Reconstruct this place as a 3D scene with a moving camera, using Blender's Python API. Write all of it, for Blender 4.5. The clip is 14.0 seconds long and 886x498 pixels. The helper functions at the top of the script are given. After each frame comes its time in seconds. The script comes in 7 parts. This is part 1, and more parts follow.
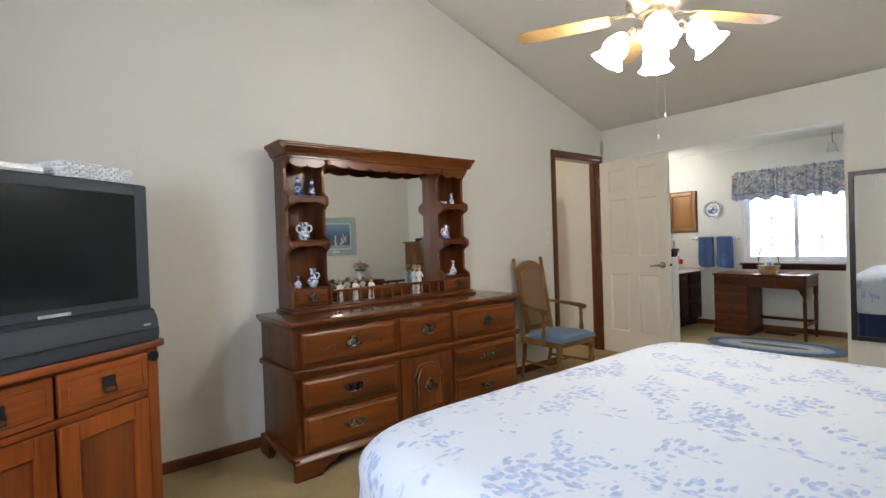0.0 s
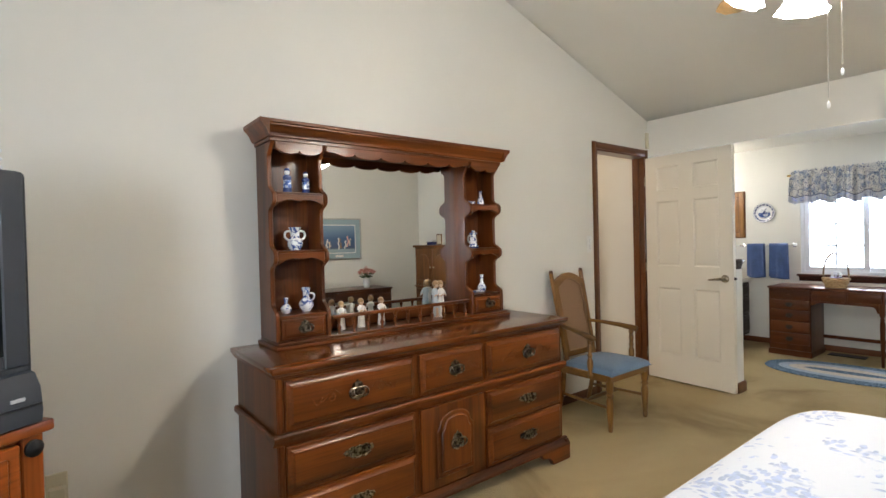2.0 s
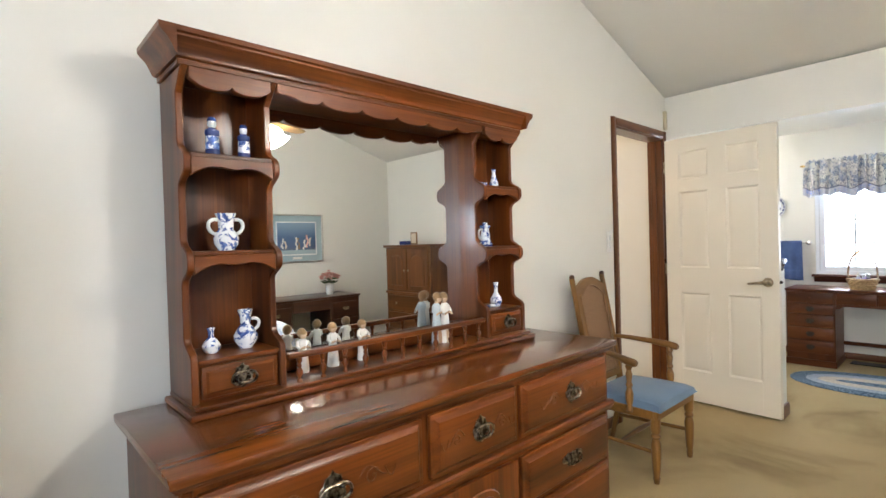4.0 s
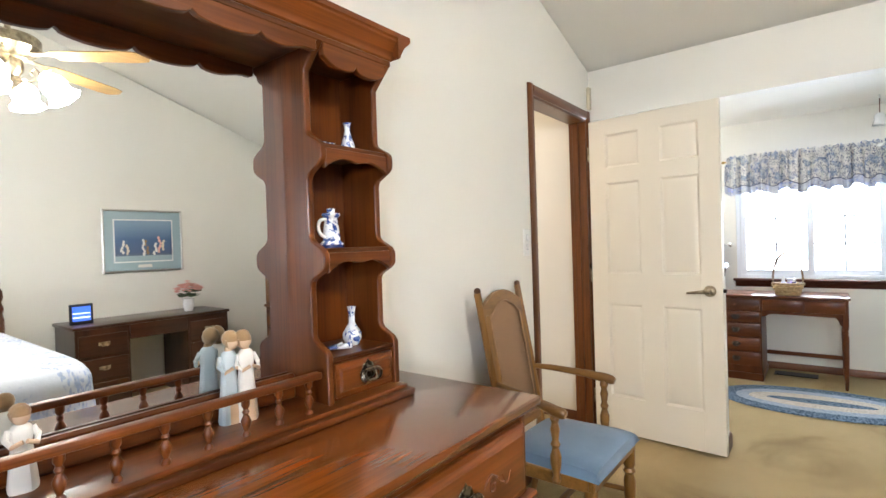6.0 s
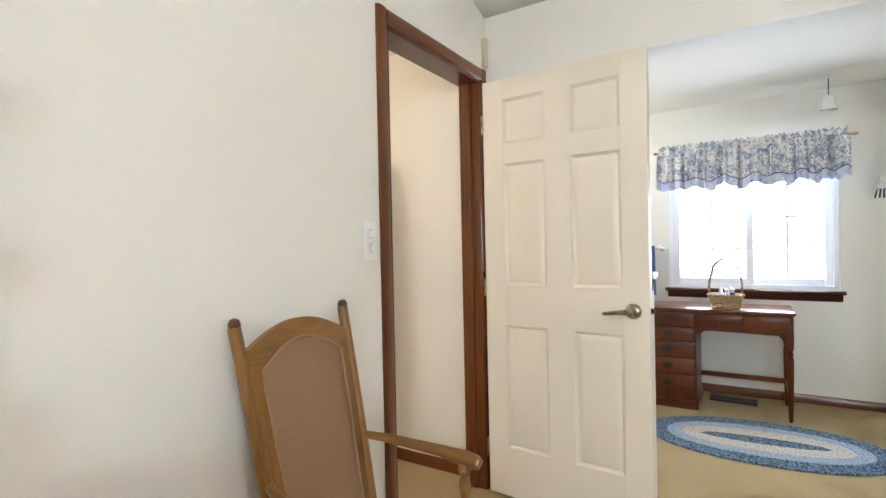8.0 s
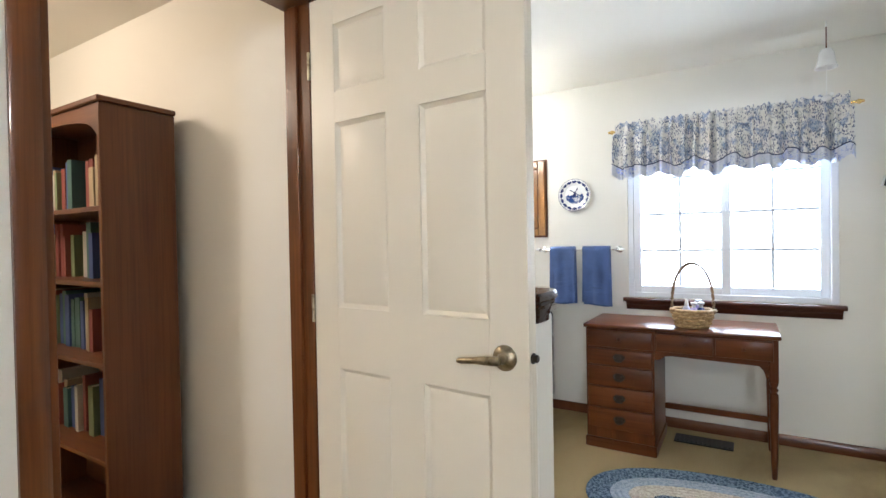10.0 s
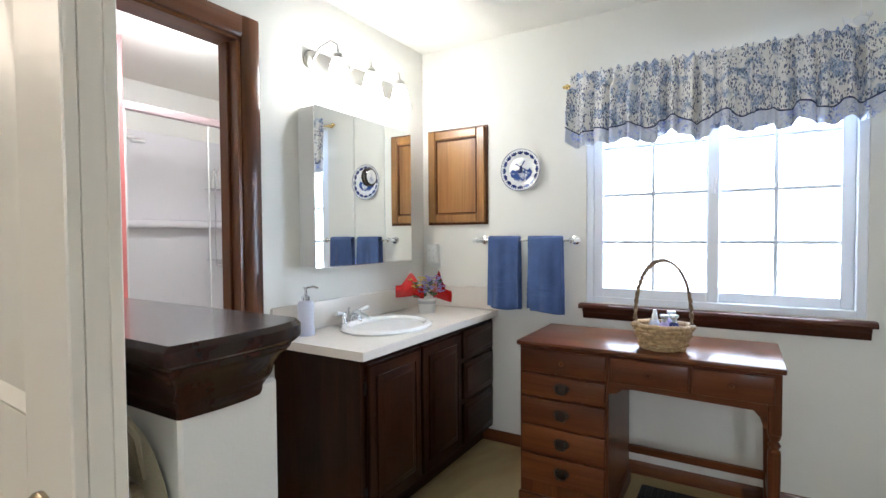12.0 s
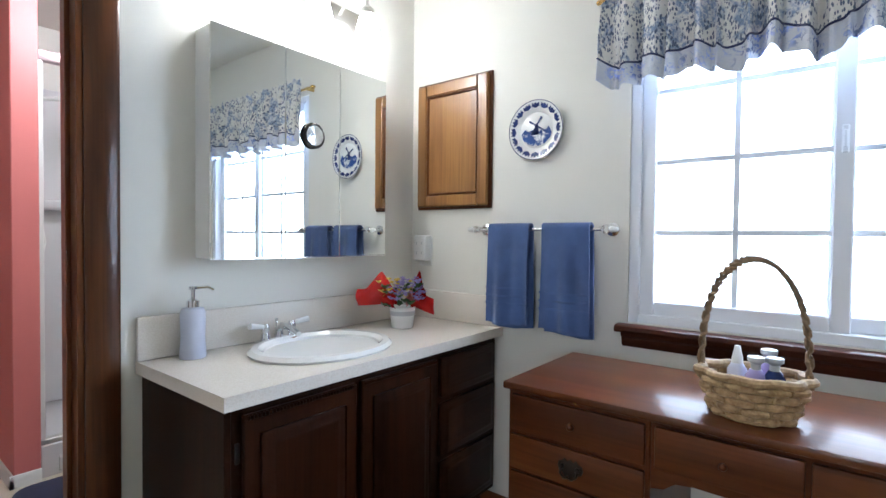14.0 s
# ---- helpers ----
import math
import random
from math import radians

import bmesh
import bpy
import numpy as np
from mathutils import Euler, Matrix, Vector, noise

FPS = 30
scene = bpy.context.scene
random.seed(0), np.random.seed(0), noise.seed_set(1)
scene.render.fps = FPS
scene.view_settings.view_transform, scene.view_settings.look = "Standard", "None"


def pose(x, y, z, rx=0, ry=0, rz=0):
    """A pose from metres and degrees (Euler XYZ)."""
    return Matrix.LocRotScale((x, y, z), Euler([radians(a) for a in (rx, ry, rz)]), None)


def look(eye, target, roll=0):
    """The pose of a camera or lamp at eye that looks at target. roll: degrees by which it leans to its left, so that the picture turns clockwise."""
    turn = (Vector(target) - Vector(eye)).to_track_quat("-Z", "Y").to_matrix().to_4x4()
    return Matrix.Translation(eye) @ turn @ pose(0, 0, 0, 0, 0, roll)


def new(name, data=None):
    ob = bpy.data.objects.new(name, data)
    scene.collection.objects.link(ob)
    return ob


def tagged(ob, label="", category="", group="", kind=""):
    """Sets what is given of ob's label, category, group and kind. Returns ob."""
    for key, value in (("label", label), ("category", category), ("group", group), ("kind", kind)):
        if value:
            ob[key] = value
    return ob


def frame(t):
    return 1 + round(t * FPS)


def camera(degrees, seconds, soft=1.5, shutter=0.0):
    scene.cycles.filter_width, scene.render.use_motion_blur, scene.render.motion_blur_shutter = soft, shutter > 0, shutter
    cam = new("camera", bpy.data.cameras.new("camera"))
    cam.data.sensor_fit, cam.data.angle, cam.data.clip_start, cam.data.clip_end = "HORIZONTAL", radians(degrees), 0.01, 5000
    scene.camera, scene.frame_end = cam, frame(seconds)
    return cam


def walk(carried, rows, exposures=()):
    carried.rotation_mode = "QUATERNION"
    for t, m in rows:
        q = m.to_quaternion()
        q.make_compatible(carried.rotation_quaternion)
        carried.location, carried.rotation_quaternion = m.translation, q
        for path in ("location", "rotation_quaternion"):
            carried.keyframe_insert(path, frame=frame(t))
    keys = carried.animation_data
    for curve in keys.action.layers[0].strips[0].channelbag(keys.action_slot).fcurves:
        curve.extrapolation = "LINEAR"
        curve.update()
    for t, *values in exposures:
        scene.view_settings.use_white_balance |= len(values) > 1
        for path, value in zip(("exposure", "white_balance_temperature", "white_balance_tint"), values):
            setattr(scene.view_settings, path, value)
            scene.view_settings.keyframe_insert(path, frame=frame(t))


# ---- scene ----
cam = camera(83.8, 14.0)
PATH = [
    (0, (-0.14, -0.101, 1.249), (1.112, 1.458, 1.222), -1.9),
    (0.5, (-0.051, 0.064, 1.265), (1.205, 1.621, 1.254), -2.0),
    (1, (0.032, 0.204, 1.283), (1.287, 1.762, 1.29), -2.1),
    (1.5, (0.129, 0.37, 1.308), (1.373, 1.936, 1.293), -1.8),
    (2, (0.216, 0.561, 1.313), (1.454, 2.132, 1.286), -1.4),
    (3.6, (0.43, 1.24, 1.302), (1.75, 2.743, 1.28), -1.6),
    (4.5, (0.821, 1.465, 1.291), (2.24, 2.874, 1.261), -1.8),
    (5, (0.988, 1.604, 1.283), (2.465, 2.952, 1.261), -2.0),
    (5.5, (1.176, 1.707, 1.279), (2.706, 2.995, 1.257), -1.9),
    (6, (1.384, 1.786, 1.274), (2.964, 3.012, 1.254), -1.8),
    (6.5, (1.608, 1.847, 1.283), (3.234, 3.01, 1.247), -1.2),
    (7, (1.845, 1.879, 1.282), (3.498, 3.005, 1.24), -0.9),
    (7.5, (2.115, 1.902, 1.264), (3.796, 2.985, 1.237), -1.0),
    (8, (2.385, 1.905, 1.249), (4.086, 2.957, 1.233), -1.2),
    (10.5, (3.678, 1.789, 1.248), (5.392, 2.82, 1.216), -0.9),
    (11, (3.942, 1.803, 1.232), (5.672, 2.807, 1.2), -0.7),
    (11.5, (4.152, 1.792, 1.239), (5.878, 2.801, 1.19), -0.8),
    (12, (4.358, 1.783, 1.217), (6.07, 2.815, 1.158), -0.4),
    (12.5, (4.574, 1.794, 1.182), (6.264, 2.862, 1.125), 0.0),
    (13, (4.797, 1.821, 1.164), (6.451, 2.943, 1.104), 0.4),
    (13.5, (5.019, 1.867, 1.141), (6.632, 3.048, 1.096), 0.5),
    (14, (5.209, 1.909, 1.146), (6.775, 3.153, 1.101), 0.6),
]
EXPOSURES = [(0.0, -0.36, 5800, 10), (2.0, -0.13, 5980, 10), (4.5, 0.42, 5820, 10), (5.5, 0.55, 5780, 10), (7.0, 0.58, 5760, 10), (8.0, 0.46, 5700, 10), (11.0, 0.17, 5620, 10), (12.0, 0.02, 5520, 10), (14.0, -0.24, 5330, 10)]
walk(cam, [(t, look(eye, target, roll)) for t, eye, target, roll in PATH], EXPOSURES)

# ---- world and lights ----
world = bpy.data.worlds.new("sky")
scene.world = world
world.use_nodes = True
wn = world.node_tree
sky = wn.nodes.new("ShaderNodeTexSky")
sky.sky_type, sky.sun_disc = "NISHITA", False
sky.sun_elevation, sky.sun_rotation = radians(40), radians(200)
wn.nodes["Background"].inputs["Strength"].default_value = 0.12
wn.links.new(sky.outputs[0], wn.nodes["Background"].inputs["Color"])


def lamp(name, kind, m, energy, color, size=0.1, size_y=None):
    d = bpy.data.lights.new(name, kind)
    d.energy, d.color = energy, color
    if kind == "AREA":
        d.shape, d.size, d.size_y = "RECTANGLE", size, size_y or size
    elif kind == "SUN":
        d.angle = size
    else:
        d.shadow_soft_size = size
    ob = new(name, d)
    ob.matrix_world = m
    return ob


FAN = (2.0, 1.0)
lamp("sun", "SUN", look((0, 0, 10), (-3, 8, 0)), 2.0, (1.0, 0.96, 0.9), radians(0.6))
lamp("window_daylight", "AREA", look((7.12, 1.905, 1.45), (0, 1.905, 1.2)), 29, (0.86, 0.93, 1.0), 1.1, 1.1)
lamp("bedroom_window_daylight", "AREA", look((-0.82, 0.33, 1.47), (3.0, 1.9, 1.1)), 42, (0.93, 0.96, 1.0), 0.42, 0.45)
# Unseen warm fill lamp added to brighten the hall; it has no fixture.
lamp("hall_fill", "POINT", Matrix.Translation((3.6, 4.6, 2.2)), 35, (1.0, 0.77, 0.54), 0.12)
# Added point fill, out of view, set to brighten shower and wing wall end.
lamp("bathroom_fill", "POINT", Matrix.Translation((5.95, 4.25, 2.2)), 34, (1.0, 0.94, 0.88), 0.12)


# ---- materials ----
def mat(name, color, rough=0.5, metal=0.0, spec=0.5):
    m = bpy.data.materials.new(name)
    m.use_nodes = True
    b = m.node_tree.nodes["Principled BSDF"]
    b.inputs["Base Color"].default_value = (*color, 1)
    b.inputs["Roughness"].default_value = rough
    b.inputs["Metallic"].default_value = metal
    b.inputs["Specular IOR Level"].default_value = spec
    return m


def nd(m, kind, **values):
    n = m.node_tree.nodes.new("ShaderNode" + kind)
    for k, v in values.items():
        n.inputs[k.replace("_", " ")].default_value = v
    return n


def ln(m, a, b):
    m.node_tree.links.new(a, b)


def bsdf(m):
    return m.node_tree.nodes["Principled BSDF"]


def coords(m, scale=(1, 1, 1), shift=True):
    """Object coordinates, scaled, moved at random from object to object."""
    tc = nd(m, "TexCoord")
    mp = nd(m, "Mapping")
    mp.inputs["Scale"].default_value = scale
    ln(m, tc.outputs["Object"], mp.inputs["Vector"])
    if shift:
        oi = nd(m, "ObjectInfo")
        mul = nd(m, "Math")
        mul.operation = "MULTIPLY"
        mul.inputs[1].default_value = 37.0
        ln(m, oi.outputs["Random"], mul.inputs[0])
        cb = nd(m, "CombineXYZ")
        for i in range(3):
            ln(m, mul.outputs[0], cb.inputs[i])
        ln(m, cb.outputs[0], mp.inputs["Location"])
    return mp.outputs["Vector"]


def ramp(m, src, stops):
    r = nd(m, "ValToRGB")
    els = r.color_ramp.elements
    while len(els) < len(stops):
        els.new(0.5)
    for e, (p, c) in zip(els, stops):
        e.position, e.color = p, (*c, 1)
    ln(m, src, r.inputs["Fac"])
    return r.outputs["Color"]


def bump(m, src, strength, dist):
    b = nd(m, "Bump", Strength=strength, Distance=dist)
    ln(m, src, b.inputs["Height"])
    ln(m, b.outputs["Normal"], bsdf(m).inputs["Normal"])


def mixc(m, fac, a, b, kind="MIX"):
    x = m.node_tree.nodes.new("ShaderNodeMix")
    x.data_type, x.blend_type = "RGBA", kind
    for src, sock in ((fac, x.inputs[0]), (a, x.inputs[6]), (b, x.inputs[7])):
        if isinstance(src, (int, float)):
            sock.default_value = src
        elif isinstance(src, tuple):
            sock.default_value = (*src, 1)
        else:
            ln(m, src, sock)
    return x.outputs[2]


def noise_of(m, vec, scale, detail=3.0, rough=0.55, distort=0.0):
    n = nd(m, "TexNoise", Scale=scale, Detail=detail, Roughness=rough, Distortion=distort)
    ln(m, vec, n.inputs["Vector"])
    return n.outputs["Fac"]


def wood(name, dark, light, axis="x", rough=0.32, coat=0.3, fine=1.0, figure=0.5, spec=0.4):
    """Stained wood with its grain along one axis: soft figure, fine pores and a clear finish."""
    m = mat(name, light, rough, spec=spec)
    k = "xyz".index(axis)

    def along(run, across):
        s = [across * fine] * 3
        s[k] = run * fine
        return coords(m, tuple(s))
    broad = noise_of(m, along(0.8, 8.5), 1.0, 4, 0.55, 0.9)
    streak = noise_of(m, along(2.2, 120), 1.0, 3, 0.6, 0.3)
    patch = noise_of(m, along(1.6, 3.0), 1.0, 2, 0.5, 0.0)
    mid = tuple(p * 0.40 + q * 0.60 for p, q in zip(dark, light))
    c = ramp(m, broad, [(0.30, tuple(p * 0.7 + q * 0.3 for p, q in zip(dark, mid))), (0.47, mid), (0.68, light)])
    c2 = ramp(m, streak, [(0.30, (0.50, 0.45, 0.42)), (0.55, (1, 1, 1))])
    c3 = ramp(m, patch, [(0.30, (0.72, 0.70, 0.68)), (0.65, (1.0, 1.0, 1.0))])
    col = mixc(m, 0.8, mixc(m, figure, c, c2, "MULTIPLY"), c3, "MULTIPLY")
    ln(m, col, bsdf(m).inputs["Base Color"])
    bump(m, streak, 0.05, 0.001)
    bsdf(m).inputs["Coat Weight"].default_value = coat
    bsdf(m).inputs["Coat Roughness"].default_value = 0.10
    return m


def paint(name, color, rough=0.6, grain=160.0, strength=0.10, stain=0.05):
    """Painted wall or trim with a faint roller texture and soft stains."""
    m = mat(name, color, rough)
    v = coords(m, shift=False)
    st = noise_of(m, v, 1.3, 4)
    lo = tuple(c * (1 - stain) for c in color)
    ln(m, ramp(m, st, [(0.3, lo), (0.7, color)]), bsdf(m).inputs["Base Color"])
    bump(m, noise_of(m, v, grain, 3), strength, 0.002)
    return m


def cloth(name, color, dark=0.75, scale=500.0, rough=0.9):
    m = mat(name, color, rough, spec=0.2)
    v = coords(m)
    a = noise_of(m, v, 7, 4)
    ln(m, ramp(m, a, [(0.3, tuple(c * dark for c in color)), (0.7, color)]), bsdf(m).inputs["Base Color"])
    bump(m, noise_of(m, v, scale, 2), 0.35, 0.003)
    bsdf(m).inputs["Sheen Weight"].default_value = 0.3
    return m


WALL = paint("wall_paint", (0.785, 0.766, 0.702), 0.62, 190, 0.14, 0.03)
CEIL = paint("ceiling_paint", (0.79, 0.765, 0.690), 0.8, 70, 0.35, 0.03)
PINK = paint("pink_wall_paint", (0.62, 0.185, 0.17), 0.5, 150, 0.06, 0.06)
DOORW = paint("door_paint", (0.80, 0.745, 0.63), 0.38, 60, 0.05, 0.03)
WHITE = paint("white_trim", (0.82, 0.82, 0.80), 0.4, 60, 0.02, 0.03)
VINYL = mat("white_vinyl", (0.80, 0.83, 0.88), 0.35)
TRIM = wood("dark_trim_wood", (0.036, 0.0105, 0.0036), (0.180, 0.060, 0.0165), "x", 0.28, 0.3, spec=0.25)
TRIMZ = wood("dark_trim_wood_upright", (0.036, 0.0105, 0.0036), (0.180, 0.060, 0.0165), "z", 0.28, 0.3, spec=0.25)
TRIMY = wood("dark_trim_wood_across", (0.036, 0.0105, 0.0036), (0.180, 0.060, 0.0165), "y", 0.28, 0.3, spec=0.25)
FIBRE = mat("bathroom_floor_vinyl", (0.62, 0.55, 0.45), 0.4)
CARPET = mat("tan_carpet", (0.33, 0.26, 0.15), 0.95, spec=0.1)
_v = coords(CARPET, shift=False)
_c = ramp(CARPET, noise_of(CARPET, _v, 1.1, 5, 0.6, 0.8), [(0.28, (0.31, 0.225, 0.108)), (0.46, (0.50, 0.385, 0.195)), (0.75, (0.58, 0.455, 0.250))])
_f = ramp(CARPET, noise_of(CARPET, _v, 260, 2), [(0.3, (0.6, 0.6, 0.6)), (0.7, (1.1, 1.1, 1.1))])
ln(CARPET, mixc(CARPET, 1.0, _c, _f, "MULTIPLY"), bsdf(CARPET).inputs["Base Color"])
bump(CARPET, noise_of(CARPET, _v, 300, 2), 0.9, 0.008)
GLASS = mat("window_glass", (1, 1, 1), 0.0)
bsdf(GLASS).inputs["Transmission Weight"].default_value = 1.0
bsdf(GLASS).inputs["IOR"].default_value = 1.05
MIRROR = mat("mirror_glass", (0.90, 0.92, 0.91), 0.01, 1.0)


def glow(name, color, strength):
    m = mat(name, color, 0.4)
    bsdf(m).inputs["Emission Color"].default_value = (*color, 1)
    bsdf(m).inputs["Emission Strength"].default_value = strength
    return m


# ---- building helpers ----
class Mesh:
    """Collects shapes into one bmesh."""

    def __init__(self):
        self.b = bmesh.new()

    def box(self, x0, y0, z0, x1, y1, z1, bev=0.003, seg=1):
        b = self.b
        vs = [b.verts.new((x, y, z)) for x in (x0, x1) for y in (y0, y1) for z in (z0, z1)]
        fs = [b.faces.new([vs[i] for i in f]) for f in ((0, 1, 3, 2), (4, 6, 7, 5), (0, 4, 5, 1), (2, 3, 7, 6), (0, 2, 6, 4), (1, 5, 7, 3))]
        bmesh.ops.recalc_face_normals(b, faces=fs)
        if bev:
            es = list({e for f in fs for e in f.edges})
            bmesh.ops.bevel(b, geom=es, offset=bev, segments=seg, affect="EDGES", profile=0.5)
        return self

    def prism(self, pts, axis, a0, a1, bev=0.0):
        """A polygon swept along an axis. x: points are (y, z); y: (x, z); z: (x, y)."""
        b = self.b
        put = {"x": lambda p, a: (a, p[0], p[1]), "y": lambda p, a: (p[0], a, p[1]), "z": lambda p, a: (p[0], p[1], a)}[axis]
        lo = [b.verts.new(put(p, a0)) for p in pts]
        hi = [b.verts.new(put(p, a1)) for p in pts]
        fs = [b.faces.new(lo), b.faces.new(hi)]
        n = len(pts)
        for i in range(n):
            fs.append(b.faces.new((lo[i], lo[(i + 1) % n], hi[(i + 1) % n], hi[i])))
        bmesh.ops.recalc_face_normals(b, faces=fs)
        if bev:
            es = [e for f in fs[:2] for e in f.edges]
            bmesh.ops.bevel(b, geom=es, offset=bev, segments=1, affect="EDGES", profile=0.5)
        return self

    def lathe(self, prof, c=(0, 0, 0), n=20, wave=None, squash=1.0):
        b = self.b
        rings = []
        for r, z in prof:
            ring = []
            for i in range(n):
                a = 2 * math.pi * i / n
                rr = r * (wave(a, z) if wave else 1)
                ring.append(b.verts.new((c[0] + rr * math.cos(a), c[1] + rr * squash * math.sin(a), c[2] + z)))
            rings.append(ring)
        fs = []
        for p, q in zip(rings, rings[1:]):
            for i in range(n):
                fs.append(b.faces.new((p[i], p[(i + 1) % n], q[(i + 1) % n], q[i])))
        if prof[0][0] > 1e-4:
            fs.append(b.faces.new(rings[0]))
        if prof[-1][0] > 1e-4:
            fs.append(b.faces.new(rings[-1]))
        bmesh.ops.recalc_face_normals(b, faces=fs)
        return self

    def tube(self, pts, r, n=8, closed=False):
        """A round bar along points; r is one radius or one for each point."""
        b = self.b
        pts = [Vector(p) for p in pts]
        rs = [r] * len(pts) if isinstance(r, (int, float)) else r
        rings, m = [], len(pts)
        up = Vector((0.13, 0.21, 0.97))
        for i, p in enumerate(pts):
            if closed:
                d = pts[(i + 1) % m] - pts[i - 1]
            else:
                d = pts[min(i + 1, m - 1)] - pts[max(i - 1, 0)]
            d.normalize()
            u = d.cross(up)
            if u.length < 0.05:
                u = d.cross(Vector((1, 0, 0)))
            u.normalize()
            w = d.cross(u)
            rings.append([b.verts.new(p + (u * math.cos(2 * math.pi * k / n) + w * math.sin(2 * math.pi * k / n)) * rs[i]) for k in range(n)])
        pairs = list(zip(rings, rings[1:])) + ([(rings[-1], rings[0])] if closed else [])
        fs = [b.faces.new((p[k], p[(k + 1) % n], q[(k + 1) % n], q[k])) for p, q in pairs for k in range(n)]
        if not closed:
            fs += [b.faces.new(rings[0]), b.faces.new(rings[-1])]
        bmesh.ops.recalc_face_normals(b, faces=fs)
        return self

    def ball(self, c, r, n=12, s=(1, 1, 1)):
        m = Matrix.Translation(c) @ Matrix.Diagonal((r * s[0], r * s[1], r * s[2], 1))
        bmesh.ops.create_uvsphere(self.b, u_segments=n, v_segments=max(6, n // 2), radius=1, matrix=m)
        return self

    def sheet(self, f, nu, nv, thick=0.0):
        """A surface f(u, v), u and v from 0 to 1, given a thickness if wanted."""
        b = self.b
        g = [[b.verts.new(f(i / nu, j / nv)) for j in range(nv + 1)] for i in range(nu + 1)]
        fs = [b.faces.new((g[i][j], g[i + 1][j], g[i + 1][j + 1], g[i][j + 1])) for i in range(nu) for j in range(nv)]
        bmesh.ops.recalc_face_normals(b, faces=fs)
        if thick:
            bmesh.ops.solidify(b, geom=fs, thickness=thick)
        return self

    def turn(self, m):
        bmesh.ops.transform(self.b, matrix=m, verts=self.b.verts)
        return self


LOCAL = set()


def part(name, bm, material, parent=None, label="", smooth=35):
    """Links a Mesh as one object, under a thing or a part."""
    me = bpy.data.meshes.new(name)
    b = bm.b if isinstance(bm, Mesh) else bm
    b.to_mesh(me)
    b.free()
    me.materials.append(material)
    me.shade_smooth()
    me.set_sharp_from_angle(angle=radians(smooth))
    ob = new(name, me)
    if parent is not None:
        ob.parent = parent
        top = parent
        while top.parent is not None:
            top = top.parent
        if parent is top and top.name not in LOCAL and top.type == "EMPTY":
            ob.matrix_parent_inverse = Matrix.Translation(top.location).inverted()
    if label:
        ob["label"] = label
    return ob


def thing(name, label, category, at=(0, 0, 0), group="", m=None):
    """An Empty at a thing's base. Parts are in world places, or in the thing's own places if a pose m is given."""
    ob = new(name)
    ob.empty_display_size = 0.05
    if m is not None:
        ob.matrix_world = m
        LOCAL.add(ob.name)
    else:
        ob.location = at
    return tagged(ob, label, category, group)


def setting(name, bm, material, label, category, smooth=35):
    return tagged(part(name, bm, material, None, "", smooth), label, category, "", "structure")


# ---- the shell ----
XW, XF, XB = -0.75, 4.70, 6.98           # bedroom's end wall, opening wall, window wall
YS, YD, YV = -1.0, 3.055, 3.505          # picture wall, dresser wall, vanity wall
T = 0.11
XF2 = XF + T
EAVE, SLOPE, RIDGE = 2.42, 0.325, 2.0
DH = 2.345                               # dressing room's ceiling


def roof(x):
    return EAVE + SLOPE * (XF - x) if x > RIDGE else EAVE + SLOPE * (XF - RIDGE) - SLOPE * (RIDGE - x)


setting("floor", Mesh().box(XW - T, YS - T, -0.10, XB + T, 6.6, 0.0, 0), CARPET, "worn tan olive pile carpet with traffic marks", "carpet")
top = roof(RIDGE)
HX0, HX1, HZ = 3.862, 4.63, 2.082         # hall doorway
setting("wall_north", Mesh().prism([(XW - T, 0), (HX0, 0), (HX0, HZ), (HX1, HZ), (HX1, 0), (XF, 0), (XF, EAVE), (RIDGE, top), (XW - T, roof(XW - T))], "y", YD, YD + T), WALL, "off-white painted gable wall behind the dresser", "wall")
setting("wall_south", Mesh().prism([(XW - T, 0), (XF, 0), (XF, EAVE), (RIDGE, top), (XW - T, roof(XW - T))], "y", YS - T, YS), WALL, "off-white painted gable wall with a framed picture", "wall")
WY0, WY1, WZ0, WZ1 = -0.30, 1.00, 0.90, 2.10
setting("wall_west", Mesh().box(XW - T, YS, 0, XW, WY0, roof(XW - T), 0).box(XW - T, WY1, 0, XW, YD, roof(XW - T), 0).box(XW - T, WY0, 0, XW, WY1, WZ0, 0).box(XW - T, WY0, WZ1, XW, WY1, roof(XW - T), 0), WALL, "off-white painted wall with a window", "wall")
OY0, OZ = 0.93, 2.086                    # opening to the dressing area
HWX0, HWX1 = 4.643, 4.768
HW = 2.268                               # half wall's end
setting("wall_east", Mesh().box(XF, YS, 0, XF2, OY0, EAVE, 0).box(XF, OY0, OZ, XF2, YD, EAVE, 0).box(XF, YD, 0, XF2, 6.5, EAVE, 0), WALL, "off-white painted wall with a wide opening to the dressing area", "wall")
setting("half_wall", Mesh().box(HWX0, HW, 0, HWX1, YD, 1.044, 0.004), WALL, "low off-white partition wall beside the opening", "wall")
setting("ceiling", Mesh().prism([(XW - T, roof(XW - T)), (RIDGE, top), (XF2, EAVE), (XF2, EAVE + T), (RIDGE, top + T), (XW - T, roof(XW - T) + T)], "y", YS - T, YD + T), CEIL, "off-white textured vaulted ceiling", "ceiling")
BX0, BX1, BZ = 4.91, 5.65, 2.01          # bathroom doorway
DY0 = 0.2
WA0, WA1, WB0, WB1 = 1.335, 2.48, 0.855, 1.97   # dressing area's window
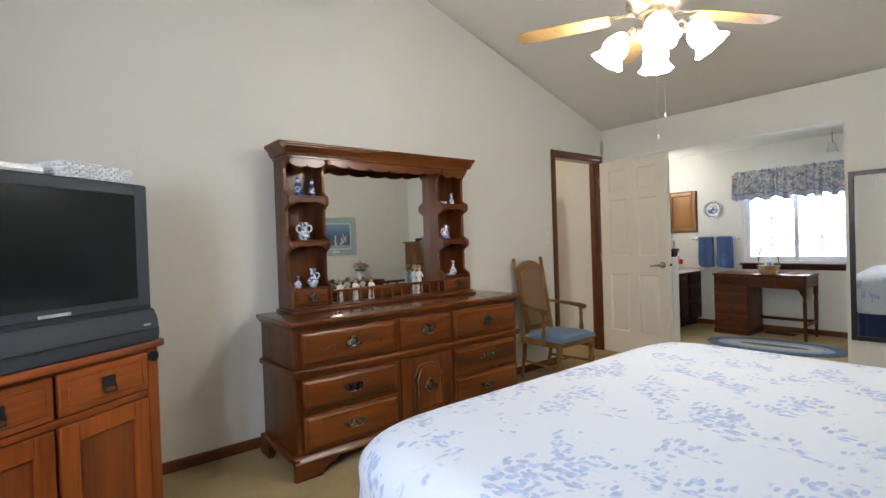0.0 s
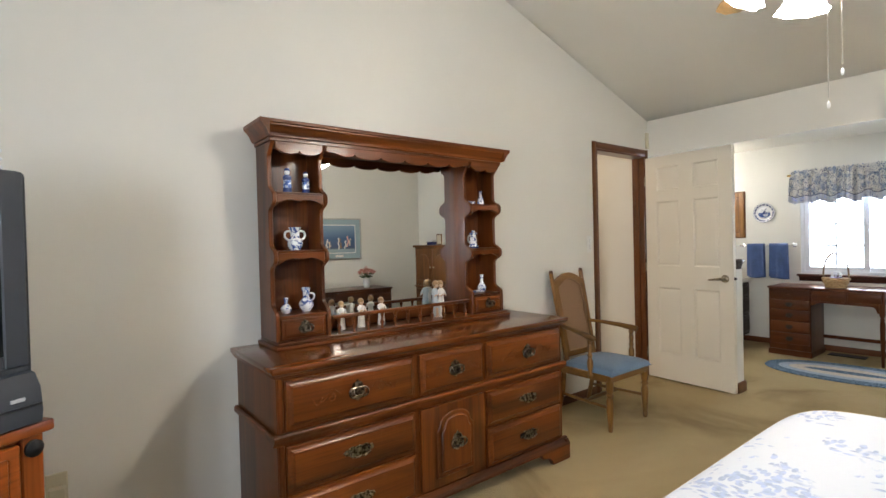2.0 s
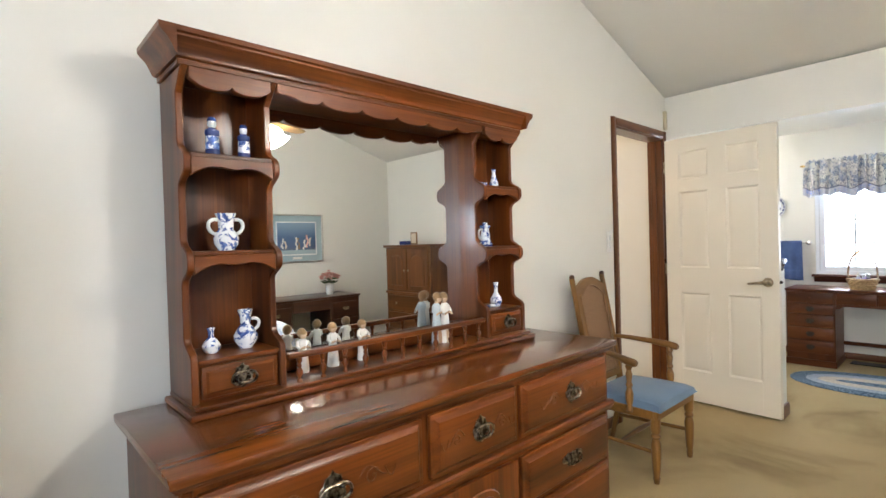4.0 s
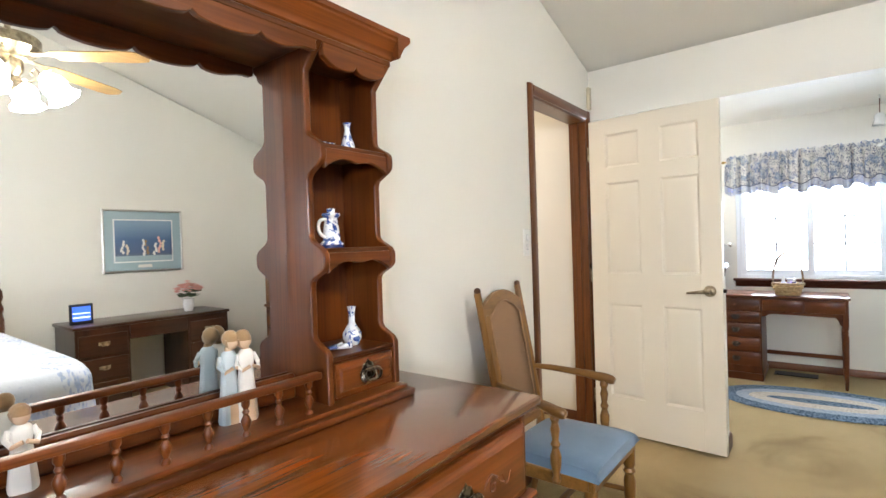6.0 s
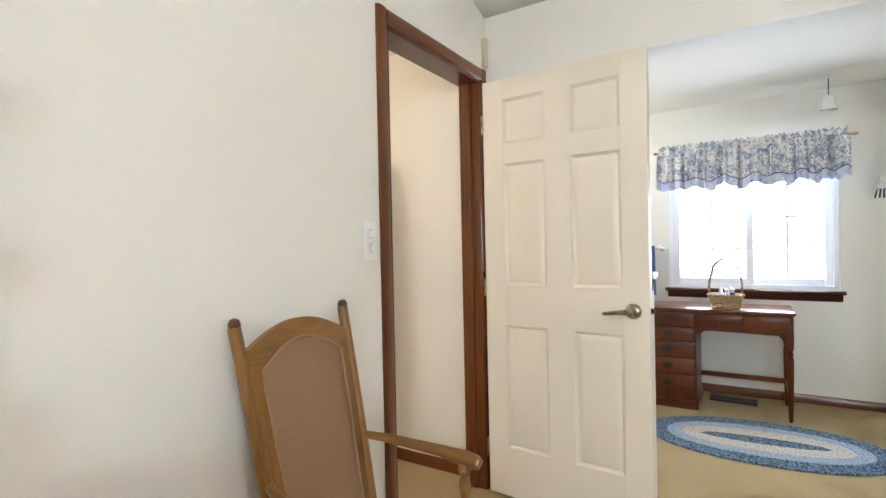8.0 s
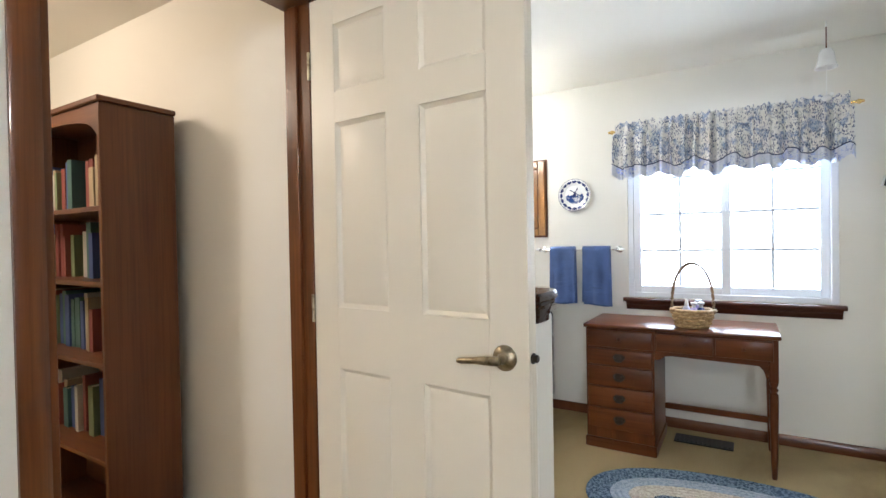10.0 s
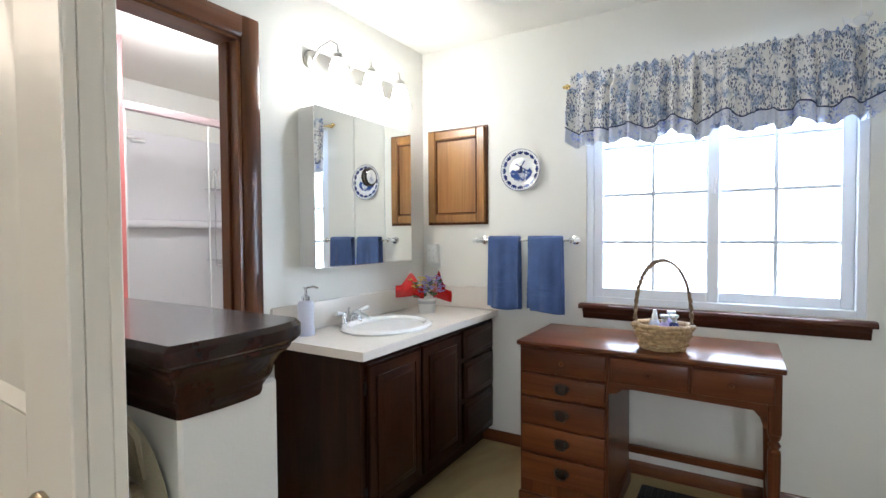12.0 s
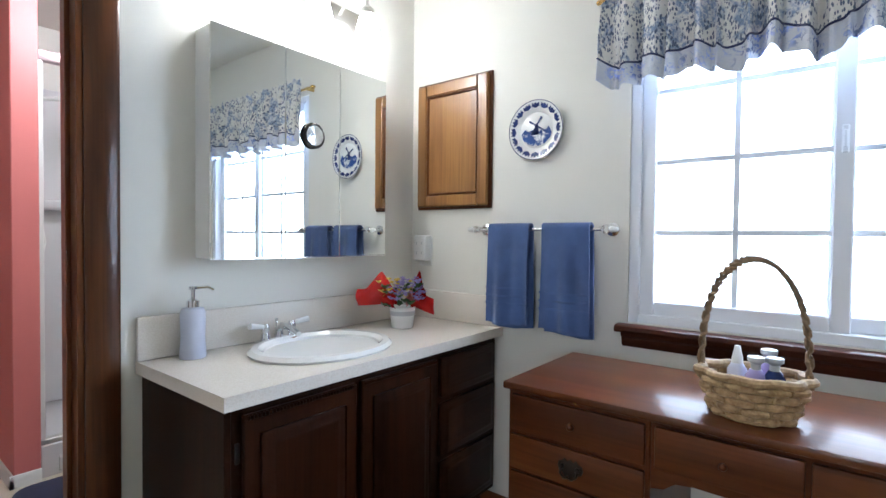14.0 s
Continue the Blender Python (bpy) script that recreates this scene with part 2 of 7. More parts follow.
setting("wall_window", Mesh().box(XB, DY0 - T, 0, XB + T, WA0, DH, 0).box(XB, WA1, 0, XB + T, 5.7, DH, 0).box(XB, WA0, 0, XB + T, WA1, WB0, 0).box(XB, WA0, WB1, XB + T, WA1, DH, 0), WALL, "off-white painted wall round the dressing window", "wall")
setting("wall_vanity", Mesh().box(XF2, YV, 0, BX0, YV + T, DH, 0).box(BX1, YV, 0, XB, YV + T, DH, 0).box(BX0, YV, BZ, BX1, YV + T, DH, 0), WALL, "off-white painted wall behind the vanity", "wall")
setting("wall_dressing_south", Mesh().box(XF2, DY0 - T, 0, XB, DY0, DH, 0), WALL, "off-white painted wall", "wall")
setting("ceiling_dressing", Mesh().box(XF2, DY0 - T, DH, XB + T, 5.7, DH + 0.1, 0), CEIL, "flat off-white textured ceiling", "ceiling")
# bathroom
setting("wall_bath_north", Mesh().box(XF2, 5.55, 0, XB, 5.66, DH, 0), PINK, "coral pink painted bathroom wall", "wall")
setting("wall_bath_wing", Mesh().box(5.73, 4.76, 0, 5.83, 5.55, DH, 0.004), PINK, "coral pink painted wing wall beside the shower", "wall")
setting("floor_bath", Mesh().box(XF2, YV + 0.05, 0.0, XB, 5.55, 0.006, 0), FIBRE, "pale beige sheet vinyl bathroom floor", "floor")
# hall
setting("wall_hall_west", Mesh().box(2.4, YD + T, 0, 2.5, 6.5, EAVE, 0), WALL, "off-white painted hall wall", "wall")
setting("wall_hall_north", Mesh().box(2.5, 6.5, 0, XF2, 6.6, EAVE, 0), WALL, "off-white painted hall wall", "wall")
setting("ceiling_hall", Mesh().box(2.4, YD + T, 2.36, XF, 6.6, 2.46, 0), CEIL, "flat off-white hall ceiling", "ceiling")
# backdrop outside the windows
SKYGLOW = glow("bright_overcast", (0.95, 0.98, 1.0), 2.2)
setting("backdrop", Mesh().box(11.0, -6, -2, 11.1, 10, 8, 0), SKYGLOW, "bright washed-out daylight outside the window", "sky")

# ---- trims and openings ----
def strip(pts, axis, a0, a1, m, name="trim", label="dark-stained wooden trim", category="trim"):
    return setting(name, Mesh().prism(pts, axis, a0, a1), m, label, category)


def casing(name, x0, x1, z1, y, w=0.062, d=0.016, out=-1):
    """Door casing on a wall that faces -y, and the lining of the opening."""
    ob = thing(name, "dark-stained wooden door casing and jamb", "door frame", ((x0 + x1) / 2, y, 0))
    ob["kind"] = "structure"
    f = y - d
    mould = lambda a, b, s: [(a, y), (a, f + 0.006), (a + s * 0.010, f), (b - s * 0.012, f), (b, f + 0.008), (b, y)]
    part("casing", Mesh().prism(mould(x0 - w, x0, 1), "z", 0.0, z1 + w), TRIMZ, ob)
    part("casing", Mesh().prism(mould(x1 + w, x1, -1), "z", 0.0, z1 + w), TRIMZ, ob)
    part("head_casing", Mesh().prism([(y, z1), (f + 0.008, z1), (f, z1 + 0.012), (f, z1 + w - 0.01), (f + 0.006, z1 + w), (y, z1 + w)], "x", x0 - 0.001, x1 + 0.001), TRIM, ob)
    for xa, xb, xs in ((x0, x0 + 0.016, x0 + 0.028), (x1 - 0.016, x1, x1 - 0.028)):
        part("jamb", Mesh().box(xa, y - 0.004, 0, xb, y + T + 0.004, z1, 0.001).box(min(xs, xa), y + 0.045, 0, max(xs, xb), y + 0.085, z1 - 0.016, 0.002), TRIMZ, ob)
    part("head_jamb", Mesh().box(x0, y - 0.004, z1 - 0.016, x1, y + T + 0.004, z1, 0.001), TRIM, ob)
    part("strike_plate", Mesh().box(x0 + 0.0155, y + 0.01, 0.90, x0 + 0.018, y + 0.04, 0.97, 0.0005), BRASS, ob, "dull brass strike plate")
    return ob


BRASS = mat("antique_brass", (0.24, 0.19, 0.115), 0.34, 1.0)
_b = noise_of(BRASS, coords(BRASS), 40, 3)
ln(BRASS, ramp(BRASS, _b, [(0.3, (0.14, 0.11, 0.07)), (0.7, (0.50, 0.43, 0.30))]), bsdf(BRASS).inputs["Base Color"])
GOLD = mat("polished_brass", (0.72, 0.52, 0.20), 0.22, 1.0)
CHROME = mat("chrome", (0.78, 0.79, 0.80), 0.10, 1.0)
NICKEL = mat("brushed_nickel", (0.52, 0.50, 0.46), 0.32, 1.0)
BLACK = mat("black_plastic", (0.012, 0.012, 0.014), 0.35)
IVORY = mat("ivory_plastic", (0.56, 0.51, 0.37), 0.4)
PLASTW = mat("white_plastic", (0.80, 0.80, 0.77), 0.35)

casing("door_frame_hall", HX0, HX1, HZ, YD, 0.056)
casing("door_frame_bath", BX0, BX1, BZ, YV, 0.085, 0.018)


def base_pts(y, s):
    return [(y, 0), (y + s * 0.014, 0), (y + s * 0.014, 0.045), (y + s * 0.006, 0.062), (y, 0.064)]


strip(base_pts(YD, -1), "x", XW, HX0 - 0.064, TRIM, "baseboard", "dark-stained wooden baseboard", "baseboard")
strip([(HW, 0), (HW - 0.014, 0), (HW - 0.014, 0.070), (HW - 0.006, 0.085), (HW, 0.087)], "x", HWX0 - 0.014, HWX1 + 0.014, TRIM, "baseboard", "dark-stained wooden baseboard round the half wall end", "baseboard")
strip(base_pts(HWX1, 1), "y", HW, YD, TRIMY, "baseboard", "dark-stained wooden baseboard", "baseboard")
strip(base_pts(YS, 1), "x", XW, XF, TRIM, "baseboard", "dark-stained wooden baseboard", "baseboard")
strip(base_pts(XB, -1), "y", DY0, YV, TRIMY, "baseboard", "dark-stained wooden baseboard", "baseboard")
strip(base_pts(XF, -1), "y", YS, OY0, TRIMY, "baseboard", "dark-stained wooden baseboard", "baseboard")
strip(base_pts(XF, -1), "y", YD + T + 0.01, 3.88, TRIMY, "baseboard", "dark-stained wooden baseboard", "baseboard")
strip(base_pts(XW, 1), "y", YS, YD, TRIMY, "baseboard", "dark-stained wooden baseboard", "baseboard")
setting("baseboard", Mesh().prism(base_pts(4.76, -1), "x", 5.716, 5.83), WHITE, "white painted bathroom baseboard", "baseboard")
setting("baseboard", Mesh().prism(base_pts(5.73, -1), "y", 4.746, 5.55), WHITE, "white painted bathroom baseboard", "baseboard")


def half_wall_cap():
    ob = thing("half_wall_cap", "dark cherry wooden cap with rounded end on the half wall", "wall cap", ((HWX0 + HWX1) / 2, HW, 1.04))
    ob["kind"] = "structure"

    def outline(g, y1):
        xa, xb, ye = HWX0 - 0.45 * g, HWX1 + g, HW - 0.35 * g
        pts = [(xa, y1), (xa, ye + 0.004)]
        for k in range(0, 17):
            a = k / 16 * math.pi / 2
            pts.append((xa + 0.004 + (xb - xa - 0.004) * math.sin(a), ye - 0.008 * math.sin(2 * a) + 0.034 * (1 - math.cos(a)) ** 1.3))
        return pts + [(xb, HW + 0.08), (xb, y1)]
    prof = [(0.003, 1.030), (0.005, 1.036), (0.005, 1.044), (0.009, 1.049), (0.011, 1.056), (0.016, 1.064), (0.023, 1.071), (0.031, 1.076), (0.034, 1.079), (0.034, 1.086)]
    n = len(outline(0.03, YD)) - 1

    def cove(u, v):
        a = min(int(v * (len(prof) - 1) + 1e-6), len(prof) - 2)
        q = v * (len(prof) - 1) - a
        g, z = (prof[a][k] * (1 - q) + prof[a + 1][k] * q for k in (0, 1))
        p = outline(g, YD)[int(round(u * n))]
        return (p[0], p[1], z)
    part("moulding", Mesh().sheet(cove, n, 18), CAPWOOD, ob, smooth=50)
    part("cap", Mesh().prism(outline(0.047, YD), "z", 1.084, 1.110, 0.006), CAPWOOD, ob, smooth=40)


STOOLW = wood("dark_stool_wood", (0.018, 0.0056, 0.0030), (0.085, 0.024, 0.0115), "y", 0.3, 0.2, spec=0.2)
CAPWOOD = wood("dark_cherry_cap", (0.010, 0.0036, 0.0022), (0.034, 0.0112, 0.0055), "y", 0.2, 0.25, spec=0.2)
half_wall_cap()


LATCHM = mat("dark_bronze", (0.045, 0.036, 0.028), 0.35, 0.8)


def hall_door():
    """Six-panel door, hinged at the hall doorway, open against the half wall."""
    w, h, t = 0.772, 2.03, 0.042
    ang = math.degrees(math.atan2(-0.048, 0.774))
    ob = thing("door_1", "cream painted six-panel door standing open", "door", m=pose(4.590, 3.020, 0.018, 0, 0, -90 + ang))
    ob["kind"] = "structure"
    # own x along the leaf from the hinge, own -y towards the room
    st, ms = 0.110, 0.124
    pw = (w - 2 * st - ms) / 2
    rows = ((0.235, 0.835), (1.030, 1.618), (1.715, 1.930))
    leaf = Mesh()
    leaf.box(0, 0.012, 0, w, t - 0.012, h, 0.0)
    zs = [0.0] + [z for r in rows for z in r] + [h]
    for y0, y1 in ((0.0, 0.012), (t - 0.012, t)):
        leaf.box(0, y0, 0, st, y1, h, 0.0015).box(w - st, y0, 0, w, y1, h, 0.0015)
        leaf.box(st + pw, y0, 0, st + pw + ms, y1, h, 0.0)
        for a, b in ((0.0, rows[0][0]), (rows[0][1], rows[1][0]), (rows[1][1], rows[2][0]), (rows[2][1], h)):
            for xa in (st, st + pw + ms):
                leaf.box(xa, y0, a, xa + pw, y1, b, 0.0)
    leaf_ob = part("leaf", leaf, DOORW, ob)
    for z0, z1 in rows:
        for xa in (st, st + pw + ms):
            p = Mesh()
            g, q = 0.001, 0.036
            for yo, yi, yt in ((0.0015, 0.011, 0.003), (t - 0.0015, t - 0.011, t - 0.003)):
                x0, x1, a, b = xa + g, xa + pw - g, z0 + g, z1 - g
                rings = []
                for ins, yy in ((0, yo), (0.012, yi), (q, yt)):
                    rings.append([p.b.verts.new(v) for v in ((x0 + ins, yy, a + ins), (x1 - ins, yy, a + ins), (x1 - ins, yy, b - ins), (x0 + ins, yy, b - ins))])
                fs = [p.b.faces.new((m[i], m[(i + 1) % 4], n[(i + 1) % 4], n[i])) for m, n in zip(rings, rings[1:]) for i in range(4)]
                fs.append(p.b.faces.new(rings[-1]))
                bmesh.ops.recalc_face_normals(p.b, faces=fs)
                if (fs[-1].normal.y > 0) == (yo < t / 2):
                    bmesh.ops.reverse_faces(p.b, faces=fs)
            part("panel", p, DOORW, ob, smooth=20)
    for s, y0, q in ((-1, 0.0, 1.0), (1, t, 0.62)):
        hd = Mesh()
        hx, hz = w - 0.066, 0.938
        hd.lathe([(0.033, 0), (0.033, 0.004), (0.029, 0.009), (0.016, 0.013), (0.012, 0.020), (0.011, 0.040 * q), (0.0, 0.041 * q)], n=24)
        hd.turn(Matrix.Translation((hx, y0, hz)) @ Matrix.Rotation(radians(90 * (1 if s < 0 else -1)), 4, "X"))
        hd.tube([(hx + 0.006, y0 + s * q * 0.042, hz), (hx - 0.02, y0 + s * q * 0.047, hz - 0.001), (hx - 0.06, y0 + s * q * 0.048, hz - 0.004), (hx - 0.105, y0 + s * q * 0.046, hz - 0.010), (hx - 0.115, y0 + s * q * 0.045, hz - 0.011)], [0.012, 0.012, 0.009, 0.008, 0.005], 12)
        part("door_handle", hd, BRASS, ob, "antique brass lever handle with round rose")
    part("latch", Mesh().lathe([(0.0135, -0.0005), (0.0135, 0.0035), (0.0100, 0.0045), (0.0098, 0.0125), (0.008, 0.0145), (0, 0.0145)], n=20).turn(Matrix.Translation((w, t / 2, 0.940)) @ Matrix.Rotation(radians(90), 4, "Y")), LATCHM, ob, "dark bronze latch bolt")
    for z in (0.22, 1.02, 1.82):
        part("hinge", Mesh().tube([(-0.004, -0.004, z - 0.045), (-0.004, -0.004, z + 0.045)], 0.0055, 10).box(-0.006, 0.0, z - 0.042, -0.0005, 0.03, z + 0.042, 0), BRASS, ob, "brass butt hinge")
    return ob


hall_door()


# soft tan bag that hangs behind the open door
TANCLOTH = cloth("tan_cloth", (0.62, 0.56, 0.38), 0.8, 350)


def hanging_bag():
    ob = thing("cloth_bag", "soft tan cloth bag hanging behind the open door", "bag", (4.636, 2.36, 0.72))
    part("pouch", Mesh().sheet(lambda u, v: (4.630 + 0.009 * math.sin(math.pi * v), 2.366 + 0.095 * math.cos(2 * math.pi * u) * math.sin(math.pi * v) ** 0.5, 0.885 + 0.130 * math.sin(2 * math.pi * u) * math.sin(math.pi * v) ** 0.5 - 0.02 * math.cos(math.pi * v)), 28, 10), TANCLOTH, ob)
    part("strap", Mesh().tube([(4.636, 2.32, 0.96), (4.637, 2.335, 1.00), (4.637, 2.36, 1.015), (4.637, 2.39, 1.00), (4.636, 2.405, 0.96)], 0.005), TANCLOTH, ob)


hanging_bag()


# ---- windows ----
def dressing_window():
    ob = thing("window_1", "white vinyl sliding window with grilles and dark wood stool", "window", (XB, (WA0 + WA1) / 2, WB0))
    ob["kind"] = "structure"
    x0, x1 = XB + 0.006, XB + 0.075
    fr = Mesh().box(x0, WA0, WB0, x1, WA0 + 0.036, WB1, 0.003).box(x0, WA1 - 0.036, WB0, x1, WA1, WB1, 0.003)
    fr.box(x0, WA0 + 0.036, WB0, x1, WA1 - 0.036, WB0 + 0.032, 0.003).box(x0, WA0 + 0.036, WB1 - 0.032, x1, WA1 - 0.036, WB1, 0.003)
    part("window_frame", fr, VINYL, ob)
    mid = (WA0 + WA1) / 2 - 0.008
    for k, (a, b, xs) in enumerate(((mid - 0.030, WA1 - 0.034, XB + 0.018), (WA0 + 0.034, mid + 0.026, XB + 0.046))):
        s = Mesh()
        z0, z1, m = WB0 + 0.030, WB1 - 0.030, 0.048
        s.box(xs, a, z0, xs + 0.026, a + m, z1, 0.004).box(xs, b - m, z0, xs + 0.026, b, z1, 0.004)
        s.box(xs, a + m, z0, xs + 0.026, b - m, z0 + m, 0.004).box(xs, a + m, z1 - m, xs + 0.026, b - m, z1, 0.004)
        sash = part("sash", s, VINYL, ob)
        ga, gb, gz0, gz1 = a + m - 0.004, b - m + 0.004, z0 + m - 0.004, z1 - m + 0.004
        pane = part("pane", Mesh().box(xs + 0.010, ga, gz0, xs + 0.014, gb, gz1, 0), GLASS, sash)
        pane.visible_shadow = False
        g = Mesh().box(xs + 0.0145, (ga + gb) / 2 - 0.0085, gz0, xs + 0.020, (ga + gb) / 2 + 0.0085, gz1, 0.001)
        for q in (0.25, 0.5, 0.75):
            zz = gz0 + (gz1 - gz0) * q
            g.box(xs + 0.0155, ga, zz - 0.0085, xs + 0.0190, gb, zz + 0.0085, 0)
        part("grille", g, VINYL, sash)
        if k == 0:
            part("sash_latch", Mesh().box(xs - 0.012, a + 0.014, 1.395, xs + 0.001, a + 0.032, 1.475, 0.004).box(xs - 0.020, a + 0.018, 1.41, xs - 0.011, a + 0.028, 1.46, 0.003), VINYL, sash)
    st = Mesh().prism([(XB - 0.052, 0.826), (XB - 0.056, 0.834), (XB - 0.052, 0.846), (XB - 0.044, 0.851), (XB + 0.006, 0.851), (XB + 0.006, 0.826)], "y", WA0 - 0.028, WA1 + 0.028)
    part("window_stool", st, STOOLW, ob, "dark-stained wooden window stool")
    part("window_apron", Mesh().prism([(XB, 0.826), (XB - 0.034, 0.826), (XB - 0.032, 0.812), (XB - 0.022, 0.802), (XB - 0.020, 0.785), (XB - 0.012, 0.772), (XB, 0.770)], "y", WA0 - 0.012, WA1 + 0.012), STOOLW, ob, "dark-stained moulded apron")
    return ob


dressing_window()


def bedroom_window():
    ob = thing("window_2", "white vinyl window in the bedroom wall", "window", (XW, (WY0 + WY1) / 2, WZ0))
    ob["kind"] = "structure"
    x0, x1 = XW - 0.09, XW - 0.03
    part("window_frame", Mesh().box(x0, WY0, WZ0, x1, WY0 + 0.04, WZ1).box(x0, WY1 - 0.04, WZ0, x1, WY1, WZ1).box(x0, WY0, WZ0, x1, WY1, WZ0 + 0.04).box(x0, WY0, WZ1 - 0.04, x1, WY1, WZ1).box(x0, 0.32, WZ0, x1, 0.38, WZ1), VINYL, ob)
    pane = part("pane", Mesh().box(XW - 0.062, WY0 + 0.03, WZ0 + 0.03, XW - 0.058, WY1 - 0.03, WZ1 - 0.03, 0), GLASS, ob)
    pane.visible_shadow = False


bedroom_window()

# ---- printed fabrics ----
def filigree(name, base, blue, scale, cut=0.5):
    """Cloth closely printed with leafy scrolls in two blues."""
    m = mat(name, base, 0.9, spec=0.2)
    v = coords(m, shift=False)
    a = ramp(m, noise_of(m, v, scale, 4, 0.62, 1.6), [(cut, (0, 0, 0)), (cut + 0.035, (1, 1, 1))])
    g = ramp(m, noise_of(m, v, scale * 0.28, 2, 0.5, 0.4), [(0.40, (0.12, 0.12, 0.12)), (0.56, (1, 1, 1))])
    tone = ramp(m, noise_of(m, v, scale * 0.5, 2), [(0.38, blue), (0.62, tuple(min(1, 2.4 * x + 0.05) for x in blue))])
    ln(m, mixc(m, mixc(m, 1.0, a, g, "MULTIPLY"), base, tone), bsdf(m).inputs["Base Color"])
    bump(m, noise_of(m, v, 420, 2), 0.2, 0.002)
    return m


def sprayed(name, base, blue):
    """White quilting cotton with loose sprays of small blue leaves and flowers."""
    m = mat(name, base, 0.9, spec=0.2)
    v = coords(m, shift=False)

    def dabs(scale, turn, cut):
        mp = nd(m, "Mapping")
        mp.inputs["Rotation"].default_value = (0, 0, radians(turn))
        mp.inputs["Scale"].default_value = scale
        ln(m, v, mp.inputs["Vector"])
        vo = nd(m, "TexVoronoi", Scale=1.0, Randomness=1.0)
        ln(m, mp.outputs["Vector"], vo.inputs["Vector"])
        return ramp(m, vo.outputs["Distance"], [(cut, (1, 1, 1)), (cut + 0.09, (0, 0, 0))])

    def where(scale, lo, shift):
        mp = nd(m, "Mapping")
        mp.inputs["Location"].default_value = (shift, shift * 0.7, 0)
        ln(m, v, mp.inputs["Vector"])
        return ramp(m, noise_of(m, mp.outputs["Vector"], scale, 2, 0.55, 0.4), [(lo, (0, 0, 0)), (lo + 0.035, (1, 1, 1))])
    sets = ((dabs((26, 60, 20), 25, 0.36), where(7.2, 0.535, 0.0)), (dabs((60, 26, 20), 10, 0.36), where(7.2, 0.550, 0.05)), (dabs((40, 40, 20), 40, 0.42), where(7.2, 0.585, 0.02)))
    total = None
    for d, w in sets:
        q = mixc(m, 1.0, d, w, "MULTIPLY")
        total = q if total is None else mixc(m, 1.0, total, q, "LIGHTEN")
    tone = ramp(m, noise_of(m, v, 60, 2), [(0.35, blue), (0.65, tuple(x * 1.5 for x in blue))])
    sc = nd(m, "Math")
    sc.operation = "MULTIPLY"
    sc.inputs[1].default_value = 0.72
    ln(m, total, sc.inputs[0])
    ln(m, mixc(m, sc.outputs[0], base, tone), bsdf(m).inputs["Base Color"])
    bump(m, noise_of(m, v, 14, 3), 0.25, 0.012)
    return m


SPREAD = sprayed("floral_bedspread", (0.62, 0.66, 0.74), (0.24, 0.31, 0.50))
def sprigged(name, base, blue, leaf):
    """Cream cloth with soft blue flower heads and small dark leaves."""
    m = mat(name, base, 0.9, spec=0.2)
    v = coords(m, shift=False)
    a = ramp(m, noise_of(m, v, 13, 3, 0.55, 0.6), [(0.50, (0, 0, 0)), (0.57, (1, 1, 1))])
    b = ramp(m, noise_of(m, v, 75, 3, 0.6, 0.8), [(0.40, (0.25, 0.25, 0.25)), (0.55, (1, 1, 1))])
    c1 = mixc(m, mixc(m, 1.0, a, b, "MULTIPLY"), base, blue)
    d = None
    for turn in (38, -38, 85):
        mp = nd(m, "Mapping")
        mp.inputs["Rotation"].default_value = (radians(turn), 0, 0)
        mp.inputs["Scale"].default_value = (30, 125, 48)
        ln(m, v, mp.inputs["Vector"])
        vo = nd(m, "TexVoronoi", Scale=1.0, Randomness=1.0)
        ln(m, mp.outputs["Vector"], vo.inputs["Vector"])
        one = ramp(m, vo.outputs["Distance"], [(0.26, (1, 1, 1)), (0.34, (0, 0, 0))])
        d = one if d is None else mixc(m, 1.0, d, one, "LIGHTEN")
    e = ramp(m, noise_of(m, v, 24, 3, 0.6, 0.9), [(0.44, (0, 0, 0)), (0.49, (1, 1, 1))])
    ln(m, mixc(m, mixc(m, 1.0, d, e, "MULTIPLY"), c1, leaf), bsdf(m).inputs["Base Color"])
    bump(m, noise_of(m, v, 420, 2), 0.2, 0.002)
    return m


VAL = sprigged("toile_valance", (0.80, 0.785, 0.75), (0.27, 0.34, 0.50), (0.13, 0.16, 0.25))
VALBAND = filigree("toile_valance_border", (0.70, 0.72, 0.78), (0.15, 0.20, 0.38), 40.0, 0.52)
NAVY = cloth("navy_piping", (0.03, 0.045, 0.14))


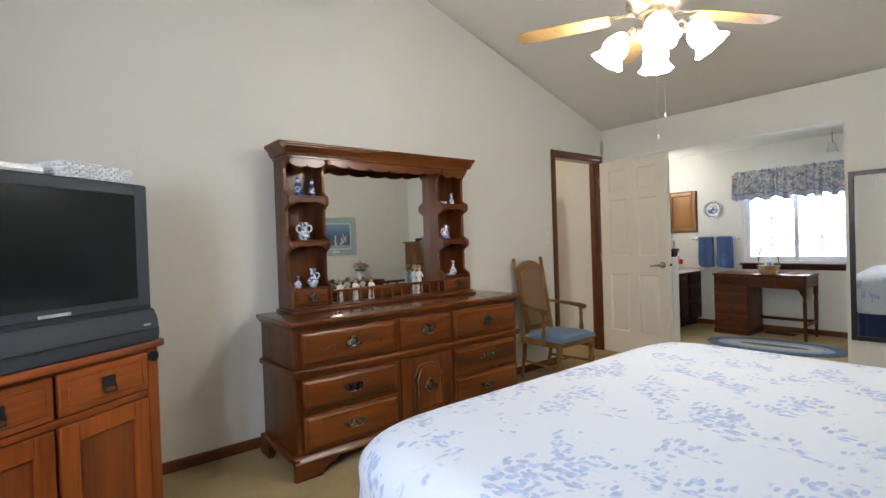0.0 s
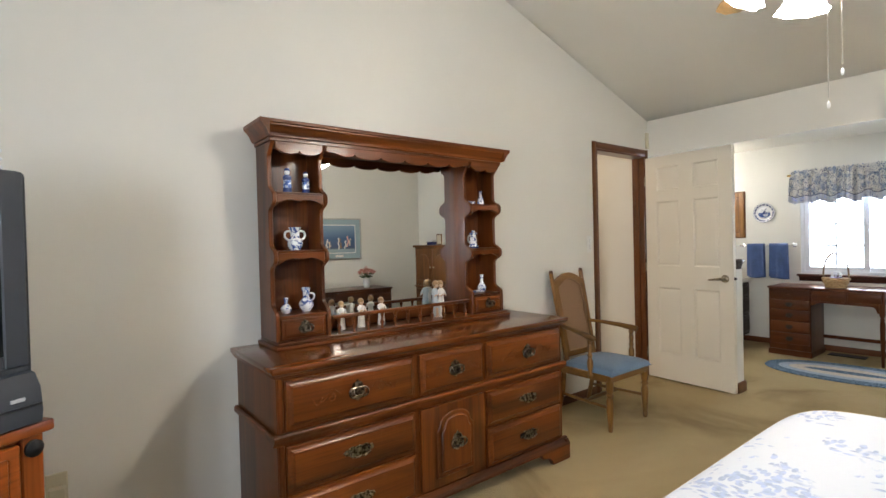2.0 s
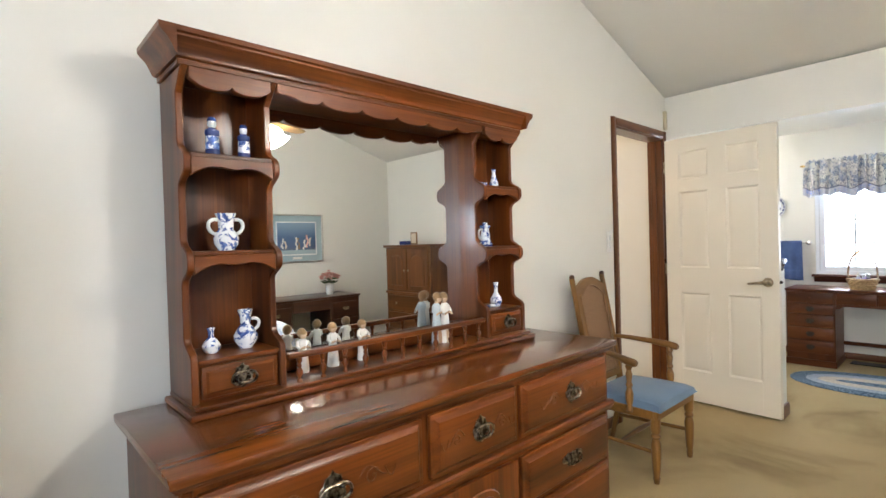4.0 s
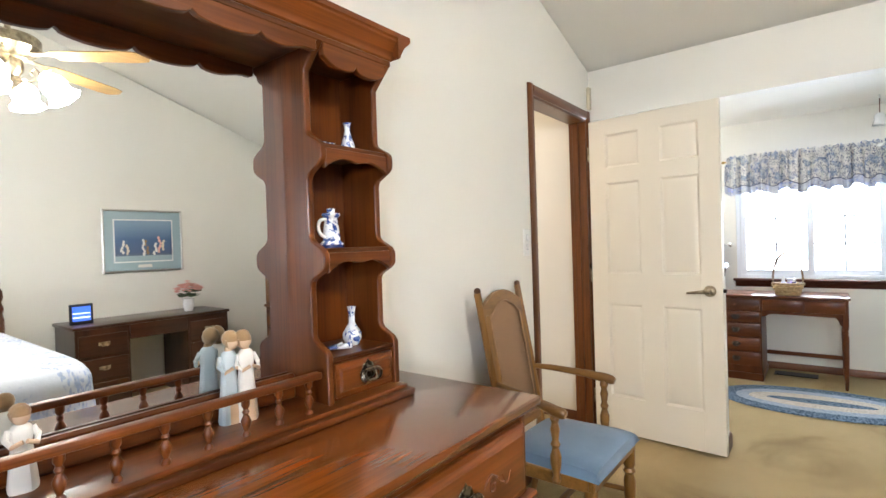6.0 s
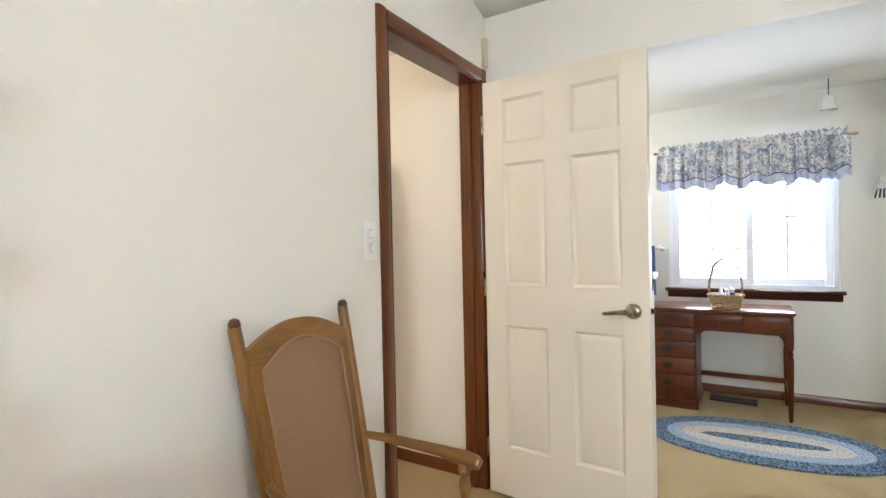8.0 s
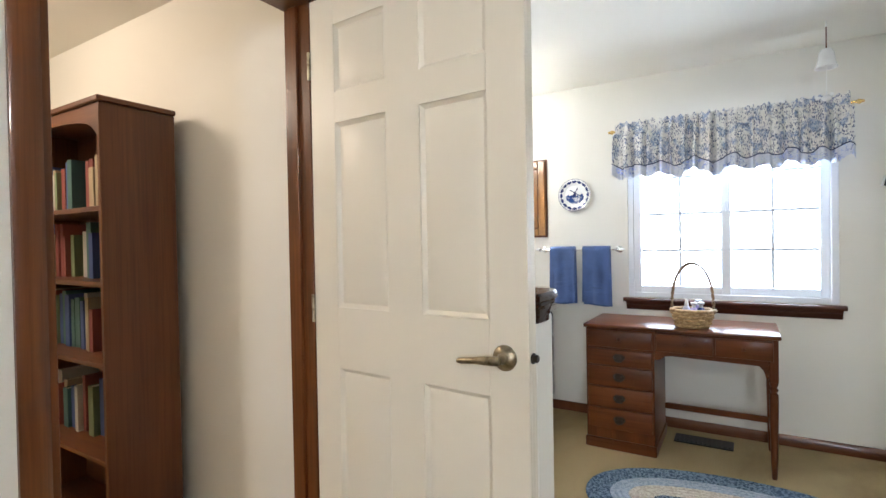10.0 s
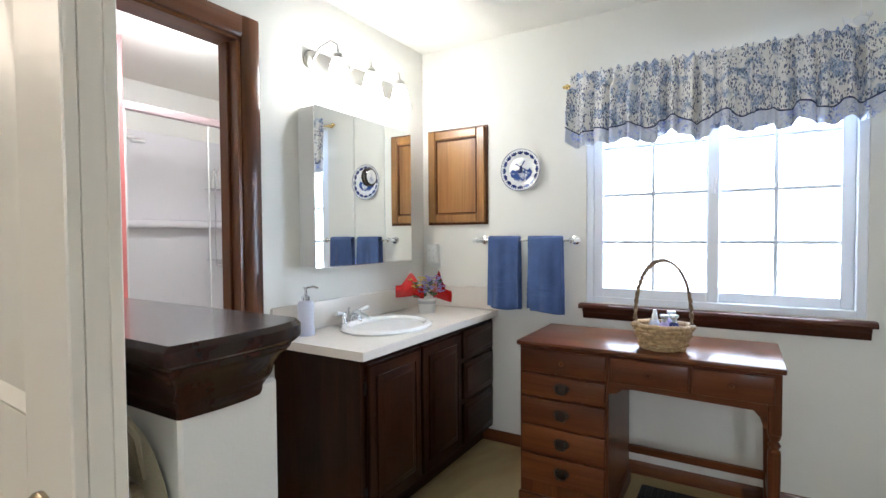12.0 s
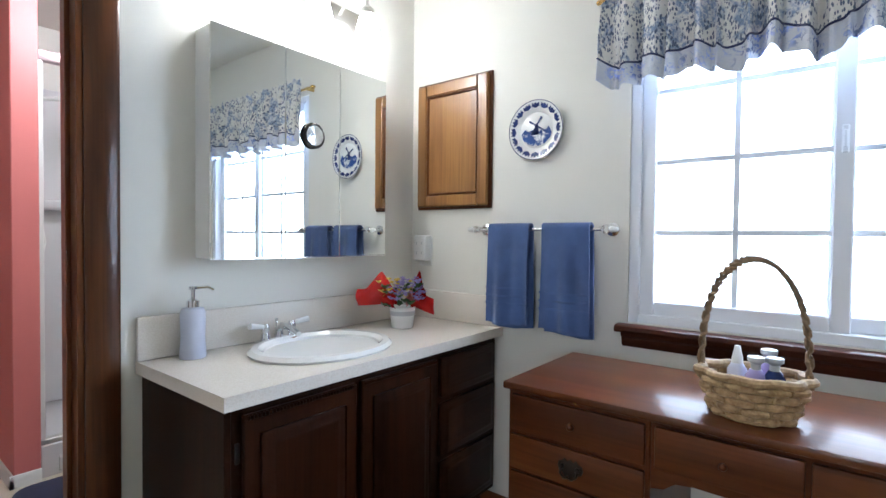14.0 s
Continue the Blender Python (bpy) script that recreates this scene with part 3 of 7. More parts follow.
def valance():
    ob = thing("window_valance", "gathered cream valance with blue floral print and ruffled border", "valance", (XB, (WA0 + WA1) / 2, 1.66))
    y0, y1, X = 1.275, 2.545, XB - 0.055
    n = 230

    def wave(u):
        return 0.5 * math.sin(2 * math.pi * (17 * u + 0.35 * math.sin(9 * u))) + 0.3 * math.sin(2 * math.pi * (29 * u + 0.2)) + 0.25 * math.sin(2 * math.pi * (7.3 * u + 0.1))

    def drop(u):
        return 0.016 * math.sin(2 * math.pi * (8.5 * u + 0.4 * math.sin(5 * u))) + 0.009 * math.sin(2 * math.pi * 5.2 * u)

    def head(u):
        return 0.008 * math.sin(2 * math.pi * 31 * u) + 0.006 * math.sin(2 * math.pi * 47 * u)

    def place(u, z, k):
        spread_y = y0 + (y1 - y0) * (0.012 + 0.976 * u) if z > 1.95 else y0 + (y1 - y0) * u
        return (X - 0.010 - (0.012 + 0.036 * k) * (1 + wave(u)) / 1.2, spread_y + 0.006 * math.cos(2 * math.pi * 17 * u), z)

    def body(u, v):
        z = 2.030 + head(u) * (1 - v) - v * (2.030 - 1.736 - drop(u))
        pinch = 0.55 if abs(z - 1.985) < 0.018 else 1.0
        return place(u, z, min(1.0, 0.25 + v) * pinch)

    def hem(u, v):
        z = 1.736 + drop(u) - v * 0.074
        p = place(u, z, 1.0 + 0.25 * v)
        return (p[0] - 0.006 * v * math.sin(2 * math.pi * 23 * u), p[1], z + 0.006 * v * math.sin(2 * math.pi * 13 * u))

    part("curtain", Mesh().sheet(body, n, 22, 0.0015), VAL, ob, "cream cloth with blue floral print")
    part("border", Mesh().sheet(hem, n, 5, 0.0015), VALBAND, ob, "pale blue printed ruffle")
    part("piping", Mesh().tube([(hem(i / n, 0)[0] - 0.003, hem(i / n, 0)[1], hem(i / n, 0)[2]) for i in range(n + 1)], 0.0035, 6), NAVY, ob, "navy piping")
    rod = thing("curtain_rod", "thin polished brass curtain rod with ball finials", "curtain rod", (XB, (WA0 + WA1) / 2, 1.985))
    part("rod", Mesh().tube([(X + 0.010, y0 - 0.012, 1.985), (X + 0.010, y1 + 0.012, 1.985)], 0.007, 10), GOLD, rod)
    for y, s in ((y0 - 0.012, -1), (y1 + 0.012, 1)):
        part("finial", Mesh().ball((X + 0.010, y + s * 0.012, 1.985), 0.014).ball((X + 0.010, y + s * 0.028, 1.985), 0.009), GOLD, rod)
        part("bracket", Mesh().box(X + 0.004, y - s * 0.03 - 0.006, 1.975, XB, y - s * 0.03 + 0.006, 1.995), GOLD, rod)


valance()

# ---- woods of the furniture ----
CH = [wood("cherry_wood_" + a, (0.015, 0.0038, 0.0010), (0.195, 0.052, 0.0076), a, 0.32, 0.12, figure=0.65, spec=0.3) for a in "xyz"]
CHTOP = wood("polished_cherry_top", (0.017, 0.0044, 0.0011), (0.200, 0.055, 0.0082), "x", 0.24, 0.55, figure=0.65, spec=0.3)
OAKC = [wood("chair_oak_" + a, (0.074, 0.031, 0.0065), (0.295, 0.142, 0.030), a, 0.38, 0.2) for a in "xyz"]
PINE = [wood("orange_pine_" + a, (0.105, 0.020, 0.0036), (0.315, 0.078, 0.0115), a, 0.32, 0.25, spec=0.3) for a in "xyz"]
MAPLE = [wood("maple_desk_" + a, (0.048, 0.0130, 0.0036), (0.150, 0.046, 0.0122), a, 0.32, 0.05, spec=0.20) for a in "xyz"]
MAPTOP = wood("polished_maple_top", (0.048, 0.0130, 0.0036), (0.150, 0.046, 0.0122), "x", 0.30, 0.22, spec=0.25)
WALNUT = [wood("dark_walnut_" + a, (0.007, 0.0024, 0.0010), (0.036, 0.0115, 0.0040), a, 0.36, 0.03, spec=0.12) for a in "xyz"]
OAKG = [wood("golden_oak_" + a, (0.18, 0.080, 0.022), (0.36, 0.178, 0.053), a, 0.34, 0.3) for a in "xyz"]


ANTIQ = mat("aged_bronze", (0.12, 0.10, 0.07), 0.30, 1.0)
_b = noise_of(ANTIQ, coords(ANTIQ), 70, 3)
ln(ANTIQ, ramp(ANTIQ, _b, [(0.42, (0.035, 0.028, 0.020)), (0.62, (0.34, 0.30, 0.23))]), bsdf(ANTIQ).inputs["Base Color"])


def bail_pull(parent, x, y, z, w=0.075, plate="wing", metal=None):
    """Backplate with a swinging bail; faces -y."""
    m = Mesh()
    h = 0.026
    if plate == "wing":
        half = [(0.0, h * 0.95), (w * 0.12, h * 0.7), (w * 0.22, h * 1.0), (w * 0.34, h * 0.65), (w * 0.45, h * 0.55), (w * 0.5, h * 0.1), (w * 0.44, -h * 0.35), (w * 0.3, -h * 0.5), (w * 0.2, -h * 1.0), (w * 0.1, -h * 0.7), (0, -h * 1.1)]
        pts = [(x + a, z + b) for a, b in half] + [(x - a, z + b) for a, b in half[-2:0:-1]]
    else:
        half = [(0.0, 0.52), (0.10, 0.40), (0.24, 0.34), (0.30, 0.16), (0.42, 0.06), (0.36, -0.16), (0.20, -0.22), (0.10, -0.42), (0.0, -0.48)]
        pts = [(x + w * a, z + w * b) for a, b in half] + [(x - w * a, z + w * b) for a, b in half[-2:0:-1]]
        ring = []
        for k in range(24):
            q = 2 * math.pi * k / 24
            ring.append((x + 0.48 * w * math.cos(q), y - 0.013 - 0.004 * math.cos(q) ** 2, z - 0.06 * w + 0.27 * w * math.sin(q) * (0.75 + 0.35 * abs(math.cos(q)))))
        m.tube(ring, 0.0042, 8, True)
    m.prism(pts, "y", y - 0.003, y, 0.001)
    d = w * 0.30 if plate == "wing" else w * 0.26
    for s in (-1, 1):
        m.ball((x + s * d, y - 0.008, z + 0.004), 0.007, 8)
    m.tube([(x - d, y - 0.011, z + 0.004), (x - d * 1.05, y - 0.016, z - 0.010), (x - d * 0.5, y - 0.019, z - 0.019), (x, y - 0.020, z - 0.016), (x + d * 0.5, y - 0.019, z - 0.019), (x + d * 1.05, y - 0.016, z - 0.010), (x + d, y - 0.011, z + 0.004)], 0.0032, 8)
    return part("handle", m, metal or BRASS, parent, "dark bronze bail pull" if metal else "antique brass bail pull")


def raised(x0, z0, x1, z1, y, lip=0.018, rise=0.012, edge=0.026):
    """A drawer front with a moulded, raised field; faces -y, its back at y."""
    m = Mesh().box(x0, y - lip, z0, x1, y, z1, 0.006, 2)
    b = m.b
    yy = y - lip
    rings = []
    for ins, d in ((0.012, 0.0), (edge * 0.8, -rise * 0.35), (edge, -rise * 0.9), (edge + 0.01, -rise)):
        rings.append([b.verts.new((xx, yy + d, zz)) for xx, zz in ((x0 + ins, z0 + ins), (x1 - ins, z0 + ins), (x1 - ins, z1 - ins), (x0 + ins, z1 - ins))])
    fs = [b.faces.new((p[i], p[(i + 1) % 4], q[(i + 1) % 4], q[i])) for p, q in zip(rings, rings[1:]) for i in range(4)]
    fs.append(b.faces.new(rings[-1]))
    bmesh.ops.recalc_face_normals(b, faces=fs)
    if fs[-1].normal.y > 0:
        bmesh.ops.reverse_faces(b, faces=fs)
    return m


def mould_pts(y, z0, z1, out):
    """Profile of a moulding on a front that faces -y, as (y, z)."""
    h = z1 - z0
    return [(y, z0), (y - out * 0.35, z0), (y - out * 0.45, z0 + h * 0.2), (y - out * 0.85, z0 + h * 0.45), (y - out, z0 + h * 0.6), (y - out, z0 + h * 0.85), (y - out * 0.8, z1), (y, z1)]


def dresser():
    ob = thing("dresser", "long dark cherry dresser with seven drawers and a centre door", "dresser", (1.745, 2.72, 0))
    X0, X1, Y0, Y1 = 0.874, 2.590, 2.458, 2.975
    part("body", Mesh().box(X0, Y0, 0.10, X1, Y1, 0.800, 0.004), CH[2], ob)
    tp = [(X0 - 0.012, Y0 - 0.014, 0.800, 0.812, X1 + 0.012), (X0 - 0.020, Y0 - 0.028, 0.812, 0.824, X1 + 0.020), (X0 - 0.028, Y0 - 0.042, 0.824, 0.848, X1 + 0.028)]
    for a, y, z0, z1, b in tp:
        part("top" if z1 > 0.84 else "top_moulding", Mesh().box(a, y, z0, b, Y1 + 0.005, z1, 0.005, 2), CHTOP if z1 > 0.84 else CH[0], ob)
    mm = Mesh().prism(mould_pts(Y0, 0.540, 0.584, 0.026), "x", X0 - 0.02, X1 + 0.02)
    mm.box(X0 - 0.02, Y0 - 0.004, 0.546, X0 + 0.002, Y1, 0.578, 0.006).box(X1 - 0.002, Y0 - 0.004, 0.546, X1 + 0.02, Y1, 0.578, 0.006)
    part("waist_moulding", mm, CH[0], ob)
    bm_ = Mesh().prism([(Y0, 0.128), (Y0 - 0.010, 0.125), (Y0 - 0.016, 0.112), (Y0 - 0.030, 0.100), (Y0 - 0.036, 0.090), (Y0 - 0.036, 0.085), (Y0, 0.085)], "x", X0 - 0.030, X1 + 0.030)
    bm_.box(X0 - 0.030, Y0 - 0.03, 0.085, X0 + 0.002, Y1, 0.118, 0.006).box(X1 - 0.002, Y0 - 0.03, 0.085, X1 + 0.03, Y1, 0.118, 0.006)
    part("plinth", bm_, CH[0], ob)
    for xa, s in ((X0 - 0.030, 1), (X1 + 0.030, -1)):
        pts = [(xa, 0.0), (xa, 0.092), (xa + s * 0.26, 0.092), (xa + s * 0.235, 0.055), (xa + s * 0.19, 0.050), (xa + s * 0.165, 0.028), (xa + s * 0.15, 0.0)]
        part("foot", Mesh().prism(pts, "y", Y0 - 0.036, Y0 + 0.0, 0.004), CH[0], ob)
        part("foot", Mesh().box(min(xa, xa + s * 0.03), Y1 - 0.14, 0, max(xa, xa + s * 0.03), Y1, 0.092), CH[1], ob)
    for xa in (X0 + 0.001, X1 - 0.031):
        part("stile", Mesh().box(xa, Y0 - 0.008, 0.128, xa + 0.026, Y0, 0.540, 0.005).box(xa, Y0 - 0.008, 0.584, xa + 0.026, Y0, 0.800, 0.005), CH[2], ob)
    cols = ((0.905, 1.512), (1.542, 1.946), (1.966, 2.560))
    for k, (a, b) in enumerate(cols):
        d = part("drawer", raised(a, 0.596, b, 0.788, Y0), CH[0], ob)
        bail_pull(d, (a + b) / 2, Y0 - 0.031, 0.697, 0.092, "round", metal=ANTIQ)
        for sgn in (-1, 1):
            cv = Mesh()
            x0, r = (a + b) / 2 + sgn * 0.062, min(0.075, (b - a) * 0.15)
            cv.tube([(x0 + sgn * r * (0.2 + 1.2 * q / 14), Y0 - 0.0300, 0.697 + 0.026 * math.sin(q / 14 * 4.6) * (1 - 0.4 * q / 14)) for q in range(15)], 0.0022, 6)
            cv.tube([(x0 + sgn * (r * 0.75 + r * 0.34 * (1 - q / 20) * math.cos(q * 0.5)), Y0 - 0.0300, 0.690 + r * 0.34 * (1 - q / 20) * math.sin(q * 0.5)) for q in range(19)], 0.0020, 6)
            cv.tube([(x0 + sgn * r * (1.3 + 0.5 * q / 8), Y0 - 0.0300, 0.702 - 0.030 * math.sin(q / 8 * 3.0)) for q in range(9)], 0.0020, 6)
            part("carving", cv, CH[0], d, "shallow carved scroll")
    for a, b in (cols[0], cols[2]):
        for z0, z1 in ((0.345, 0.530), (0.134, 0.334)):
            d = part("drawer", raised(a, z0, b, z1, Y0), CH[0], ob)
            bail_pull(d, (a + b) / 2, Y0 - 0.031, (z0 + z1) / 2 + 0.004, 0.145, metal=ANTIQ)
    a, b = cols[1]
    door = Mesh().box(a, Y0 - 0.018, 0.134, b, Y0, 0.530, 0.006, 2)
    dr = part("door", door, CH[2], ob)
    c, hw = (a + b) / 2, 0.118

    def arch(g):
        w = hw - g
        zt = 0.408 - g * 0.3
        pts = [(c - w, 0.180 + g), (c + w, 0.180 + g), (c + w, zt)]
        pts += [(c + w * 0.86, zt + 0.012), (c + w * 0.80, zt + 0.030)]
        pts += [(c + w * 0.80 * math.cos(q * math.pi / 12), zt + 0.030 + (0.052 - g * 0.5) * math.sin(q * math.pi / 12)) for q in range(1, 12)]
        return pts + [(c - w * 0.80, zt + 0.030), (c - w * 0.86, zt + 0.012), (c - w, zt)]
    part("door_panel", Mesh().prism(arch(0), "y", Y0 - 0.026, Y0 - 0.018, 0.004).prism(arch(0.024), "y", Y0 - 0.036, Y0 - 0.026, 0.007), CH[2], dr)
    bail_pull(dr, c, Y0 - 0.036, 0.342, 0.098, "round", metal=ANTIQ)
    return ob


dresser()


def side_board(m, x, th, yf, yb, z0, z1, bumps):
    """Upright board whose front edge swings out at each shelf."""
    pts = [(yb, z0), (yf, z0)]
    n = 72
    for i in range(n + 1):
        z = z0 + 0.115 + (z1 - z0 - 0.175) * i / n
        s = 0.0
        for q in bumps:
            s = max(s, math.exp(-((z - q) / 0.042) ** 4))
        pts.append((yf + 0.058 * (1 - s), z))
    pts += [(yf, z1), (yb, z1)]
    m.prism(pts, "x", x, x + th, 0.003)


def hutch():
    ob = thing("hutch_mirror", "dark cherry hutch with mirror, side shelves and spindle gallery", "hutch mirror", (1.72, 2.88, 0.848))
    Y0, Y1 = 2.772, 2.985
    zb, zt = 0.878, 1.790
    part("base_board", Mesh().box(0.975, 2.725, 0.848, 2.446, Y1, 0.866, 0.005, 2).box(0.990, 2.742, 0.866, 2.432, Y1, 0.879, 0.004, 2), CH[0], ob)
    for x in (1.002, 1.250, 2.182, 2.422):
        m = Mesh()
        side_board(m, x - 0.010, 0.020, Y0, Y1, zb, zt, (1.262, 1.533, 0.985, 1.80) if x < 1.5 else (1.242, 1.514, 0.985, 1.80))
        part("side_board", m, CH[2], ob)
    part("mirror_back", Mesh().box(1.261, 2.972, 0.879, 2.171, 2.984, 1.80, 0), CH[2], ob)
    for a, b in ((1.012, 1.240), (2.192, 2.412)):
        part("back_board", Mesh().box(a, 2.970, zb, b, 2.984, zt, 0), CH[2], ob)
        for z in ((1.292, 1.563) if a < 1.5 else (1.273, 1.541)):
            part("shelf", Mesh().box(a, Y0 + 0.012, z - 0.012, b, 2.969, z, 0.002), CH[0], ob)
            c, w = (a + b) / 2, (b - a) / 2
            pts = [(a, z - 0.012), (b, z - 0.012)]
            for k in range(21):
                u = 1 - 2 * k / 20
                pts.append((c + w * u, z - 0.064 + 0.032 * (1 - abs(u) ** 2.6) - 0.011 * math.exp(-(u / 0.30) ** 2)))
            part("shelf_apron", Mesh().prism(pts, "y", Y0 + 0.006, Y0 + 0.022, 0.002), CH[0], ob)
        part("shelf", Mesh().box(a, Y0 + 0.004, 0.982, b, 2.969, 0.994, 0.002), CH[0], ob)
        part("drawer_box", Mesh().box(a, Y0 + 0.016, zb + 0.002, b, 2.969, 0.980, 0), CH[2], ob)
        d = part("drawer", raised(a + 0.006, 0.888, b - 0.006, 0.976, Y0 + 0.016, 0.014, 0.006, 0.018), CH[0], ob)
        bail_pull(d, (a + b) / 2, Y0 - 0.004, 0.936, 0.072, "round", metal=ANTIQ)
    # frieze with a scalloped edge
    def scallop(a, b, lobes, z, dep):
        pts = [(a, 1.800), (b, 1.800)]
        n = 16 * lobes
        for k in range(n + 1):
            u = k / n
            f = abs(math.sin(math.pi * lobes * u))
            end = math.exp(-(u / 0.07) ** 2) + math.exp(-((1 - u) / 0.07) ** 2)
            pts.append((b + (a - b) * u, z + dep * (1 - f ** 0.45) - 0.008 * math.sin(math.pi * u) + 0.024 * end * f))
        return pts
    for y, nm in ((Y0 + 0.002, "frieze"),):
        part(nm, Mesh().prism(scallop(1.260, 2.172, 6, 1.748, 0.018), "y", y, y + 0.018, 0.002), CH[0], ob)
        part(nm, Mesh().prism(scallop(1.012, 1.240, 2, 1.742, 0.018), "y", y, y + 0.018, 0.002), CH[0], ob)
        part(nm, Mesh().prism(scallop(2.192, 2.412, 2, 1.742, 0.018), "y", y, y + 0.018, 0.002), CH[0], ob)
    part("hutch_top", Mesh().box(0.985, Y0, 1.790, 2.434, Y1, 1.806, 0.002), CH[0], ob)
    cr = Mesh()
    pts = [(Y1, 1.807), (Y0 + 0.002, 1.807), (Y0 - 0.002, 1.812), (Y0 - 0.002, 1.822), (Y0 - 0.006, 1.828), (Y0 - 0.014, 1.846), (Y0 - 0.024, 1.858), (Y0 - 0.024, 1.864), (Y0 - 0.030, 1.868), (Y0 - 0.030, 1.882), (Y1, 1.882)]
    cr.prism(pts, "x", 0.978, 2.438)
    for k, xe, g in ((-1, 0.979, 1.0), (1, 2.437, 1.25)):
        cr.prism([(xe, 1.807), (xe + k * g * 0.006, 1.812), (xe + k * g * 0.012, 1.828), (xe + k * g * 0.022, 1.846), (xe + k * g * 0.034, 1.858), (xe + k * g * 0.042, 1.868), (xe + k * g * 0.042, 1.882), (xe, 1.882)], "y", Y0 - 0.030, Y1)
    part("cornice", cr, CH[0], ob)
    part("mirror", Mesh().box(1.261, 2.924, 0.905, 2.171, 2.928, 1.789, 0), MIRROR, ob, "clear mirror glass")
    part("mirror_rail", Mesh().box(1.261, 2.902, 0.879, 2.171, 2.9235, 0.945, 0.006), CH[0], ob)
    part("gallery_rail", Mesh().box(1.262, 2.757, 0.955, 2.145, 2.781, 0.973, 0.005, 2), CH[0], ob)
    for i in range(11):
        x = 1.300 + i * 0.0810
        part("spindle", Mesh().lathe([(0.009, 0), (0.009, 0.006), (0.005, 0.012), (0.010, 0.026), (0.011, 0.034), (0.005, 0.046), (0.008, 0.052), (0.005, 0.058), (0.009, 0.066), (0.009, 0.078)], (x, 2.769, 0.878), 10), CH[2], ob)
    return ob


hutch()

# ---- blue and white ware on the hutch ----
DELFT = mat("blue_white_china", (0.78, 0.80, 0.84), 0.12)
_v = coords(DELFT)
_m = ramp(DELFT, noise_of(DELFT, _v, 38, 3, 0.6, 1.2), [(0.50, (0, 0, 0)), (0.56, (1, 1, 1))])
_t = ramp(DELFT, noise_of(DELFT, _v, 70, 2), [(0.35, (0.03, 0.06, 0.25)), (0.7, (0.16, 0.25, 0.55))])
ln(DELFT, mixc(DELFT, _m, (0.80, 0.82, 0.85), _t), bsdf(DELFT).inputs["Base Color"])
COBALT = mat("cobalt_glaze", (0.022, 0.036, 0.14), 0.15)
CHINA = mat("white_china", (0.80, 0.80, 0.79), 0.15)
TONES = [mat("figure_white", (0.76, 0.73, 0.68), 0.8), mat("figure_grey_blue", (0.46, 0.52, 0.55), 0.8), mat("figure_cream", (0.70, 0.60, 0.46), 0.8)]


def pot_thing(name, label, cat_, x, y, z, prof, m=None, handles=(), n=20, squash=1.0, foot=0.0):
    ob = thing(name, label, cat_, (x, y, z))
    part("body", Mesh().lathe(prof, (x, y, z), n, squash=squash), m or DELFT, ob)
    for pts, r in handles:
        part("handle", Mesh().tube([(x + a, y + b, z + c) for a, b, c in pts], r, 8), CHINA if m is None else m, ob)
    if foot:
        part("foot_ring", Mesh().lathe([(foot, 0.0), (foot, 0.008), (foot * 0.92, 0.011), (0, 0.011)], (x, y, z - 0.0005), n), COBALT, ob, "cobalt blue foot")
    return ob


def ear(r0, r1, z0, z1, s=1):
    """Points of a round handle that stands out from a pot."""
    zc, h = (z0 + z1) / 2, (z1 - z0) / 2
    return [(s * (r0 + (r1 - r0) * math.cos(radians(a)) ** 0.8), 0, zc + h * math.sin(radians(a)) + 0.004 * math.cos(radians(a))) for a in range(90, -91, -15)]


YH = 2.866
S1, S2, S3 = 1.563, 1.292, 0.994
R1, R2 = 1.541, 1.273


def figural_bottle(x, y, z, h):
    """Small bottle shaped as a dressed figure: blue skirt hem, white apron, blue shoulders and cap."""
    ob = thing("china_bottle", "blue and white china figural bottle on a hutch shelf", "bottle", (x, y, z))
    rows = (("hem", COBALT, [(0.0185, 0), (0.020, 0.004), (0.019, 0.020), (0.0178, 0.024)]), ("apron", DELFT, [(0.0178, 0.0235), (0.0182, 0.034), (0.0170, 0.058), (0.0165, 0.060)]), ("shoulders", COBALT, [(0.0165, 0.0595), (0.0195, 0.066), (0.0185, 0.076), (0.010, 0.083)]), ("head", CHINA, [(0.0085, 0.082), (0.0115, 0.090), (0.0115, 0.098), (0.008, 0.104)]), ("cap", COBALT, [(0.012, 0.1005), (0.0125, 0.104), (0.009, 0.111), (0.0, 0.113)]))
    for nm, mm, prof in rows:
        part(nm, Mesh().lathe([(r * h / 0.113, q * h / 0.113) for r, q in prof], (x, y, z), 18, squash=0.85), mm, ob)
    return ob


figural_bottle(1.098, YH, S1, 0.122)
figural_bottle(1.190, YH, S1, 0.112)
pot_thing("two_handled_vase", "blue and white china vase with two round handles", "vase", 1.128, YH, S2, [(0.024, 0), (0.026, 0.006), (0.034, 0.020), (0.036, 0.036), (0.030, 0.052), (0.021, 0.062), (0.022, 0.090), (0.030, 0.110), (0.028, 0.110), (0.018, 0.085), (0, 0.06)], handles=((ear(0.024, 0.050, 0.048, 0.092), 0.0055), (ear(0.024, 0.050, 0.048, 0.092, -1), 0.0055)))
pot_thing("small_vase", "small blue and white china bud vase", "vase", 1.075, YH, S3, [(0.016, 0), (0.024, 0.010), (0.026, 0.022), (0.018, 0.036), (0.008, 0.046), (0.008, 0.062), (0.011, 0.074), (0.006, 0.074), (0, 0.05)])
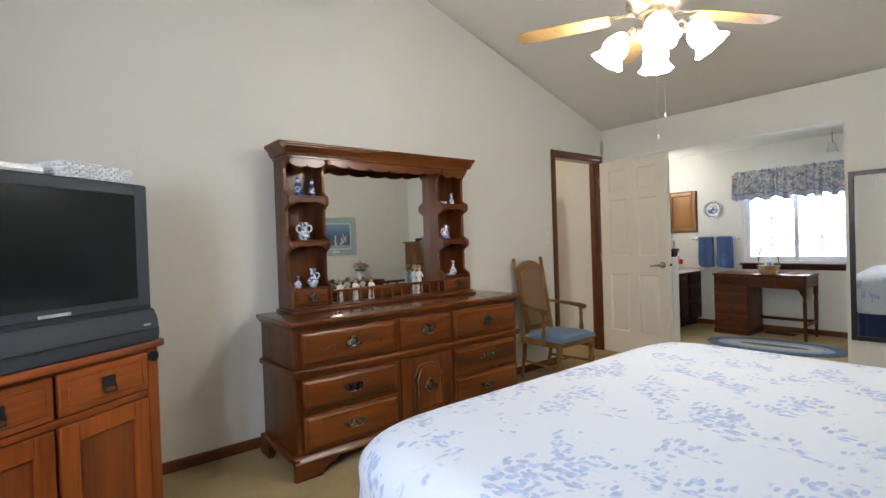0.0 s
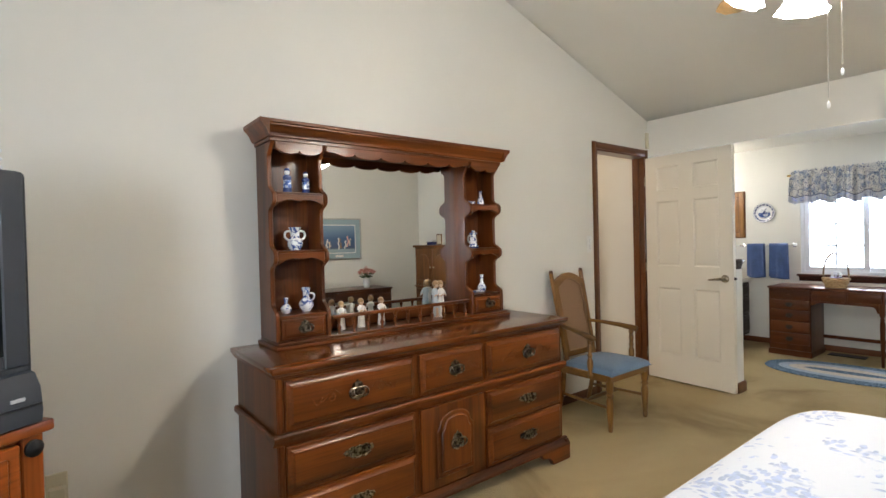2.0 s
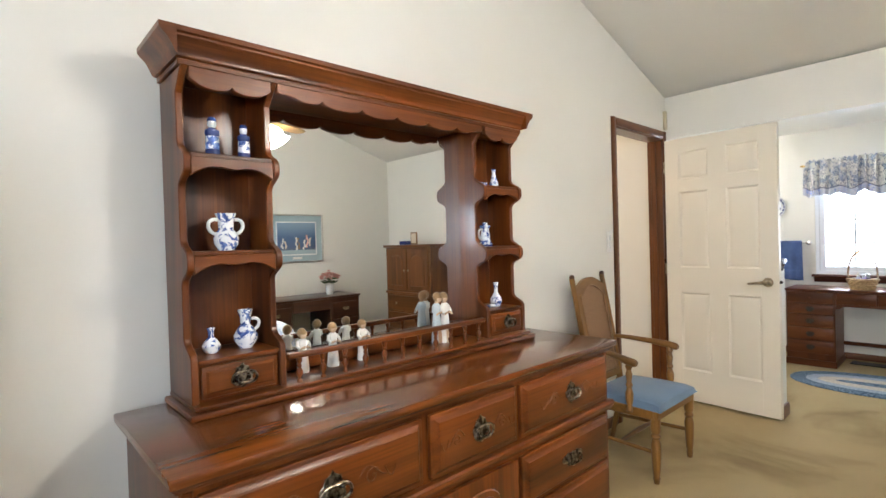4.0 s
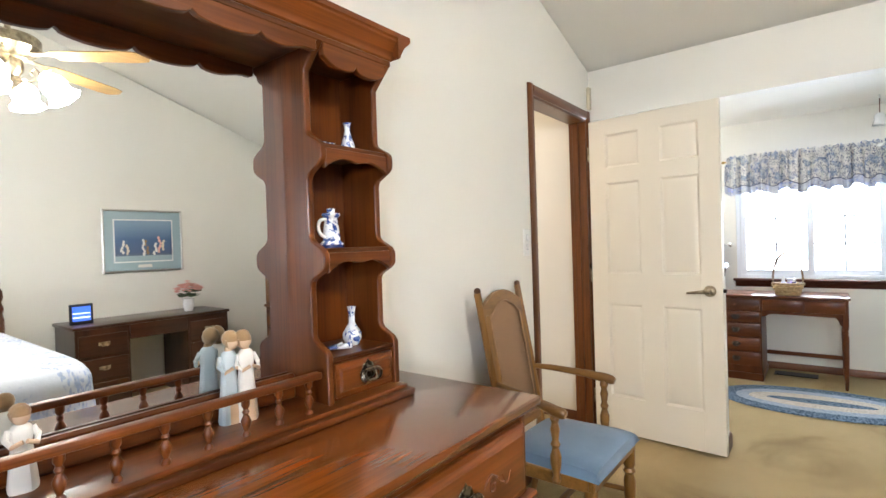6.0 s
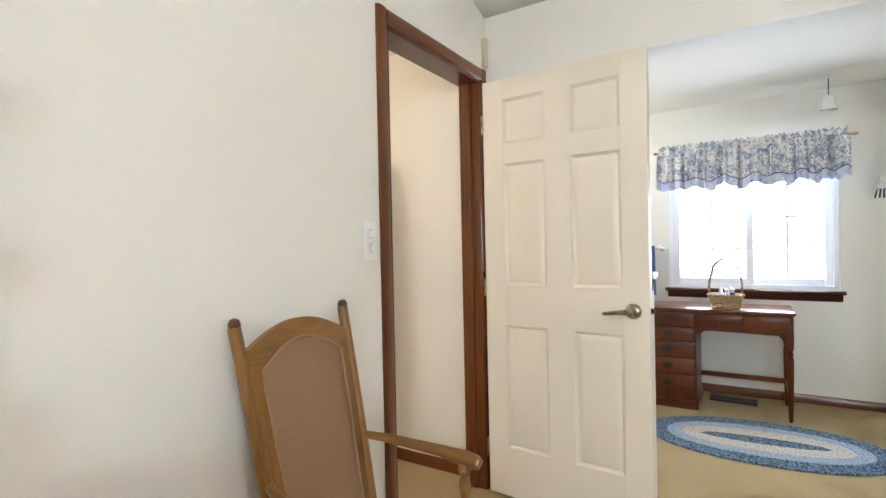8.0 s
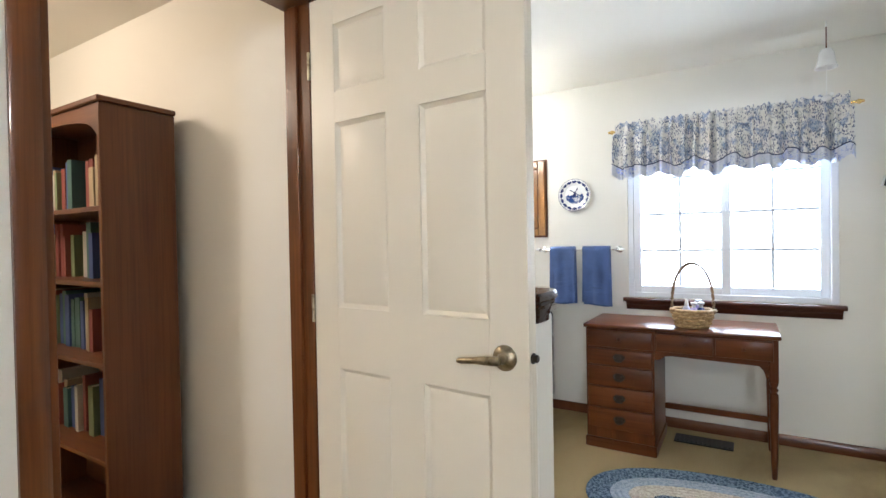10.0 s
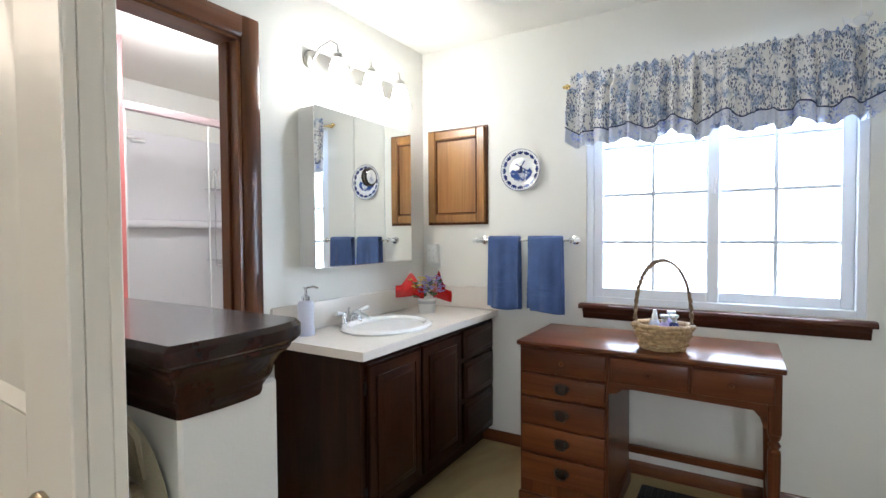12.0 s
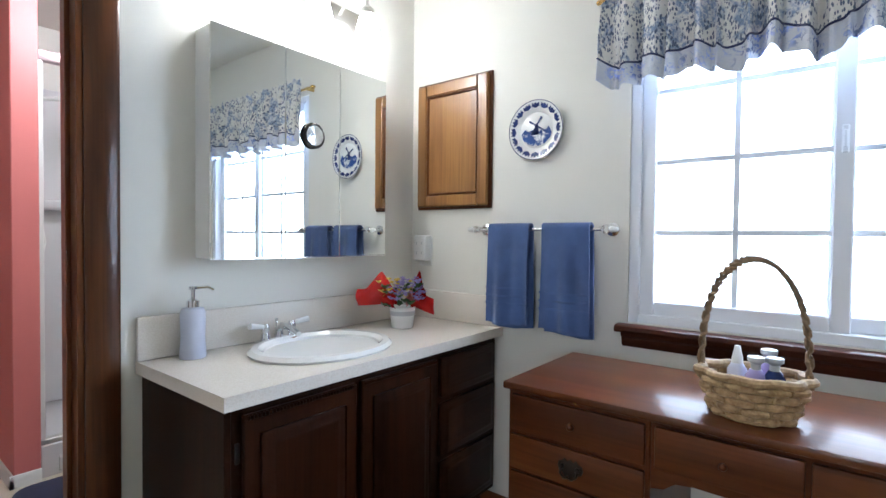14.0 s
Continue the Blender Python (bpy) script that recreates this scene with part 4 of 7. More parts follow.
pot_thing("china_jug", "blue and white china jug with curved handle", "jug", 1.176, YH, S3, [(0.018, 0), (0.022, 0.006), (0.034, 0.024), (0.035, 0.040), (0.024, 0.058), (0.015, 0.070), (0.015, 0.088), (0.022, 0.116), (0.019, 0.116), (0.010, 0.085), (0, 0.06)], handles=((ear(0.018, 0.042, 0.050, 0.086), 0.005),))
pot_thing("tall_bottle_vase", "slim blue and white china bottle with a flared lip", "vase", 2.345, YH, R1, [(0.019, 0), (0.021, 0.008), (0.020, 0.024), (0.013, 0.045), (0.008, 0.065), (0.009, 0.080), (0.012, 0.088), (0.007, 0.088), (0, 0.06)])
for x in (2.240, 2.262, 2.290):
    pot_thing("miniature_cup", "tiny blue and white china cup", "miniature", x, YH + 0.01, R1, [(0.009, 0), (0.013, 0.010), (0.014, 0.024), (0.011, 0.024), (0.008, 0.006), (0, 0.005)], n=12)
pot_thing("china_pitcher", "white and blue china coffee pot with lid and handle", "pitcher", 2.275, YH, R2, [(0.032, 0), (0.033, 0.012), (0.024, 0.020), (0.022, 0.05), (0.017, 0.080), (0.026, 0.090), (0.024, 0.095), (0.011, 0.098), (0.011, 0.108), (0, 0.110)], handles=((ear(0.018, 0.044, 0.030, 0.078, -1), 0.005),), foot=0.0335)
pot_thing("bud_vase", "blue and white china bottle vase with long neck", "vase", 2.338, YH, S3, [(0.017, 0), (0.020, 0.004), (0.027, 0.020), (0.027, 0.034), (0.016, 0.052), (0.009, 0.064), (0.009, 0.090), (0.013, 0.110), (0.009, 0.110), (0, 0.06)])
sh = thing("china_shoe", "pair of miniature blue and white china shoes", "miniature", (2.255, 2.84, S3))
for dx in (0.0, 0.022):
    part("shoe", Mesh().sheet(lambda u, v: (2.228 + dx + 0.050 * u, 2.84 + 0.010 * math.cos(2 * math.pi * v) * (0.45 + math.sin(math.pi * min(1, u + 0.15))) - dx * 0.6, S3 + 0.0105 + 0.010 * math.sin(2 * math.pi * v) * (0.5 + 0.5 * u)), 8, 10), DELFT, sh)


def figurine(x, y, z, h, tone, label, lean=0.0):
    """Simple standing figure, one plain mesh."""
    g = 0.55 + 0.45 * h / 0.147
    m = Mesh().lathe([(g * a, b) for a, b in [(0.021, 0), (0.022, 0.008), (0.019, 0.25 * h), (0.0155, 0.48 * h), (0.014, 0.56 * h), (0.0165, 0.64 * h), (0.0175, 0.71 * h), (0.012, 0.765 * h), (0.0075, 0.78 * h), (0.007, 0.82 * h), (0, 0.83 * h)]], (x, y, z), 16, wave=lambda q, zz: 1 + (0.06 * math.cos(5 * q) if zz - z < 0.4 * h or zz < 0.4 * h else 0.0), squash=0.78)
    m.ball((x + lean, y - 0.002, z + 0.885 * h), 0.0158 * g, 12, (0.92, 1, 1.12))
    for s in (-1, 1):
        m.tube([(x + s * g * 0.0155, y, z + 0.725 * h), (x + s * g * 0.022, y - 0.006, z + 0.63 * h), (x + s * g * 0.017, y - 0.020, z + 0.565 * h), (x + s * g * 0.003, y - 0.026, z + 0.61 * h)], [0.0058, 0.0054, 0.0046, 0.004], 8)
    m.ball((x + lean, y + 0.003, z + 0.905 * h), 0.0165 * g, 12, (0.98, 0.98, 1.02))
    ob = part("figurine", m, tone)
    ob.data.materials.append(HAIR)
    ob.data.materials.append(FACE)
    for p in ob.data.polygons:
        if p.center.z > z + 0.775 * h:
            p.material_index = 1 if p.center.z > z + 0.90 * h or p.normal.y > -0.35 else 2
        elif p.center.y < y - 0.0175:
            p.material_index = 2
    return tagged(ob, label, "figurine", "figurines behind the gallery rail")


HAIR = cloth("carved_tan_top", (0.34, 0.21, 0.10))
FACE = mat("carved_pale_wood", (0.58, 0.41, 0.27), 0.8)
figurine(1.362, 2.868, 0.879, 0.145, TONES[0], "small matt cream carved figurine behind the gallery rail")
figurine(1.476, 2.868, 0.879, 0.150, TONES[0], "small matt cream carved figurine behind the gallery rail")
figurine(1.598, 2.868, 0.879, 0.146, TONES[0], "small matt cream carved figurine behind the gallery rail")
figurine(2.006, 2.862, 0.879, 0.212, TONES[0], "tall matt white carved figurine behind the gallery rail", -0.005)
figurine(1.972, 2.876, 0.879, 0.212, TONES[1], "tall matt grey-blue carved figurine behind the gallery rail", 0.007)


# ---- armchair ----
CANE = mat("woven_cane", (0.30, 0.17, 0.085), 0.6)
_v = coords(CANE, (1, 1, 1), False)
_w = nd(CANE, "TexWave", Scale=95.0, Distortion=0.4)
ln(CANE, _v, _w.inputs["Vector"])
_w2 = nd(CANE, "TexWave", Scale=95.0, Distortion=0.4)
_w2.bands_direction = "Z"
ln(CANE, _v, _w2.inputs["Vector"])
_x = mixc(CANE, 0.5, _w.outputs["Fac"], _w2.outputs["Fac"])
ln(CANE, ramp(CANE, _x, [(0.25, (0.15, 0.078, 0.036)), (0.65, (0.40, 0.24, 0.125))]), bsdf(CANE).inputs["Base Color"])
bump(CANE, _x, 0.6, 0.003)
SEATB = cloth("slate_blue_seat", (0.13, 0.20, 0.30), 0.85, 600)


def turned_leg(m, x, y, z0, z1, r=0.019, rev=False):
    prof = [(0.55, 0), (0.62, 0.04), (0.75, 0.08), (0.6, 0.10), (0.8, 0.22), (0.95, 0.45), (1.0, 0.60), (0.7, 0.68), (1.05, 0.72), (0.7, 0.76), (1.0, 0.80), (1.0, 1.0)]
    m.lathe([(r * a, (z1 - z0) * b) for a, b in prof], (x, y, z0), 14)


def armchair():
    ob = thing("armchair", "oak armchair with caned high back and blue padded seat", "armchair", (3.36, 2.70, 0))
    xl, xr, yf, yb = 3.145, 3.588, 2.492, 2.900
    xm = (xl + xr) / 2
    for x in (xl, xr):
        m = Mesh()
        turned_leg(m, x, yf, 0, 0.345, 0.026)
        part("leg", m, OAKC[2], ob)
        m = Mesh()
        xi = xm + (x - xm) * 0.82
        m.tube([(xi, yb + 0.06, 0), (xi, yb + 0.015, 0.20), (xi, yb, 0.40)], [0.015, 0.018, 0.019], 10)
        part("leg", m, OAKC[2], ob)
    part("seat_frame", Mesh().box(xl - 0.022, yf - 0.022, 0.335, xr + 0.022, yf + 0.006, 0.388, 0.005).box(xl - 0.022, yf, 0.335, xl + 0.004, yb, 0.388, 0.005).box(xr - 0.004, yf, 0.335, xr + 0.022, yb, 0.388, 0.005).box(xl, yb - 0.02, 0.335, xr, yb + 0.006, 0.388, 0.005), OAKC[0], ob)

    def seat(u, v):
        a, b = 2 * u - 1, 2 * v - 1
        e = (1 - abs(a) ** 6) * (1 - abs(b) ** 6)
        wx = 0.252 - 0.030 * v
        return (xm + a * wx, yf - 0.042 + v * 0.43, 0.386 + 0.050 * max(e, 0) ** 0.35 + 0.012 * (1 - a * a) * (1 - b * b))
    part("seat", Mesh().sheet(seat, 30, 30, 0.006), SEATB, ob, "slate blue woven seat pad")

    # back: leaning, a little turned
    def by(z, u=0.5):
        return yb - 0.01 + (0.074 + 0.046 * u) * max(0.0, (z - 0.38) / 0.68) ** 1.1

    def xedge(z, s):
        f = (z - 0.36) / 0.70
        return 3.212 - 0.082 * f if s < 0 else 3.545 + 0.008 * f
    zs = [0.36 + 0.70 * i / 10 for i in range(11)]
    for s, u in ((-1, 0.0), (1, 1.0)):
        path = [(xedge(z, s), by(z, u), z) for z in zs]
        part("back_post", Mesh().tube(path, [0.020 - 0.004 * i / 10 for i in range(11)], 10), OAKC[2], ob)
        part("finial", Mesh().lathe([(0.011, 0), (0.007, 0.006), (0.014, 0.014), (0.016, 0.022), (0.011, 0.033), (0, 0.037)], (xedge(1.055, s), by(1.055, u), 1.046), 14), OAKD, ob, "darker turned finial")

    def arch_top(u):
        return 0.990 + 0.066 * math.sin(math.pi * min(1, max(0, u)))

    def rail(u, v):
        z = arch_top(u) - (0.070 - 0.012 * math.sin(math.pi * u)) * v
        return (xedge(z, -1) + (xedge(z, 1) - xedge(z, -1)) * u, by(z, u) - 0.010, z)
    part("crest_rail", Mesh().sheet(rail, 22, 3, -0.020), OAKC[0], ob)
    part("back_rail", Mesh().box(3.215, by(0.45) - 0.012, 0.43, 3.535, by(0.45) + 0.010, 0.475, 0.004), OAKC[0], ob)
    for s in (-1, 1):
        def stile(u, v, s=s):
            z = 0.46 + 0.50 * v
            return (xedge(z, s) - s * (0.012 + 0.030 * u), by(z, 0 if s < 0 else 1) - 0.012, z)
        part("back_stile", Mesh().sheet(stile, 2, 12, -0.016), OAKC[2], ob)

    def cane(u, v, g=0.040, dy=-0.004):
        z = 0.47 + (arch_top(u) - 0.050 - 0.47) * v
        return (xedge(z, -1) + g + (xedge(z, 1) - xedge(z, -1) - 2 * g) * u, by(z, u) + dy, z)
    part("cane_panel", Mesh().sheet(cane, 12, 18, -0.004), CANE, ob, "woven brown cane")
    edge = [cane(0.0, k / 14, 0.044, -0.012) for k in range(15)] + [cane(k / 14, 1.0, 0.044, -0.012) for k in range(1, 14)] + [cane(1.0, 1 - k / 14, 0.044, -0.012) for k in range(15)]
    part("cane_spline", Mesh().tube(edge, 0.0042, 6), CANE, ob, "cane spline round the panel")
    for s, xf, u in ((-1, 3.076, 0.0), (1, 3.606, 1.0)):
        xb, ya = xedge(0.66, s), by(0.66, u) - 0.01
        arm = [(xb, ya, 0.668), (xb + (xf - xb) * 0.35, ya - 0.09, 0.664), (xb + (xf - xb) * 0.75, 2.68, 0.652), (xf, 2.60, 0.640), (xf, 2.565, 0.634), (xf, 2.552, 0.630)]
        part("arm", Mesh().tube(arm, [0.012, 0.014, 0.017, 0.022, 0.021, 0.014], 12), OAKC[1], ob)
        m = Mesh()
        xp = xf - s * 0.006
        m.lathe([(0.013, 0), (0.018, 0.01), (0.012, 0.028), (0.020, 0.07), (0.021, 0.10), (0.012, 0.130), (0.019, 0.145), (0.012, 0.160), (0.018, 0.20), (0.012, 0.225), (0.019, 0.240), (0.014, 0.262)], (xp, 2.600, 0.368), 12)
        part("arm_post", m, OAKC[2], ob)
    for x0, x1 in ((xl, xl + 0.04), (xr, xr - 0.04)):
        part("stretcher", Mesh().tube([(x0, yf, 0.16), (x1, yb + 0.02, 0.16)], 0.011, 10), OAKC[1], ob)
    part("stretcher", Mesh().tube([(xl + 0.02, 2.70, 0.16), (xm, 2.70, 0.165), (xr - 0.02, 2.70, 0.16)], [0.010, 0.015, 0.010], 10), OAKC[0], ob)
    return ob


OAKD = wood("chair_oak_dark", (0.03, 0.010, 0.004), (0.10, 0.036, 0.012), "z", 0.3, 0.4)
armchair()


# ---- bed ----
def bed():
    ob = thing("bed", "bed made up with a white quilt of blue floral sprigs", "bed", (1.37, 0.1, 0))
    cx, cy, hx, hy, zt = 1.378, 0.095, 0.917, 1.080, 0.742
    def outline(a, n=11.0):
        c, s = math.cos(a), math.sin(a)
        r = (abs(c) ** n + abs(s) ** n) ** (-1 / n)
        return r * c, r * s
    def spread(u, v):
        a = 2 * math.pi * u
        ox, oy = outline(a)
        if v < 0.5:
            k = v / 0.5
            x, y = cx + ox * (hx - 0.10) * k, cy + oy * (hy - 0.10) * k
            z = zt + 0.015 * (1 - k * k) + 0.006 * math.sin(5 * x + 1) * math.sin(4 * y)
            return (x, y, z)
        if v < 0.68:
            q = (v - 0.5) / 0.18 * math.pi / 2
            return (cx + ox * (hx - 0.10) + (0.10 * math.sin(q)) * ox / max(abs(ox), abs(oy)), cy + oy * (hy - 0.10) + (0.10 * math.sin(q)) * oy / max(abs(ox), abs(oy)), zt - 0.11 * (1 - math.cos(q)))
        k = (v - 0.68) / 0.32
        g = 0.018 * k + 0.012 * k * math.sin(46 * a)
        return (cx + ox * (hx + g), cy + min(oy * (hy + g), 2) if oy > -0.98 else cy + oy * hy, zt - 0.11 - (zt - 0.40) * k)
    part("quilt", Mesh().sheet(spread, 200, 40), SPREAD, ob, "white quilt with blue floral sprigs", 80)
    def skirt(u, v):
        ox, oy = outline(2 * math.pi * u)
        g = -0.012 + 0.006 * math.sin(2 * math.pi * 90 * u)
        return (cx + ox * (hx + g), cy + oy * (hy + g), 0.33 - 0.315 * v)
    part("bed_skirt", Mesh().sheet(skirt, 540, 3), NAVY, ob, "navy blue bed skirt", 80)
    for x in (0.50, 2.27):
        m = Mesh()
        m.lathe([(0.035, 0), (0.035, 0.30), (0.030, 0.34), (0.036, 0.40), (0.036, 0.80), (0.026, 0.84), (0.036, 0.88), (0.022, 0.93), (0.034, 0.97), (0.030, 1.02), (0.014, 1.05), (0.020, 1.08), (0, 1.10)], (x, -0.955, 0), 16)
        part("bedpost", m, CH[2], ob)
    pts = [(0.53, 0.45), (2.24, 0.45), (2.24, 0.86)] + [(1.385 + 0.855 * math.cos(k * math.pi / 16), 0.86 + 0.16 * math.sin(k * math.pi / 16)) for k in range(1, 16)] + [(0.53, 0.86)]
    part("headboard", Mesh().prism(pts, "y", -0.968, -0.940, 0.004), CH[0], ob)
    return ob


bed()
PILLOW = cloth("white_pillow", (0.78, 0.79, 0.83), 0.93, 380)
REDC = cloth("coral_red_cushion", (0.60, 0.05, 0.045), 0.8, 380)


def pillow(name, label, x, y, z, w, d, h, m, tilt, group=""):
    def f(u, v):
        a, b = 2 * math.pi * u, math.pi * v
        s = math.sin(b)
        ex = abs(math.cos(a)) ** 0.45 * (1 if math.cos(a) > 0 else -1)
        ez = abs(math.sin(a)) ** 0.45 * (1 if math.sin(a) > 0 else -1)
        return (ex * s ** 0.7 * w / 2, -math.cos(b) * h / 2 * (0.4 + 0.6 * s), ez * s ** 0.7 * d / 2)
    me = Mesh().sheet(f, 28, 14)
    me.turn(Matrix.Translation((x, y, z)) @ Matrix.Rotation(radians(tilt), 4, "X"))
    return tagged(part(name, me, m, None, "", 80), label, "pillow", group)


pillow("pillow", "plump white pillow against the headboard", 0.98, -0.74, 0.915, 0.70, 0.42, 0.20, PILLOW, -28, "bed pillows")
pillow("pillow", "plump white pillow against the headboard", 1.78, -0.74, 0.915, 0.70, 0.42, 0.20, PILLOW, -28, "bed pillows")
pillow("cushion", "coral red square cushion on the bed", 1.86, -0.56, 0.900, 0.40, 0.38, 0.14, REDC, -30)


# ---- television corner ----
TVP = pose(-0.462, 1.640, 0, 0, 0, 34.8)
CHAR = mat("charcoal_plastic", (0.029, 0.033, 0.041), 0.5, spec=0.3)
bump(CHAR, noise_of(CHAR, coords(CHAR), 500, 2), 0.1, 0.001)
SCREEN = mat("dark_screen_glass", (0.010, 0.012, 0.012), 0.12, spec=0.22)
SILVER = mat("silver_plastic", (0.50, 0.51, 0.52), 0.35, 0.3)
IRON = mat("black_iron", (0.02, 0.02, 0.02), 0.45, 0.7)


PINED = wood("dark_pine_panel", (0.075, 0.014, 0.003), (0.20, 0.046, 0.009), "z", 0.32, 0.3)


def tv_cabinet():
    ob = thing("tv_cabinet", "orange pine cabinet with two drawers over two doors", "cabinet", m=TVP)
    W, D, H = 0.80, 0.44, 0.914
    part("body", Mesh().box(0.03, 0.02, 0.06, W - 0.03, D, H - 0.03, 0.002), PINE[2], ob)
    part("top", Mesh().box(0, -0.022, H - 0.028, W, D + 0.005, H, 0.006, 2), PINE[0], ob)
    for x in (0.012, W - 0.062):
        part("corner_post", Mesh().box(x, 0.0, 0.0, x + 0.050, 0.06, H - 0.03, 0.004), PINE[2], ob)
        part("corner_post", Mesh().box(x, D - 0.05, 0.0, x + 0.050, D, H - 0.03, 0.004), PINE[2], ob)
        part("post_boss", Mesh().lathe([(0.020, 0), (0.020, 0.008), (0.012, 0.014), (0, 0.015)], n=14).turn(Matrix.Translation((x + 0.025, 0.0, H - 0.062)) @ Matrix.Rotation(radians(90), 4, "X")), IRON, ob, "black iron boss")
    for z0, z1 in ((H - 0.040, H - 0.03), (0.706, 0.731), (0.05, 0.11)):
        part("rail", Mesh().box(0.062, 0.004, z0, W - 0.062, 0.03, z1, 0.002), PINE[0], ob)
    c = W / 2
    for a, b in ((0.066, c - 0.008), (c + 0.008, W - 0.066)):
        d = part("drawer", Mesh().box(a, -0.006, 0.735, b, 0.018, 0.872, 0.004).box(a + 0.026, -0.010, 0.757, b - 0.026, -0.005, 0.850, 0.004), PINE[0], ob)
        x = (a + b) / 2
        part("handle", Mesh().box(x - 0.024, -0.014, 0.788, x + 0.024, -0.010, 0.828, 0.001).tube([(x - 0.02, -0.016, 0.795), (x - 0.02, -0.022, 0.773), (x + 0.02, -0.022, 0.773), (x + 0.02, -0.016, 0.795)], 0.0035, 8), IRON, d, "black iron drop pull")
        q = part("door", Mesh().box(a, -0.004, 0.115, a + 0.062, 0.018, 0.702, 0.003).box(b - 0.062, -0.004, 0.115, b, 0.018, 0.702, 0.003).box(a + 0.062, -0.004, 0.115, b - 0.062, 0.018, 0.178, 0.002).box(a + 0.062, -0.004, 0.640, b - 0.062, 0.018, 0.702, 0.002), PINE[2], ob)
        part("door_panel", Mesh().box(a + 0.060, 0.006, 0.176, b - 0.060, 0.014, 0.642, 0), PINED, q, "darker red-brown panel")
        xx = b - 0.030 if a < c - 0.1 else a + 0.030
        part("handle", Mesh().box(xx - 0.018, -0.009, 0.33, xx + 0.018, -0.004, 0.39, 0.001).tube([(xx - 0.014, -0.010, 0.345), (xx - 0.014, -0.017, 0.322), (xx + 0.014, -0.017, 0.322), (xx + 0.014, -0.010, 0.345)], 0.003, 8), IRON, q, "black iron drop pull")
    return ob


tv_cabinet()


def television():
    ob = thing("television", "dark grey tube television standing on the pine cabinet", "television", m=TVP @ Matrix.Translation((0, 0, 0.9145)))
    W, H = 0.775, 0.590
    m = Mesh().box(0.0, 0.005, 0.0, W, 0.24, H, 0.014, 3)
    b = m.b
    back = [(0.02, 0.24, 0.02), (W - 0.02, 0.24, 0.02), (W - 0.02, 0.24, H - 0.02), (0.02, 0.24, H - 0.02)]
    far = [(0.16, 0.43, 0.06), (W - 0.16, 0.43, 0.06), (W - 0.16, 0.43, H - 0.14), (0.16, 0.43, H - 0.14)]
    va, vb = [b.verts.new(p) for p in back], [b.verts.new(p) for p in far]
    fs = [b.faces.new((va[i], va[(i + 1) % 4], vb[(i + 1) % 4], vb[i])) for i in range(4)] + [b.faces.new(vb)]
    bmesh.ops.recalc_face_normals(b, faces=fs)
    part("case", m, CHAR, ob)
    fr = Mesh()
    for a, z0, c, z1 in ((0.015, 0.135, 0.065, 0.585), (W - 0.065, 0.135, W - 0.015, 0.585), (0.065, 0.135, W - 0.065, 0.165), (0.065, 0.545, W - 0.065, 0.585)):
        fr.box(a, -0.004, z0, c, 0.006, z1, 0.003)
    part("bezel", fr, CHAR, ob)
    part("screen", Mesh().sheet(lambda u, v: (0.065 + (W - 0.13) * u, 0.003 - 0.006 * math.sin(math.pi * u) * math.sin(math.pi * v), 0.165 + 0.38 * v), 16, 12, 0.003), SCREEN, ob, "dark glass screen")
    part("lower_panel", Mesh().prism([(0.006, 0.0), (-0.030, 0.004), (-0.034, 0.030), (-0.028, 0.085), (-0.010, 0.118), (0.006, 0.122)], "x", 0.006, W - 0.006, 0.004), CHAR, ob)
    part("groove", Mesh().box(0.010, -0.036, 0.044, W - 0.010, -0.028, 0.050, 0.001), BLACK, ob)
    part("nameplate", Mesh().box(0.355, -0.0085, 0.140, 0.455, -0.004, 0.150, 0.001), SILVER, ob, "small silver nameplate bar")
    part("nameplate", Mesh().box(W - 0.075, -0.034, 0.062, W - 0.045, -0.030, 0.070, 0.001), SILVER, ob, "small silver badge")
    return ob


television()
top_tv = TVP @ Matrix.Translation((0, 0, 0.9145 + 0.5905))
WICK = mat("white_wicker", (0.74, 0.74, 0.73), 0.6)
_g = noise_of(WICK, coords(WICK), 90, 2)
ln(WICK, ramp(WICK, _g, [(0.35, (0.52, 0.52, 0.52)), (0.6, (0.80, 0.80, 0.79))]), bsdf(WICK).inputs["Base Color"])


def woven_box():
    """Flat lidded box with woven sides."""
    ob = thing("wicker_box", "white woven box lying on the television", "box", m=top_tv)
    x0, x1, y0, y1 = 0.480, 0.735, 0.035, 0.205
    part("lid", Mesh().box(x0, y0, 0.050, x1, y1, 0.058, 0.003), WICK, ob)
    part("bottom", Mesh().box(x0 + 0.006, y0 + 0.006, 0.0005, x1 - 0.006, y1 - 0.006, 0.050, 0), WICK, ob)
    for k in range(5):
        z = 0.0065 + 0.0098 * k
        pts = []
        for (ax, ay), (bx, by) in zip(((x0, y0), (x1, y0), (x1, y1), (x0, y1)), ((x1, y0), (x1, y1), (x0, y1), (x0, y0))):
            n = 22 if ay == by else 15
            for i in range(n):
                w = 0.0035 * (-1) ** (i + k)
                nx, ny = (by - ay), -(bx - ax)
                d = math.hypot(nx, ny)
                pts.append((ax + (bx - ax) * i / n + nx / d * w, ay + (by - ay) * i / n + ny / d * w, z))
        part("weave", Mesh().tube(pts, 0.0048, 6, True), WICK, ob)
    return ob


woven_box()
o = thing("cable_box", "slim white box on top of the television", "set-top box", m=top_tv)
part("case", Mesh().box(0.18, 0.03, 0.001, 0.42, 0.17, 0.026, 0.006), PLASTW, o)
part("front_panel", Mesh().box(0.195, 0.0275, 0.007, 0.405, 0.0305, 0.019, 0.001), SILVER, o)


